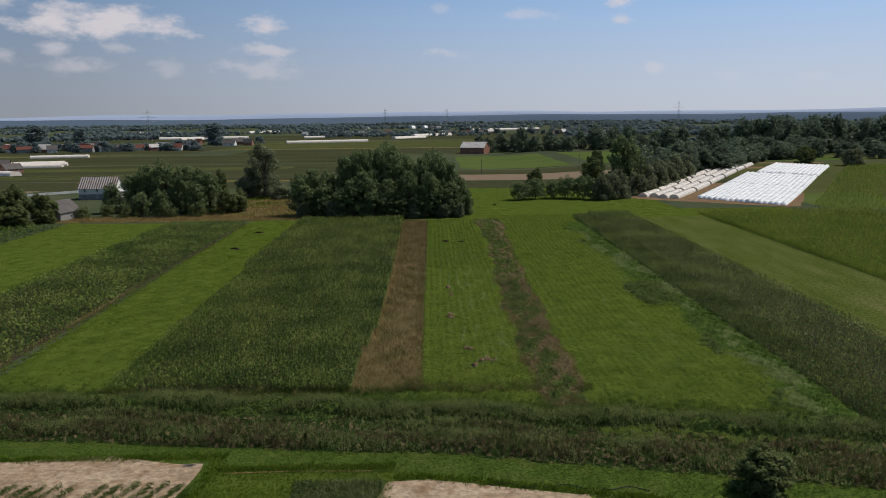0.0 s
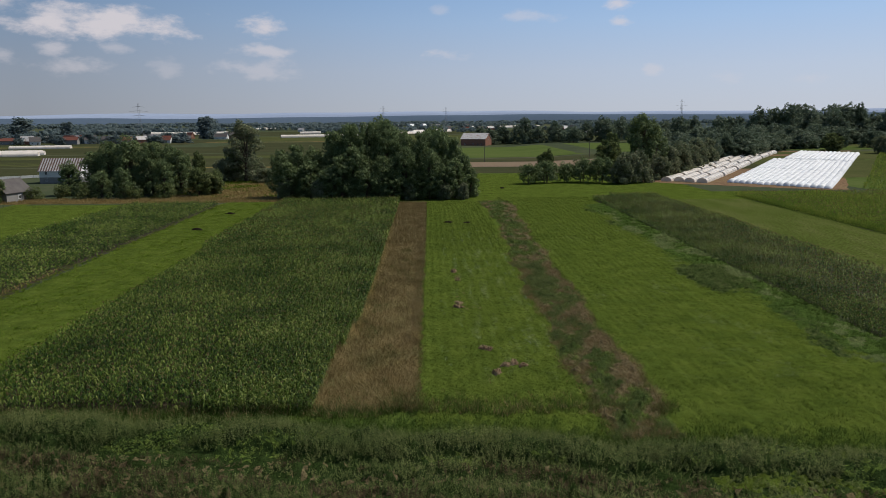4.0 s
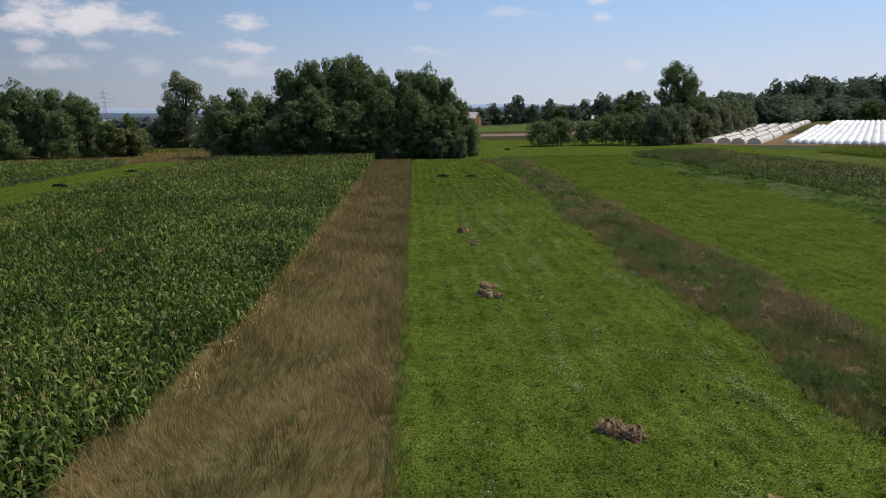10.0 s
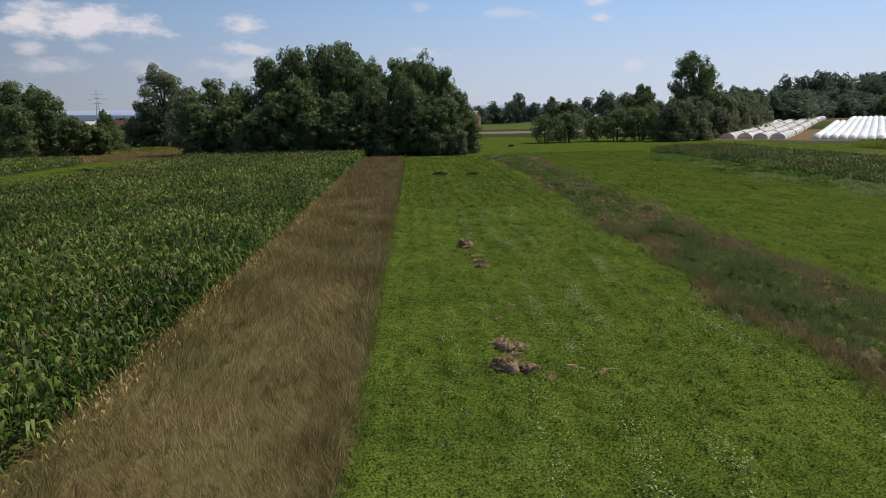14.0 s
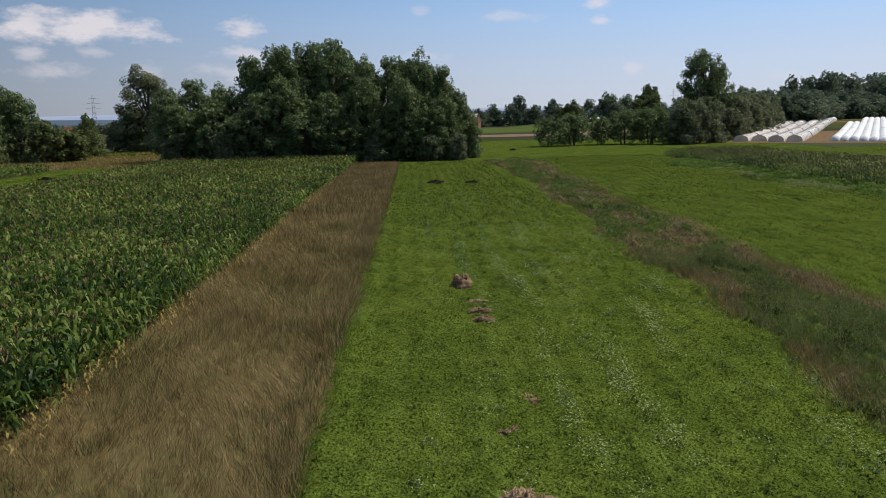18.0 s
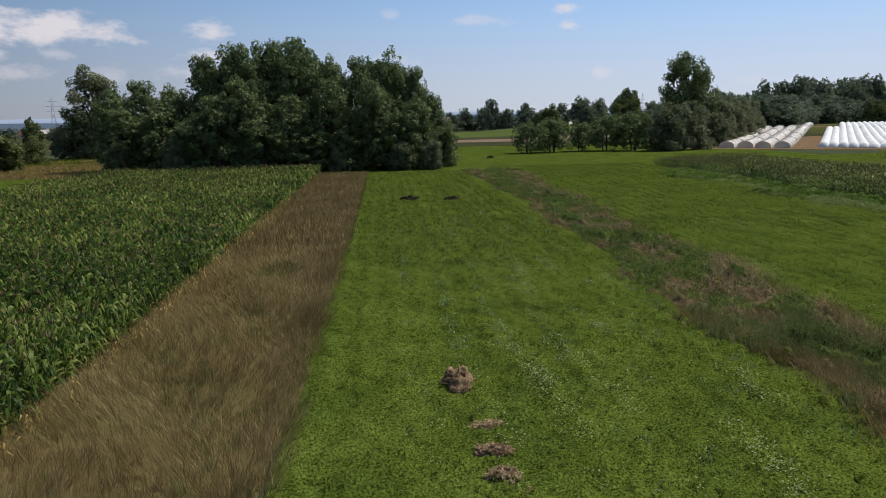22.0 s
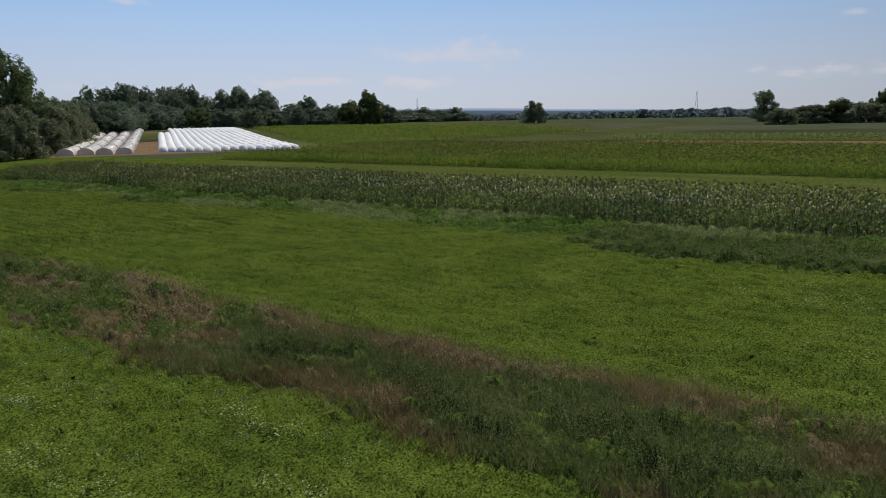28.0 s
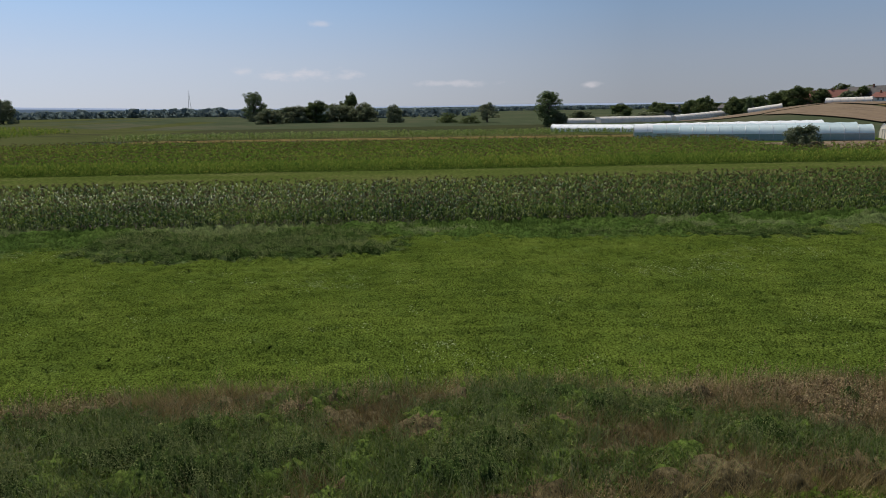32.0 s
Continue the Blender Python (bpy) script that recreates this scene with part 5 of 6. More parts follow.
tree_kind("bush", "leaf_mid", 3, tall=4, wide=2.4, base=0.05, lobes=18, lobe=0.9, leaves=1800, leaf=0.14, profile=DOME)
tree_kind("spruce", "leaf_dark", 1, tall=9, wide=2.2, base=0.06, lobes=40, lobe=0.75, leaves=2400, leaf=0.18, profile=CONE)
tree_kind("distant", "leaf_hazed", 4, tall=12, wide=5.0, base=0.02, lobes=14, lobe=2.4, leaves=420, leaf=0.95, profile=DOME)
tree_kind("distant_tall", "leaf_hazed", 2, tall=22, wide=5.0, base=0.04, lobes=18, lobe=2.3, leaves=520, leaf=0.95, profile=OVAL)
WORDS = {"grove": ("tree", "dense dark green broadleaf tree of the grove"), "poplar": ("poplar", "tall dark green poplar with an oval crown"), "willow": ("willow", "rounded grey-green willow with dense foliage"),
         "round": ("tree", "round green broadleaf tree with full crown"), "wood": ("tree", "grey-green tree of the dense river wood"), "orchard": ("tree", "many-stemmed dark green tree on grass"), "airy": ("tree", "tall airy grey-green tree with gaps in its crown"),
         "bush": ("bush", "dense green leafy bush"), "spruce": ("spruce", "dark conical spruce by the farmhouse"), "distant": ("tree", "distant hazy green tree"), "distant_tall": ("tree", "distant tall hazy green tree")}


def plant(key, x, y, tall, wide=None, label="", group="", k=None):
    kinds = KINDS[key]
    t, l, c, h0, w0 = kinds[(int(abs(x * 7 + y * 3)) if k is None else k) % len(kinds)]
    word, text = WORDS[key]
    e = empty(word, x, y, turn=(x * 37 + y * 91) % 360)
    s = tall / h0
    w = s if wide is None else wide / w0
    e.scale = (w, w, s)
    for nm, me in (("trunk", t), ("branchwork", l), ("crown", c)):
        if nm == "branchwork" and key in ("wood", "distant", "distant_tall"):
            continue
        ob = new(nm, me)
        ob.parent = e
        if nm == "branchwork":
            ob["kind"] = "stuff"
    return tagged(e, label or text, word, group)


# the grove at the end of the strips
for x, y, h, w in ((-48, 262, 15.5, 5), (-43, 264, 17.5, 5), (-38, 266, 16.5, 5), (-31, 264, 22, 5.5), (-26, 263, 24, 6), (-20, 265, 24.8, 6.5), (-14, 264, 24.8, 6.5), (-8.5, 264, 21.5, 5), (-2, 263, 21.5, 5), (3, 264, 21.5, 5.5), (7.5, 265, 19.5, 4.5),
                   (10.5, 261, 14.5, 4), (13, 260, 9.5, 3.5), (-27, 277, 23.5, 7), (-18, 281, 25, 7), (-9, 283, 21.5, 6), (0, 281, 22, 6), (5, 277, 21, 5.5), (-16, 298, 25, 7.5), (1, 299, 22.5, 6.5), (-31, 287, 20, 6.5),
                   (8, 256, 13, 4.5), (0, 255.5, 16.5, 5), (-8, 257, 17, 5), (-15, 256, 14, 5), (-23, 256, 17, 5.5), (-4, 254.5, 9.5, 4.5), (-12, 254.5, 8.5, 5), (-20, 254, 10.5, 5), (-27.5, 254.5, 14, 5), (4.5, 254.5, 10.5, 4.5), (-31, 254.5, 11, 5), (-38, 258, 13, 5), (-45, 258, 12, 5)):
    plant("grove", x, y, h, w, group="grove")
for x, y, h in ((10.5, 252, 5), (5, 251.5, 5.5), (-6, 251.5, 5), (-35, 253, 6), (-46, 256, 6), (13.5, 262, 5)):
    plant("willow", x, y, h, group="grove", label="low grey-green bush at the grove's foot")
# the row beside the field track and the river wood
for key, x, y, h, w in (("orchard", 38, 301, 8, 4.6), ("orchard", 45, 304, 9, 5), ("round", 47, 318, 11.5, 4), ("orchard", 53, 306, 8, 4.4), ("orchard", 59.5, 306, 10, 5.2), ("orchard", 66, 303, 10.5, 5.4), ("willow", 73, 299, 11, 5.4), ("willow", 80, 304, 12, 6),
                        ("poplar", 87.5, 323, 27, 7.2), ("poplar", 94, 326, 22, 5.2), ("willow", 92, 316, 10, 5.5), ("willow", 100, 326, 12, 6), ("willow", 109, 340, 13, 6.5), ("willow", 118, 352, 11, 6.5), ("willow", 127, 366, 13, 6.5), ("willow", 136, 380, 12, 7),
                        ("round", 79, 345, 14, 7), ("round", 84, 360, 17, 5.5)):
    plant(key, x, y, h, w, group="river wood")
w_rng = random.Random(12)
for i in range(30):
    s = i / 29
    plant("wood", 122 + 150 * s + w_rng.uniform(-5, 5), 372 + 158 * s + w_rng.uniform(-6, 6), w_rng.uniform(9, 16), w_rng.uniform(6, 9.5), group="river wood", label="grey-green willow of the river wood")
for i in range(26):
    s = i / 25
    plant("wood", 104 + 150 * s + w_rng.uniform(-9, 9), 388 + 150 * s + w_rng.uniform(-9, 9), w_rng.uniform(11, 17), w_rng.uniform(6, 10), group="river wood")
for i in range(14):
    plant("wood", 270 + 9 * i + w_rng.uniform(-4, 4), 530 - 5 * i + w_rng.uniform(-8, 8), w_rng.uniform(8, 15), w_rng.uniform(6, 9), group="river wood")
for i in range(16):
    plant("wood", 262 + 9 * i + w_rng.uniform(-5, 5), 600 - 2 * i + w_rng.uniform(-16, 16), w_rng.uniform(25, 31), w_rng.uniform(9, 13), group="river wood", label="tall dark tree of the river wood")
for i in range(60):
    plant("wood", 48 + 7.0 * i + w_rng.uniform(-6, 6), 700 - 0.9 * i + w_rng.uniform(-40, 40), w_rng.uniform(10, 24), w_rng.uniform(7, 11), group="river wood")
# the wood across the river, behind the yellow-green maize
for x, y, h, w in ((310, 622, 31, 12), (307, 598, 26, 10), (334, 620, 31, 12), (330, 595, 31, 11), (318, 575, 17, 11), (356, 601, 24, 10), (350, 572, 18, 9), (360, 558, 20, 9), (373, 556, 23, 10), (385, 560, 22, 9), (340, 548, 13, 10), (362, 535, 12, 9), (401, 551, 17, 9), (394, 527, 22, 9.5), (391, 514, 13, 10),
                   (427, 534, 16, 9), (417, 502, 18, 8), (435, 512, 15, 8), (448, 495, 14.5, 8), (465, 505, 12, 9), (300, 560, 14, 11), (280, 548, 16, 11), (642, 630, 14, 14), (616, 580, 16, 11), (598, 575, 10, 13), (640, 590, 13, 12), (698, 620, 15, 13), (730, 616, 18, 13), (715, 598, 12, 12)):
    plant("wood", x, y, h, w * 1.2, group="river wood")
    plant("wood", x + w_rng.uniform(-14, 14), y + w_rng.uniform(4, 20), h * w_rng.uniform(0.65, 0.9), w * 1.3, group="river wood")
# trees on the village side
plant("airy", -76, 327, 25, 9, label="tall airy grey-green tree by dry grass")
plant("willow", -84, 330, 10, 7)
plant("willow", -72, 330, 8, 5)
plant("willow", -66, 318, 6, 5)
for x, y, h, w in ((-88, 268, 11, 4), (-95, 276, 16, 6), (-103, 278, 17, 6.5), (-110, 280, 16, 6), (-117, 282, 13, 5.5), (-123, 276, 10, 4.5), (-100, 264, 9, 3.6), (-108, 266, 8, 3.6), (-90, 278, 15, 5.5), (-85, 275, 13.5, 5), (-81, 331, 12, 6)):
    plant("grove", x, y, h * 1.15, w * 1.05, group="farm clump", label="dark green tree of the farm clump")
for x, y, h in ((-112, 262, 5), (-120, 264, 5), (-96, 261, 4.5), (-86, 262, 4.5), (-80, 300, 6), (-128, 262, 4)):
    plant("bush", x, y, h, 3.4)
plant("round", -101, 345, 11.5, 3.2)
plant("round", -77.5, 270, 9, 4.2, label="round green tree beside the dry verge")
plant("round", -74, 274, 7.5, 4.4, label="low green tree beside the dry verge")
for x, y, h in ((-136, 250, 7), (-143, 246, 9), (-150, 248, 8), (-140, 240, 5), (-147, 238, 6), (-156, 244, 10), (-160, 236, 8)):
    plant("round", x, y, h * 1.45, 5, group="farm garden trees")
plant("spruce", -141, 256, 10)
plant("spruce", -133, 254, 7)
# lone trees and hedges to the east
for key, x, y, h, w in (("round", 320, 402, 19, 8), ("round", 309, 408, 13, 8), ("willow", 258, 432, 11, 7), ("round", 240, 452, 11, 7), ("willow", 374, 324, 12.5, 7.5), ("poplar", 300, 66, 15, 6.4), ("willow", 296, 62, 6, 4), ("poplar", 560, 236, 23, 9), ("willow", 552, 232, 8, 7),
                        ("round", 470, 180, 13, 11), ("willow", 462, 194, 11, 11), ("willow", 480, 165, 12, 12), ("round", 500, 160, 18, 7), ("willow", 470, 150, 10, 11), ("willow", 440, 205, 9, 9), ("willow", 430, 130, 10, 6), ("willow", 520, 150, 12, 9), ("bush", 400, 100, 5, 7), ("bush", 380, 90, 4, 6)):
    plant(key, x, y, h, w)
plant("willow", 119, 60.5, 4.7, 3.3, label="grey-green bush at the maize edge")
plant("round", 31.3, 61.5, 4.3, 2.9, label="round bright green willow bush by the ditch")


def far_woods():
    """Tree lines across the plain, too far off to tell one tree from the next."""
    r = np.random.default_rng(91)
    k = 22
    d = r.normal(0, 1, (k, 3))
    d /= np.linalg.norm(d, axis=1)[:, None]
    P = d * np.array((0.8, 0.8, 0.4)) * r.uniform(0.6, 1, (k, 1)) + np.array((0, 0, 0.4))
    T = np.cross(d, r.normal(0, 1, (k, 3)))
    T /= np.linalg.norm(T, axis=1)[:, None]
    B = np.cross(d, T)
    v = np.stack((P - T * 0.34, P + T * 0.16 - B * 0.3, P + T * 0.14 + B * 0.32), 1).reshape(-1, 3)
    f = np.arange(3 * k).reshape(-1, 3)
    xs, ys = [], []
    for i in range(210):
        a = radians(-42 + 166 * r.random())
        near = 1150 if a < radians(24) else (800 if a < radians(70) else (700 if a < radians(92) else 1500))
        dist = near * (3.6 ** r.random())
        if a < radians(-6) and i % 2:
            dist = 2600 + 1600 * r.random()
        m = int(r.integers(8, 42))
        tx = r.uniform(-0.35, 0.35)
        s = np.linspace(-1, 1, m) * m * r.uniform(2, 5)
        ox, oy = dist * math.sin(a), 100 + dist * math.cos(a)
        xs.append(ox + s * math.cos(a + tx) + r.normal(0, 7, m))
        ys.append(oy - s * math.sin(a + tx) + r.normal(0, 7, m))
    for x0, y0, x1, y1, m in ((1228, 558, 1273, 397, 55), (1240, 780, 1277, 706, 30), (1500, 700, 1800, 480, 60), (-1300, 900, -500, 1350, 90), (300, 1300, 900, 1050, 80)):
        s = np.linspace(0, 1, m)
        for q in range(5):
            xs.append(x0 + (x1 - x0) * s + 14 * q + r.normal(0, 6, m))
            ys.append(y0 + (y1 - y0) * s + 14 * q + r.normal(0, 6, m))
    for dist in (2150, 2600, 3100, 3600, 4050):
        m = int(dist * 0.32)
        a = np.radians(np.sort(r.uniform(-44, 124, m)))
        a = a[lumps(a * 40 + dist, a * 23, 1.0, 1.0) + 0.5 * lumps(a * 170, a * 60 + dist, 1.0, 1.0) > -0.35]
        d = dist * (1 + 0.05 * np.sin(a * 9 + dist)) + r.normal(0, 25, a.size)
        xs.append(d * np.sin(a))
        ys.append(100 + d * np.cos(a))
    x, y = np.concatenate(xs), np.concatenate(ys)
    keep = (np.hypot(x, y - 100) > 540) & (y < 4700) & (np.abs(x) < 4500)
    x, y = x[keep], y[keep]
    m = x.size
    far = np.hypot(x, y)
    V, F = scatter(v, f, np.stack((x, y, height(x, y)), -1), r.uniform(0, 6.28, m), r.uniform(4.0, 9.5, m) * (1 + far / 4500))
    # the leaf colour of these belts already carries the haze
    tagged(mesh_object("far_woods", fast_mesh("far_woods", V, F), M["leaf_hazed"]), "tree belts far across the plain", "woods", kind="stuff")


far_woods()


# ---------------------------------------------------------------- white crop covers and tunnels
UX, UY = 0.555, 0.832            # the way the covered rows run
VX, VY = 0.667, -0.745           # across the rows


def fleece_row(x, y, length, width, tall, seed):
    """One row of white fleece billowing over hoops."""
    r = np.random.default_rng(seed)
    n, k = int(length / 0.55), 7
    s = np.linspace(0, length, n)
    ph = r.uniform(0, 6)
    hump = 0.14 + 0.86 * np.abs(np.sin(s * math.pi / 3.4 + 0.14 * ph)) ** 0.7 + 0.08 * np.sin(s * 1.3 + 2 * ph) + r.normal(0, 0.05, n)
    hump[0] = hump[-1] = 0.1
    a = np.linspace(0, math.pi, k)
    across = -np.cos(a)[None] * width / 2 * (0.94 + 0.08 * hump[:, None])
    up = np.sin(a)[None] * tall * hump[:, None]
    X = s[:, None] * np.ones(k)
    up = up + (height(x + UX * s, y + UY * s) - ground_at(x, y))[:, None]
    verts = np.stack((X, across, up), -1).reshape(-1, 3)
    i = (np.arange(n - 1)[:, None] * k + np.arange(k - 1)[None]).reshape(-1, 1)
    me = shade_smooth(fast_mesh("crop_cover", verts, np.concatenate((i, i + 1, i + k + 1, i + k), 1)))
    ob = mesh_object("crop_cover", me, M["fleece"])
    ob.matrix_basis = pose(x, y, ground_at(x, y), 0, 0, math.degrees(math.atan2(UY, UX)))
    tagged(ob, "white fleece tunnel billowing over a crop row", "crop cover", "white crop covers")


sheet("bare_soil", (137, 88), (143, 160), 269, 300, M["trodden"], 0.05, 4, 0.8, "bare trodden soil before the crop covers", "soil")
sheet("bare_soil", (87, 205), (159, 262), 299.5, 470, M["trodden"], 0.054, 8, 1.0, "bare trodden soil under the crop covers", "soil")
for i in range(16):
    d = 2.3 * i
    for j, (s0, ln) in enumerate(((0, 61.6), (62, 52.0), (119, 67))):
        if j == 2 and i < 2:
            continue
        fleece_row(114.5 + VX * d + UX * (s0 + 0.6 * math.sin(i * 2.1)), 298.5 + VY * d + UY * (s0 + 0.6 * math.sin(i * 2.1)), ln, 2.7, 1.45, i * 5 + j)


def arch_tunnel(x, y, length, width, tall, turn, film, label, hoops, category="polytunnel", group="polytunnels", doors=False):
    """A hooped film tunnel: cover, hoops, end panels, side rails."""
    root = empty("polytunnel", x, y, turn=turn)
    k, n = 13, max(3, int(length / 1.5))
    s = np.linspace(0, length, n)
    a = np.linspace(0, math.pi, k)
    sag = 1 - 0.035 * np.abs(np.sin(s * math.pi / (length / hoops)))
    px = -np.cos(a) * width / 2
    pz = np.sin(a) ** 0.72 * tall
    V = np.stack((s[:, None] * np.ones(k), px[None] * np.ones((n, 1)), pz[None] * sag[:, None]), -1).reshape(-1, 3)
    i = (np.arange(n - 1)[:, None] * k + np.arange(k - 1)[None]).reshape(-1, 1)
    cover = mesh_object("film_cover", shade_smooth(fast_mesh("film_cover", V, np.concatenate((i, i + 1, i + k + 1, i + k), 1))), film, root)
    hoop_v, hoop_f = tube_arrays([(0, p * 1.012, q * 1.012 - 0.02) for p, q in zip(px, pz)], [0.05] * k, 5)
    hm = shade_smooth(fast_mesh("hoop", hoop_v, hoop_f))
    hm.materials.append(M["tube"])
    for j in range(hoops + 1):
        h = new("hoop", hm)
        h.parent = root
        h.location = (length * j / hoops, 0, 0)
    for e in (0.06, length - 0.06):
        bm = bmesh.new()
        vs = [bm.verts.new((e, p * 0.985, q * 0.985)) for p, q in zip(px, pz)]
        bm.faces.new(vs)
        part("end_panel", bm, film, root)
        if doors:
            bm = bmesh.new()
            o = -0.05 if e < 1 else 0.05
            for y0, y1, z0, z1 in ((-1.1, -1.0, 0, 2.1), (1.0, 1.1, 0, 2.1), (-1.1, 1.1, 2.1, 2.2)):
                box(bm, e + o - 0.05, e + o + 0.05, y0, y1, z0, z1)
            part("door_frame", bm, M["render_white"], root, "white door frame")
    if doors:
        for s in (-1, 1):
            bm = bmesh.new()
            y0 = s * width / 2
            box(bm, 0, length, y0 - 0.03 + 0.05 * s, y0 + 0.03 + 0.05 * s, 0.05, 1.45)
            part("side_curtain", bm, M["poly_grey"], root, "grey-green rolled side film")
            v, f = tube_arrays([(0, y0 + 0.13 * s, 1.5), (length, y0 + 0.13 * s, 1.5)], (0.06, 0.06), 6)
            mesh_object("rail", fast_mesh("rail", v, f), M["tube"], root)
            for j in range(hoops + 1):
                bm = bmesh.new()
                xx = length * j / hoops
                box(bm, xx - 0.06, xx + 0.06, y0 + 0.09 * s - 0.04, y0 + 0.09 * s + 0.04, 0, 1.5)
                part("post", bm, M["tube"], root)
    c, s = math.cos(radians(turn)), math.sin(radians(turn))
    slope = (ground_at(x + c * length, y + s * length) - ground_at(x, y)) / length
    root.matrix_basis = pose(x, y, ground_at(x, y), 0, 0, turn) @ pose(0, 0, 0, 0, -math.degrees(math.atan(slope)), 0)
    return tagged(root, label, category, group)


TURN_ROWS = math.degrees(math.atan2(UY, UX))
for c in range(4):
    gx, gy = 92.5 + 4.6 * c * VX, 306.5 + 4.6 * c * VY
    s = (0, 3, 2, 4)[c]
    for j in range(7):
        ln = (20, 27, 25, 30, 26, 30, 30)[(j + c) % 7]
        if c == 3 and j > 5:
            break
        arch_tunnel(gx + UX * s, gy + UY * s, ln, 3.9, 1.75, TURN_ROWS, M["poly"], "low milky film tunnel in a row beside trees", max(4, int(ln / 4)), group="low tunnels")
        s += ln + 3.2

# ---------------------------------------------------------------- houses
def house(x, y, turn, length, depth, eave, top, wall, roof, label, name="house", windows=3, chimney=True, storeys=1, seams=False):
    """A gabled house: walls, roof slopes with an overhang, windows with frames, a door and a chimney."""
    root = empty(name, x, y, turn=turn)
    hl, hd = length / 2, depth / 2
    bm = bmesh.new()
    prof = ((-hd, -0.5), (hd, -0.5), (hd, eave), (0, top - 0.15), (-hd, eave))
    a = [bm.verts.new((-hl, p, q)) for p, q in prof]
    b = [bm.verts.new((hl, p, q)) for p, q in prof]
    bm.faces.new(a[::-1])
    bm.faces.new(b)
    for i in range(5):
        j = (i + 1) % 5
        bm.faces.new((a[i], a[j], b[j], b[i]))
    bmesh.ops.recalc_face_normals(bm, faces=bm.faces)
    part("wall", bm, wall, root)
    slope = math.hypot(hd, top - eave)
    dz, dy = (top - eave) / slope, hd / slope
    over, thick = 0.5, 0.16
    for sgn in (-1, 1):
        bm = bmesh.new()
        ya, za = sgn * (hd + over * dy), eave - over * dz
        pts = [(ya, za), (0, top), (0, top + thick), (ya, za + thick)]
        A = [bm.verts.new((-hl - over, p, q)) for p, q in pts]
        B = [bm.verts.new((hl + over, p, q)) for p, q in pts]
        bm.faces.new(A)
        bm.faces.new(B[::-1])
        for i in range(4):
            j = (i + 1) % 4
            bm.faces.new((A[i], B[i], B[j], A[j]))
        bmesh.ops.recalc_face_normals(bm, faces=bm.faces)
        rf = part("roof_slope", bm, roof, root)
        if seams:
            for i in range(int(length / 1.0) + 1):
                bm = bmesh.new()
                xx = -hl - 0.3 + i * (length + 0.6) / int(length / 1.0)
                A = [bm.verts.new((xx - 0.24, p, q)) for p, q in ((ya, za + thick), (0, top + thick), (0, top + thick + 0.07), (ya, za + thick + 0.07))]
                B = [bm.verts.new((xx + 0.24, v.co.y, v.co.z)) for v in A]
                bm.faces.new(A)
                bm.faces.new(B[::-1])
                for q in range(4):
                    bm.faces.new((A[q], B[q], B[(q + 1) % 4], A[(q + 1) % 4]))
                part("roof_strip", bm, M["roof_rust"], rf, "rusted brown roof strip")
    for st in range(storeys):
        z0 = 0.9 + 2.7 * st
        if z0 + 1.4 > eave + 0.3:
            break
        for i in range(windows):
            xx = -hl + length * (i + 0.5) / windows
            for sgn in (-1, 1):
                window(root, xx, sgn * hd, z0, sgn, False)
    for sgn in (-1, 1):
        window(root, sgn * hl, 0, max(1.0, eave - 0.6), sgn, True)
    bm = bmesh.new()
    box(bm, hl * 0.35, hl * 0.35 + 1.0, -hd - 0.06, -hd + 0.02, 0, 2.05)
    part("door", bm, M["wood"], root)
    if chimney:
        bm = bmesh.new()
        box(bm, hl * 0.3, hl * 0.3 + 0.6, 0.3, 0.9, top - 1.0, top + 0.9)
        ch = part("chimney", bm, M["brick"], root)
    return tagged(root, label, name)


def window(root, x, y, z, sgn, gable):
    w, h = 1.1, 1.3
    bm = bmesh.new()
    bars = ((-w / 2, -w / 2 + 0.1, 0, h), (w / 2 - 0.1, w / 2, 0, h), (-w / 2, w / 2, 0, 0.1), (-w / 2, w / 2, h - 0.1, h), (-0.04, 0.04, 0, h))
    o0, o1 = (0.0, 0.07) if sgn > 0 else (-0.07, 0.0)
    for a, b, c, d in bars:
        if gable:
            box(bm, x + o0, x + o1, y + a, y + b, z + c, z + d)
        else:
            box(bm, x + a, x + b, y + o0, y + o1, z + c, z + d)
    wf = part("window", bm, M["render_white"], root)
    bm = bmesh.new()
    o0, o1 = (0.0, 0.03) if sgn > 0 else (-0.03, 0.0)
    if gable:
        box(bm, x + o0, x + o1, y - w / 2 + 0.1, y + w / 2 - 0.1, z + 0.1, z + h - 0.1)
    else:
        box(bm, x - w / 2 + 0.1, x + w / 2 - 0.1, y + o0, y + o1, z + 0.1, z + h - 0.1)
    part("pane", bm, M["glass"], wf)


farm = house(-151, 329, 0, 16.5, 9, 5.2, 9.9, M["render_white"], M["roof_pale"], "pale farmhouse with a weathered ribbed metal roof", windows=3, storeys=2, chimney=False, seams=True)
bm = bmesh.new()
box(bm, -8.27, 8.27, -4.53, 4.53, -0.4, 2.5)
part("plinth_storey", bm, M["render_grey"], farm, "bare grey lower storey")
house(-134.5, 259, 78, 10.5, 8.5, 3.2, 7.0, M["render_grey"], M["roof_dark"], "small grey barn with a dark roof", name="barn", windows=1, chimney=False)


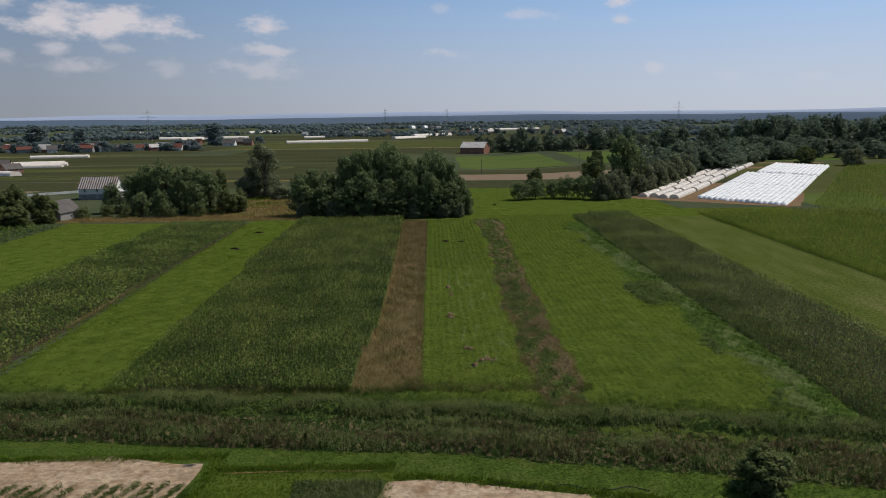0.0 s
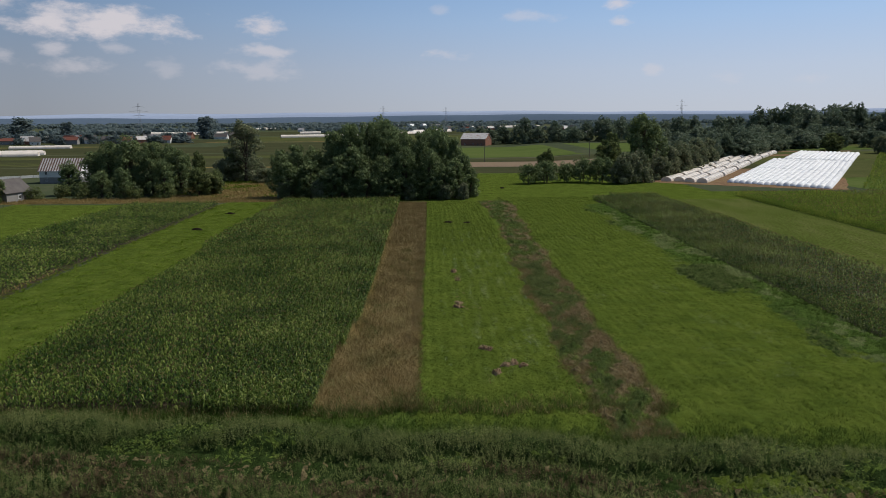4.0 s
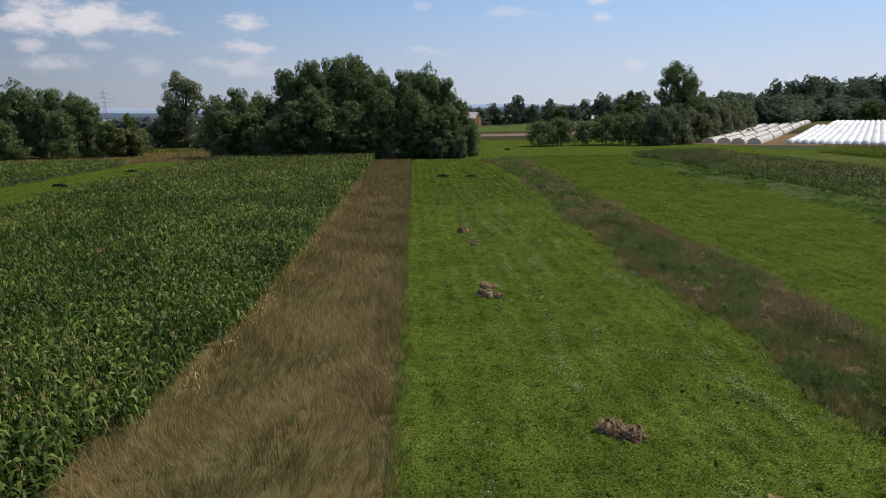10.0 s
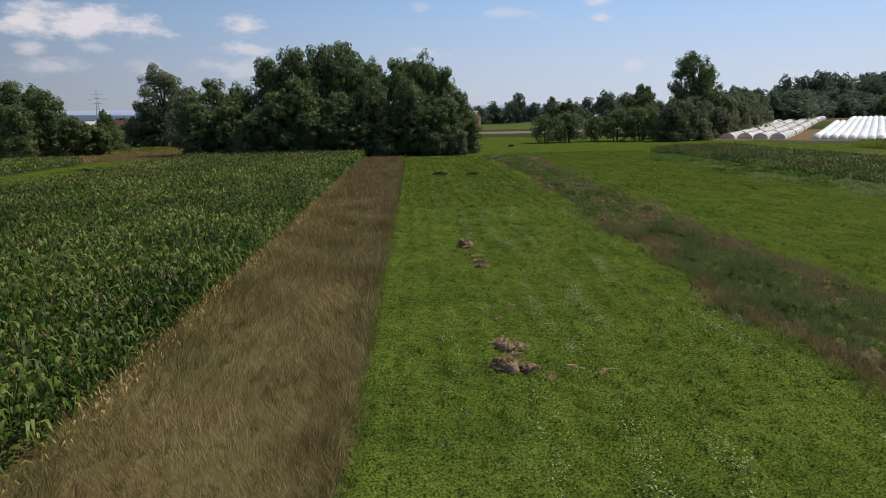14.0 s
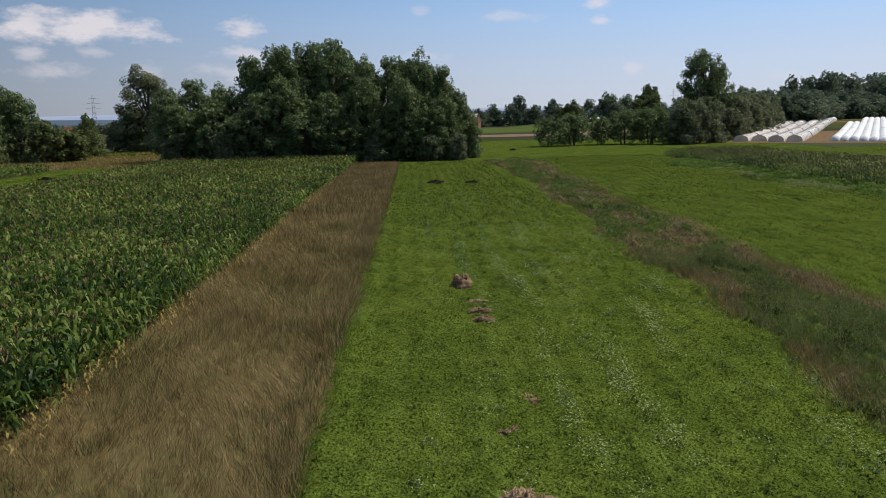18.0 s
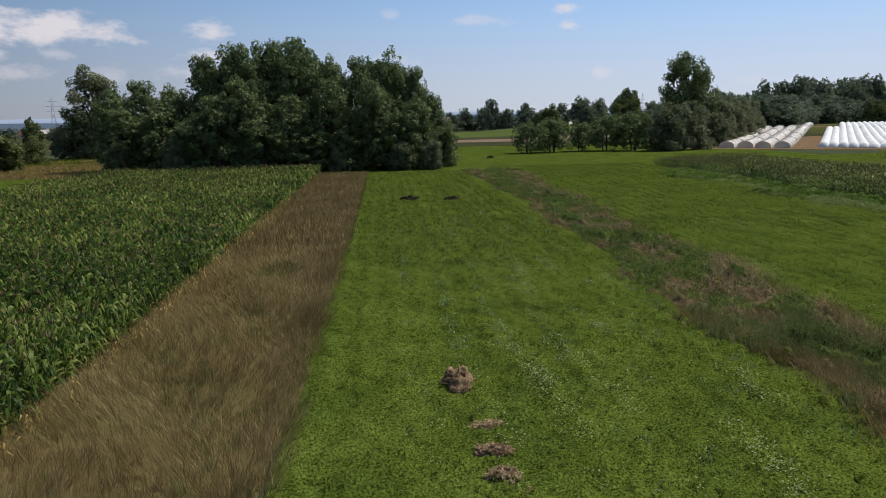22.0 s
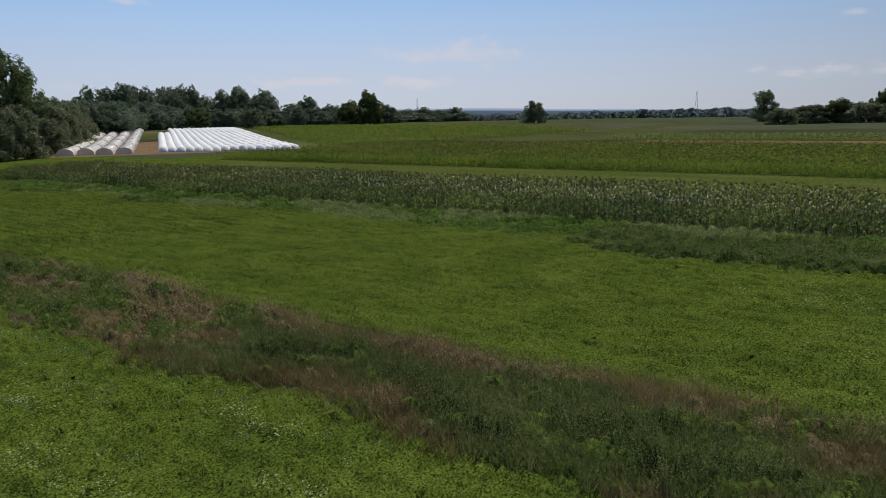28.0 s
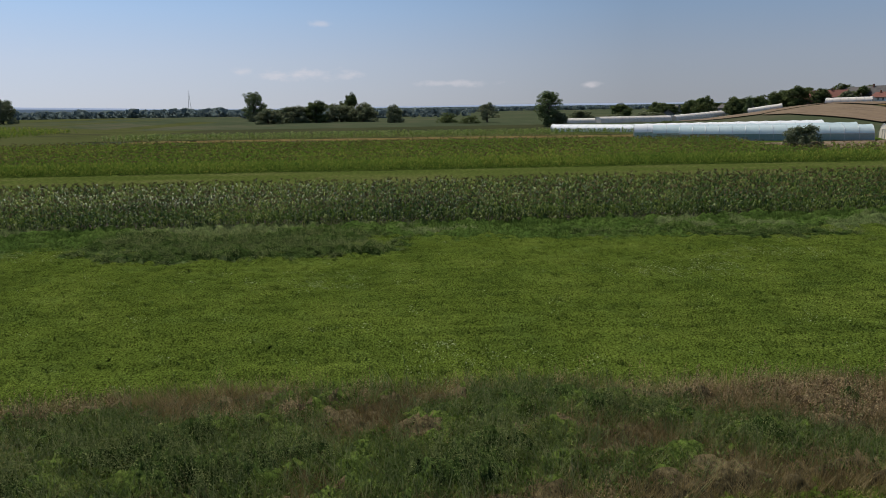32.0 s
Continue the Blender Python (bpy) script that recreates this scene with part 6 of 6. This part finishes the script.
def board_fence(x0, y0, x1, y1, n):
    root = empty("fence", x0, y0)
    z = ground_at(x0, y0)
    for i in range(n):
        u = i / (n - 1)
        bm = bmesh.new()
        px, py = (x1 - x0) * u, (y1 - y0) * u
        box(bm, px - 0.06, px + 0.06, py - 0.06, py + 0.06, 0, 1.5)
        part("post", bm, M["wood"], root)
    bm = bmesh.new()
    dx, dy = x1 - x0, y1 - y0
    ln = math.hypot(dx, dy)
    ox, oy = -dy / ln * 0.04, dx / ln * 0.04
    for z0, z1 in ((0.2, 1.4),):
        v = [bm.verts.new(p) for p in ((-ox, -oy, z0), (dx - ox, dy - oy, z0), (dx + ox, dy + oy, z0), (ox, oy, z0), (-ox, -oy, z1), (dx - ox, dy - oy, z1), (dx + ox, dy + oy, z1), (ox, oy, z1))]
        for f in ((3, 2, 1, 0), (4, 5, 6, 7), (0, 1, 5, 4), (1, 2, 6, 5), (2, 3, 7, 6), (3, 0, 4, 7)):
            bm.faces.new([v[i] for i in f])
    part("panel", bm, M["render_white"], root)
    return tagged(root, "pale board fence by the farmyard", "fence")


board_fence(-196, 335, -165, 362, 9)
board_fence(-165, 362, -142, 364, 7)


# ---------------------------------------------------------------- greenhouses and houses to the south-east
def long_tunnel(xa, ya, xb, yb, width, tall, film, label, hoops=None, doors=False, group="greenhouses", category="greenhouse"):
    ln = math.hypot(xb - xa, yb - ya)
    return arch_tunnel(xa, ya, ln, width, tall, math.degrees(math.atan2(yb - ya, xb - xa)), film, label, hoops or max(4, int(ln / 5)), category, group, doors)


long_tunnel(168, 62, 153, 25, 7.5, 3.4, M["poly_blue"], "long bluish film greenhouse with white doors", 14, True)
long_tunnel(175, 66, 160, 24, 7.5, 3.5, M["poly_blue"], "long bluish film greenhouse behind its twin", 14, True)
long_tunnel(183, 68, 170, 26, 7.5, 3.6, M["fleece"], "long white film greenhouse", 14, True)
long_tunnel(153, 22, 140, -12, 7.5, 3.3, M["poly"], "pale film greenhouse with an open door frame", 10, True)
long_tunnel(237, 77, 217, 48, 5, 2.1, M["fleece"], "long low white film tunnel", 12)
long_tunnel(243, 76, 223, 46, 5, 2.3, M["fleece"], "long low white film tunnel", 10)
long_tunnel(352, 54, 344, 32, 6, 2.4, M["poly"], "distant low pale tunnel", 6)
long_tunnel(340, 33, 352, -6, 6, 3.0, M["poly"], "distant pale film greenhouse", 10)
long_tunnel(352, -8, 372, -42, 6, 3.0, M["poly"], "distant pale film greenhouse on the slope", 10)
long_tunnel(330, -36, 322, -48, 5, 2.4, M["poly"], "pale film tunnel on the hillside", 6)
long_tunnel(292, -50, 280, -62, 5, 2.4, M["poly"], "pale film tunnel on the hillside", 6)
for x, y, turn, ln, dp, ev, tp, wall, roof, lab in (
        (330, -78, 30, 10, 8, 2.8, 6.0, "brick", "roof_red", "brown hillside house with a red tiled roof"), (318, -90, 20, 11, 8, 3.4, 7.4, "render_grey", "roof_dark", "grey hillside house with a dark roof"),
        (305, -84, 10, 8, 6, 2.4, 4.4, "render_white", "roof_red", "low white annexe with a red roof"), (296, -98, 35, 10, 8, 3.4, 7.0, "render_white", "roof_red", "white house with a red roof"),
        (402, -22, 15, 11, 8, 2.8, 5.6, "render_grey", "roof_dark", "grey house among trees on the ridge"), (392, -62, 40, 13, 8, 2.8, 5.4, "render_grey", "roof_dark", "long grey house on the ridge"),
        (372, -80, 10, 10, 8, 3.0, 6.0, "render_white", "roof_red", "pale house on the ridge"), (362, -85, 35, 11, 9, 3.0, 7.0, "brick", "roof_red", "brown gabled house with a red roof"), (337, -88, 15, 13, 9, 3.2, 7.2, "brick", "roof_dark", "brown house with a broad dark roof"), (653, -126, 10, 20, 12, 4, 8, "render_grey", "roof_dark", "grey house among distant trees"), (506, -113, 20, 20, 10, 3, 6, "render_grey", "roof_dark", "long grey house among trees")):
    house(x, y, turn, ln, dp, ev, tp, M[wall], M[roof], lab, windows=3)
for key, x, y, h, w in (("round", 338, -64, 9, 6), ("round", 330, -70, 7, 5), ("round", 320, -84, 7, 4), ("round", 344, -56, 8, 5), ("round", 300, -92, 9, 5), ("willow", 316, -74, 5, 5), ("round", 286, -88, 7, 4), ("round", 310, -100, 9, 6), ("round", 340, -88, 9, 6), ("round", 402, -22, 9, 6), ("round", 396, -36, 10, 6),
                        ("round", 380, -36, 11, 6), ("round", 376, -52, 9, 7), ("round", 364, -46, 8, 5), ("round", 410, 0, 9, 7), ("willow", 360, 0, 5, 8), ("willow", 372, 14, 4, 7), ("willow", 420, 20, 6, 8), ("airy", 402, 78, 11, 7), ("round", 430, -30, 10, 8), ("round", 356, -66, 8, 6), ("spruce", 350, -46, 8, 3), ("bush", 240, 36, 3, 5), ("round", 378, -78, 9, 7), ("round", 372, -88, 9, 7), ("round", 356, -95, 8, 7), ("round", 365, -76, 5, 6), ("round", 333, -96, 8, 6), ("round", 553, -106, 12, 8), ("round", 565, -128, 8, 9), ("round", 648, -137, 9, 10), ("round", 640, -118, 9, 9), ("round", 502, -122, 9, 7), ("round", 445, -101, 9, 6), ("willow", 520, -100, 6, 9), ("round", 455, -90, 7, 7)):
    plant(key, x, y, h, w)

# ---------------------------------------------------------------- villages across the plain
v_rng = random.Random(5)
WALLS, ROOFS = ("render_white", "render_white", "render_grey", "brick"), ("roof_red", "roof_dark", "roof_dark", "roof_pale", "roof_red")


VILLAGE_TREES = []


def hamlet(cx, cy, count, sx, sy, tree_count):
    for i in range(count):
        x, y = cx + v_rng.uniform(-sx, sx), cy + v_rng.uniform(-sy, sy)
        wall, roof = v_rng.choice(WALLS), v_rng.choice(ROOFS)
        word = {"roof_red": "red tiled", "roof_dark": "dark", "roof_pale": "pale metal"}[roof]
        house(x, y, v_rng.uniform(-40, 40), v_rng.uniform(10, 17), v_rng.uniform(7, 10), v_rng.uniform(3, 5), v_rng.uniform(6.5, 9.5), M[wall], M[roof], "distant village house with a " + word + " roof", windows=2, chimney=i % 3 == 0)
    for i in range(tree_count):
        VILLAGE_TREES.append((cx + v_rng.uniform(-sx, sx), cy + v_rng.uniform(-sy, sy), v_rng.uniform(6, 12), v_rng.uniform(4, 8)))


hamlet(-455, 850, 17, 75, 40, 40)
hamlet(-335, 860, 13, 70, 30, 36)
hamlet(-300, 1010, 5, 60, 30, 8)
hamlet(-100, 1500, 8, 160, 60, 16)
hamlet(170, 1500, 8, 160, 60, 16)
hamlet(330, 1350, 6, 110, 60, 14)
hamlet(-60, 2300, 6, 300, 80, 12)


def village_trees():
    """The garden trees of the far villages, which merge into one another."""
    spot = np.array(VILLAGE_TREES)
    pieces = []
    for k, (t, l, c, h0, w0) in enumerate(KINDS["distant"]):
        v = np.empty(3 * len(c.vertices), np.float32)
        c.vertices.foreach_get("co", v)
        v = v.reshape(-1, 3) / np.array((w0, w0, h0))
        f = np.arange(len(v)).reshape(-1, 3)
        q = spot[k::len(KINDS["distant"])]
        pieces.append(scatter(v, f, np.stack((q[:, 0], q[:, 1], height(q[:, 0], q[:, 1])), -1), q[:, 0] * 3.1, q[:, 3], q[:, 2] / q[:, 3]))
    V, F = join_arrays(pieces)
    tagged(mesh_object("village_trees", fast_mesh("village_trees", V, F), M["leaf_hazed"]), "hazy green garden trees of distant villages", "trees", kind="stuff")


village_trees()
for x, y, h, w in ((-545, 1010, 30, 15), (-480, 1000, 24, 10), (-300, 1010, 30, 12), (-352, 1194, 30, 16)):
    plant("distant_tall", x, y, h, w)
house(-310, 520, 20, 14, 9, 4, 8, M["render_grey"], M["roof_dark"], "dark roofed farmhouse near pale tunnels", windows=3)
house(-290, 500, 60, 12, 8, 3, 6.4, M["brick"], M["roof_dark"], "small brick barn near pale tunnels", name="barn", windows=2)
house(44, 690, -25, 24, 16, 6, 11, M["brick"], M["roof_pale"], "large brick barn with a pale metal roof", name="barn", windows=3)
for xa, ya, xb, yb, w, h in ((-205, 1035, -92, 1075, 9, 4), (-60, 1200, -10, 1260, 12, 4), (-30, 1330, 40, 1400, 14, 5), (108, 1815, 285, 1875, 16, 6), (-460, 1840, -410, 1960, 14, 5), (-480, 1290, -330, 1320, 14, 5), (-430, 1250, -380, 1290, 12, 4),
                             (-340, 545, -285, 560, 8, 3), (-345, 560, -290, 578, 8, 3), (-350, 578, -300, 594, 8, 3), (-320, 500, -270, 470, 8, 3), (-380, 690, -330, 700, 8, 3), (262, 1185, 312, 1260, 20, 6), (-650, 1900, -780, 1880, 14, 5), (-225, 1300, -190, 1310, 10, 4)):
    long_tunnel(xa, ya, xb, yb, w, h, M["poly"], "distant long white film tunnel", 5, group="distant tunnels", category="polytunnel")
for i in range(3):
    long_tunnel(-100 + 40 * i, 2300, -90 + 40 * i, 2340, 14, 9, M["fleece"], "distant white greenhouse gable", 4, group="distant greenhouses")


def pylon(x, y, tall):
    """A lattice power pylon: four legs, cross braces and three pairs of arms."""
    root = empty("power_pylon", x, y, turn=20)
    b, t = tall * 0.085, tall * 0.012
    for sx in (-1, 1):
        for sy in (-1, 1):
            v, f = tube_arrays([(sx * b, sy * b, 0), (sx * b * 0.35, sy * b * 0.35, tall * 0.55), (sx * t, sy * t, tall)], (0.24, 0.2, 0.14), 4)
            mesh_object("leg", fast_mesh("leg", v, f), M["steel"], root)
    for i in range(6):
        z0, z1 = tall * 0.09 * i, tall * 0.09 * (i + 1)
        for s in (-1, 1):
            w0, w1 = b * (1 - 0.115 * i), b * (1 - 0.115 * (i + 1))
            v, f = tube_arrays([(-s * w0, -w0, z0), (s * w1, -w1, z1)], (0.12, 0.12), 4)
            mesh_object("brace", fast_mesh("brace", v, f), M["steel"], root)
    for z, w in ((0.62, 0.2), (0.75, 0.26), (0.88, 0.17)):
        v, f = tube_arrays([(-tall * w, 0, tall * z), (0, 0, tall * (z + 0.03)), (tall * w, 0, tall * z)], (0.12, 0.3, 0.12), 4)
        mesh_object("crossarm", fast_mesh("crossarm", v, f), M["steel"], root)
    return tagged(root, "grey steel lattice power pylon", "power pylon", "power line")


for x, y, h in ((-457, 1184, 52), (-130, 2150, 62), (60, 2400, 62), (660, 1900, 70), (1500, 1250, 55), (1700, 600, 55)):
    pylon(x, y, h)


def wire_pole(x, y, tall):
    root = empty("utility_pole", x, y)
    v, f = tube_arrays([(0, 0, -0.3), (0, 0, tall)], (0.16, 0.11), 8)
    mesh_object("pole", fast_mesh("pole", v, f), M["wood"], root)
    bm = bmesh.new()
    box(bm, -0.9, 0.9, -0.06, 0.06, tall - 0.5, tall - 0.38)
    part("crossarm", bm, M["wood"], root)
    for o in (-0.8, 0.0, 0.8):
        bm = bmesh.new()
        box(bm, o - 0.05, o + 0.05, -0.05, 0.05, tall - 0.38, tall - 0.2)
        part("insulator", bm, M["render_white"], root)
    return tagged(root, "weathered wooden utility pole beside the field", "utility pole", "utility poles")


for x, y, h in ((32, 440, 9), (95, 452, 9), (-120, 360, 8), (-150, 372, 8)):
    wire_pole(x, y, h)


# ---------------------------------------------------------------- the sandy plot by the ditch
sheet("sandy_plot", (-70, -70), (-22.8, -24), 30, 70.4, M["sand"], 0.06, 1.2, 1.6, "pale bare sandy soil with wheel marks", "soil")
sheet("sandy_plot", -5, (26, 15), 30, 61.5, M["sand"], 0.06, 1.2, 0.8, "pale bare sandy soil", "soil")
sheet("sandy_plot", (-5, -4.4), (15, -0.5), 61.2, 65.0, M["sand"], 0.064, 0.8, 0.6, "pale bare sandy soil at the ditch verge", "soil")
sheet("field_track", -21, -6, 66.95, 67.2, M["dry"], 0.075, 1.0, 0.25, "narrow sandy wheel track in grass", "track")
sheet("green_plot", -22.4, -3.9, 30, 66.8, M["meadow"], 0.06, 1.5, 0.5, "green plot beside bare sand", "grass")


def crop_rows():
    xs, ys = [], []
    for i in range(20):
        n = 200
        s = rng.uniform(0, 13, n)
        y = 65.2 - s - 0.7 * abs(math.sin(i * 1.9))
        xs.append(-48.5 + 1.5 * i - 0.41 * s + rng.normal(0, 0.07, n))
        ys.append(y)
    x, y = np.concatenate(xs), np.concatenate(ys)
    k = (x > -60) & (x < -23.4) & (np.abs(x + 33.4 + 0.41 * (66 - y)) > 0.6)
    strew("crop_rows", cushion_template(12, 31), x[k], y[k], rng.uniform(1.3, 1.9, k.sum()), rng.uniform(0.9, 1.3, k.sum()), M["rank_blade"], "low dark green crop rows on sand", "crop rows")
    x, y = spots(900, -13.5, -5, 58, 64.6)
    strew("leafy_crop", cushion_template(30, 32), x, y, rng.uniform(1.2, 1.8, x.size), rng.uniform(1.0, 1.5, x.size), M["leaf_mid"], "bushy leafy green crop patch", "crop")
    x, y = spots(7000, -22, -4, 55, 68)
    strew("verge_grass", tuft_template(5, 33, 0.25, 0.05, 0.4), x, y, np.full(x.size, 0.6), rng.uniform(0.2, 0.45, x.size), M["grass_blade"], "green grass beside bare sand", "grass")


crop_rows()


def pipe(points, label):
    v, f = tube_arrays(points, [0.045] * len(points), 7)
    tagged(mesh_object("irrigation_pipe", shade_smooth(fast_mesh("irrigation_pipe", v, f)), M["dark_plastic"]), label, "pipe", "irrigation pipes")


for a, b, y0 in ((5.5, 10, 63.6), (10.5, 15, 63.2), (16, 20.5, 62.6)):
    pipe([(a + (b - a) * i / 8, y0 + 0.35 * math.sin(i * 0.9 + a) - 0.06 * i, ground_at(a, y0) + 0.12) for i in range(9)], "black irrigation pipe lying on the verge")


# ---------------------------------------------------------------- hay on the meadow
def hay_heap(x, y, rx, ry, tall, seed, material, label, straws=160, turn=0.0, category="hay heap"):
    """A lumpy slumped heap of hay with loose stalks on it."""
    r = np.random.default_rng(seed)
    root = empty("hay_heap", x, y, turn=turn)
    n, k = 16, 28
    vs = []
    ph = r.uniform(0, 6, 6)
    for i in range(n):
        for j in range(k):
            a = 2 * math.pi * j / k
            u = i / (n - 1)
            edge = 1 + 0.16 * math.sin(3 * a + ph[0]) + 0.1 * math.sin(5 * a + ph[1])
            q = u * edge
            z = tall * (1 - u ** 4.5) * (0.74 + 0.2 * math.sin(3 * a + ph[2] + 4 * u) + 0.2 * math.sin(8 * u + 2 * a + ph[3])) + r.normal(0, 0.05)
            vs.append((rx * q * math.cos(a), ry * q * math.sin(a), z - 0.03))
    i = np.array([(p * k + q, p * k + (q + 1) % k, (p + 1) * k + (q + 1) % k, (p + 1) * k + q) for p in range(n - 1) for q in range(k)])
    mesh_object("hay_body", fast_mesh("hay_body", np.array(vs), i), material, root)
    m = straws
    a, d = r.uniform(0, 6.283, m), np.sqrt(r.random(m)) * 1.15
    px, py = rx * d * np.cos(a), ry * d * np.sin(a)
    pz = tall * np.clip(1 - d ** 4.5, 0, 1) * 0.8
    el, az = r.uniform(-0.15, 0.12, m), r.uniform(0, 6.283, m)
    D = np.stack((np.cos(az) * np.cos(el), np.sin(az) * np.cos(el), np.sin(el)), -1) * r.uniform(0.08, 0.2, (m, 1))
    S = np.stack((-np.sin(az), np.cos(az), np.zeros(m)), -1) * 0.011
    C = np.stack((px, py, pz + 0.03), -1)
    V = np.stack((C - D - S, C - D + S, C + D + S * 0.5, C + D - S * 0.5), 1).reshape(-1, 3)
    st = mesh_object("loose_straw", fast_mesh("loose_straw", V, np.arange(4 * m).reshape(-1, 4)), material, root)
    st["kind"] = "stuff"
    return tagged(root, label, category, "hay heaps")


for i, (x, y, rx, ry, h, mk, turn, lab) in enumerate((
        (6.1, 97.2, 0.5, 0.42, 0.62, "hay", 20, "upright weathered hay bale"), (7.3, 99.6, 0.7, 0.45, 0.42, "hay", 10, "slumped weathered hay bale"), (8.1, 100.0, 0.55, 0.45, 0.6, "hay", 60, "dark slumped hay bale"), (9.0, 99.4, 0.55, 0.4, 0.42, "hay", 30, "flattened weathered hay heap"),
        (5.4, 105.3, 0.55, 0.4, 0.45, "hay", 0, "dark broken hay bale on the meadow"), (6.0, 104.8, 0.5, 0.4, 0.42, "hay", 40, "slumped straw-coloured hay bale"),
        (3.2, 122.8, 0.68, 0.45, 0.50, "hay", 8, "broad shaggy hay heap"), (3.9, 122.6, 0.42, 0.34, 0.36, "hay", -20, "low shaggy hay heap"), (3.3, 125.1, 0.45, 0.40, 0.42, "hay", 30, "dark shaggy hay heap"), (3.8, 124.9, 0.50, 0.36, 0.32, "hay", -10, "slumped tan hay heap"),
        (3.7, 124.4, 0.30, 0.16, 0.10, "hay", 15, "thin scatter of hay"), (4.4, 130.8, 0.42, 0.30, 0.14, "hay", 50, "thin scatter of hay"), (3.6, 128.7, 0.34, 0.20, 0.14, "hay", 20, "thin scatter of hay"), (6.4, 122.4, 0.50, 0.26, 0.14, "hay", 35, "thin scatter of hay"),
        (5.4, 122.8, 0.20, 0.42, 0.10, "hay", 10, "thin scatter of hay"), (4.4, 122.1, 0.22, 0.35, 0.10, "hay", 0, "thin scatter of hay"), (3.55, 145.3, 0.66, 0.56, 0.64, "hay", 70, "tall shaggy brown hay heap"), (3.6, 144.75, 0.40, 0.30, 0.30, "hay", 30, "low hay heap on grass"),
        (4.0, 142.0, 0.50, 0.28, 0.20, "hay", 10, "low spread hay heap"), (4.0, 140.4, 0.60, 0.32, 0.26, "hay", -25, "low spread hay heap"), (4.0, 139.1, 0.46, 0.30, 0.26, "hay", 0, "low spread hay heap"), (4.7, 138.5, 0.35, 0.12, 0.06, "hay", 40, "thin scatter of hay"),
        (4.3, 202.5, 1.3, 0.7, 0.5, "hay_dark", 0, "black rotted hay heap"), (8.7, 201.6, 1.1, 0.6, 0.4, "hay_dark", 15, "black rotted hay heap"), (-54, 194, 1.3, 0.7, 0.5, "hay_dark", 0, "black rotted hay heap"), (-54, 222, 1.4, 0.7, 0.5, "hay_dark", 10, "black rotted hay heap"), (26, 285, 0.8, 0.6, 0.5, "hay_dark", 0, "black rotted hay heap"))):
    hay_heap(x, y, rx, ry, h, i + 3, M[mk], lab + " on the mown meadow", 160 if rx > 1 else (240 if h > 0.15 else 150), turn)


def edge_grass():
    """Grass creeping over the edges of the sand."""
    n = 2600
    x = rng.uniform(-70, 22, n)
    y = np.where(x < -22, 70.4, np.where(x < -4, 67.5, 65.2 - 0.235 * np.maximum(0, x + 1))) + rng.normal(0.35, 0.4, n)
    strew("verge_grass", tuft_template(6, 41, 0.35, 0.05, 0.5), x, y, np.full(n, 0.8), rng.uniform(0.3, 0.6, n), M["grass_blade"], "grass creeping over bare sand", "grass")
    x, y = rng.normal(-22.8, 0.5, 500), rng.uniform(55, 70, 500)
    strew("verge_grass", tuft_template(6, 42, 0.3, 0.05, 0.5), x, y, np.full(500, 0.7), rng.uniform(0.25, 0.5, 500), M["grass_blade"], "grass creeping over bare sand", "grass")


edge_grass()
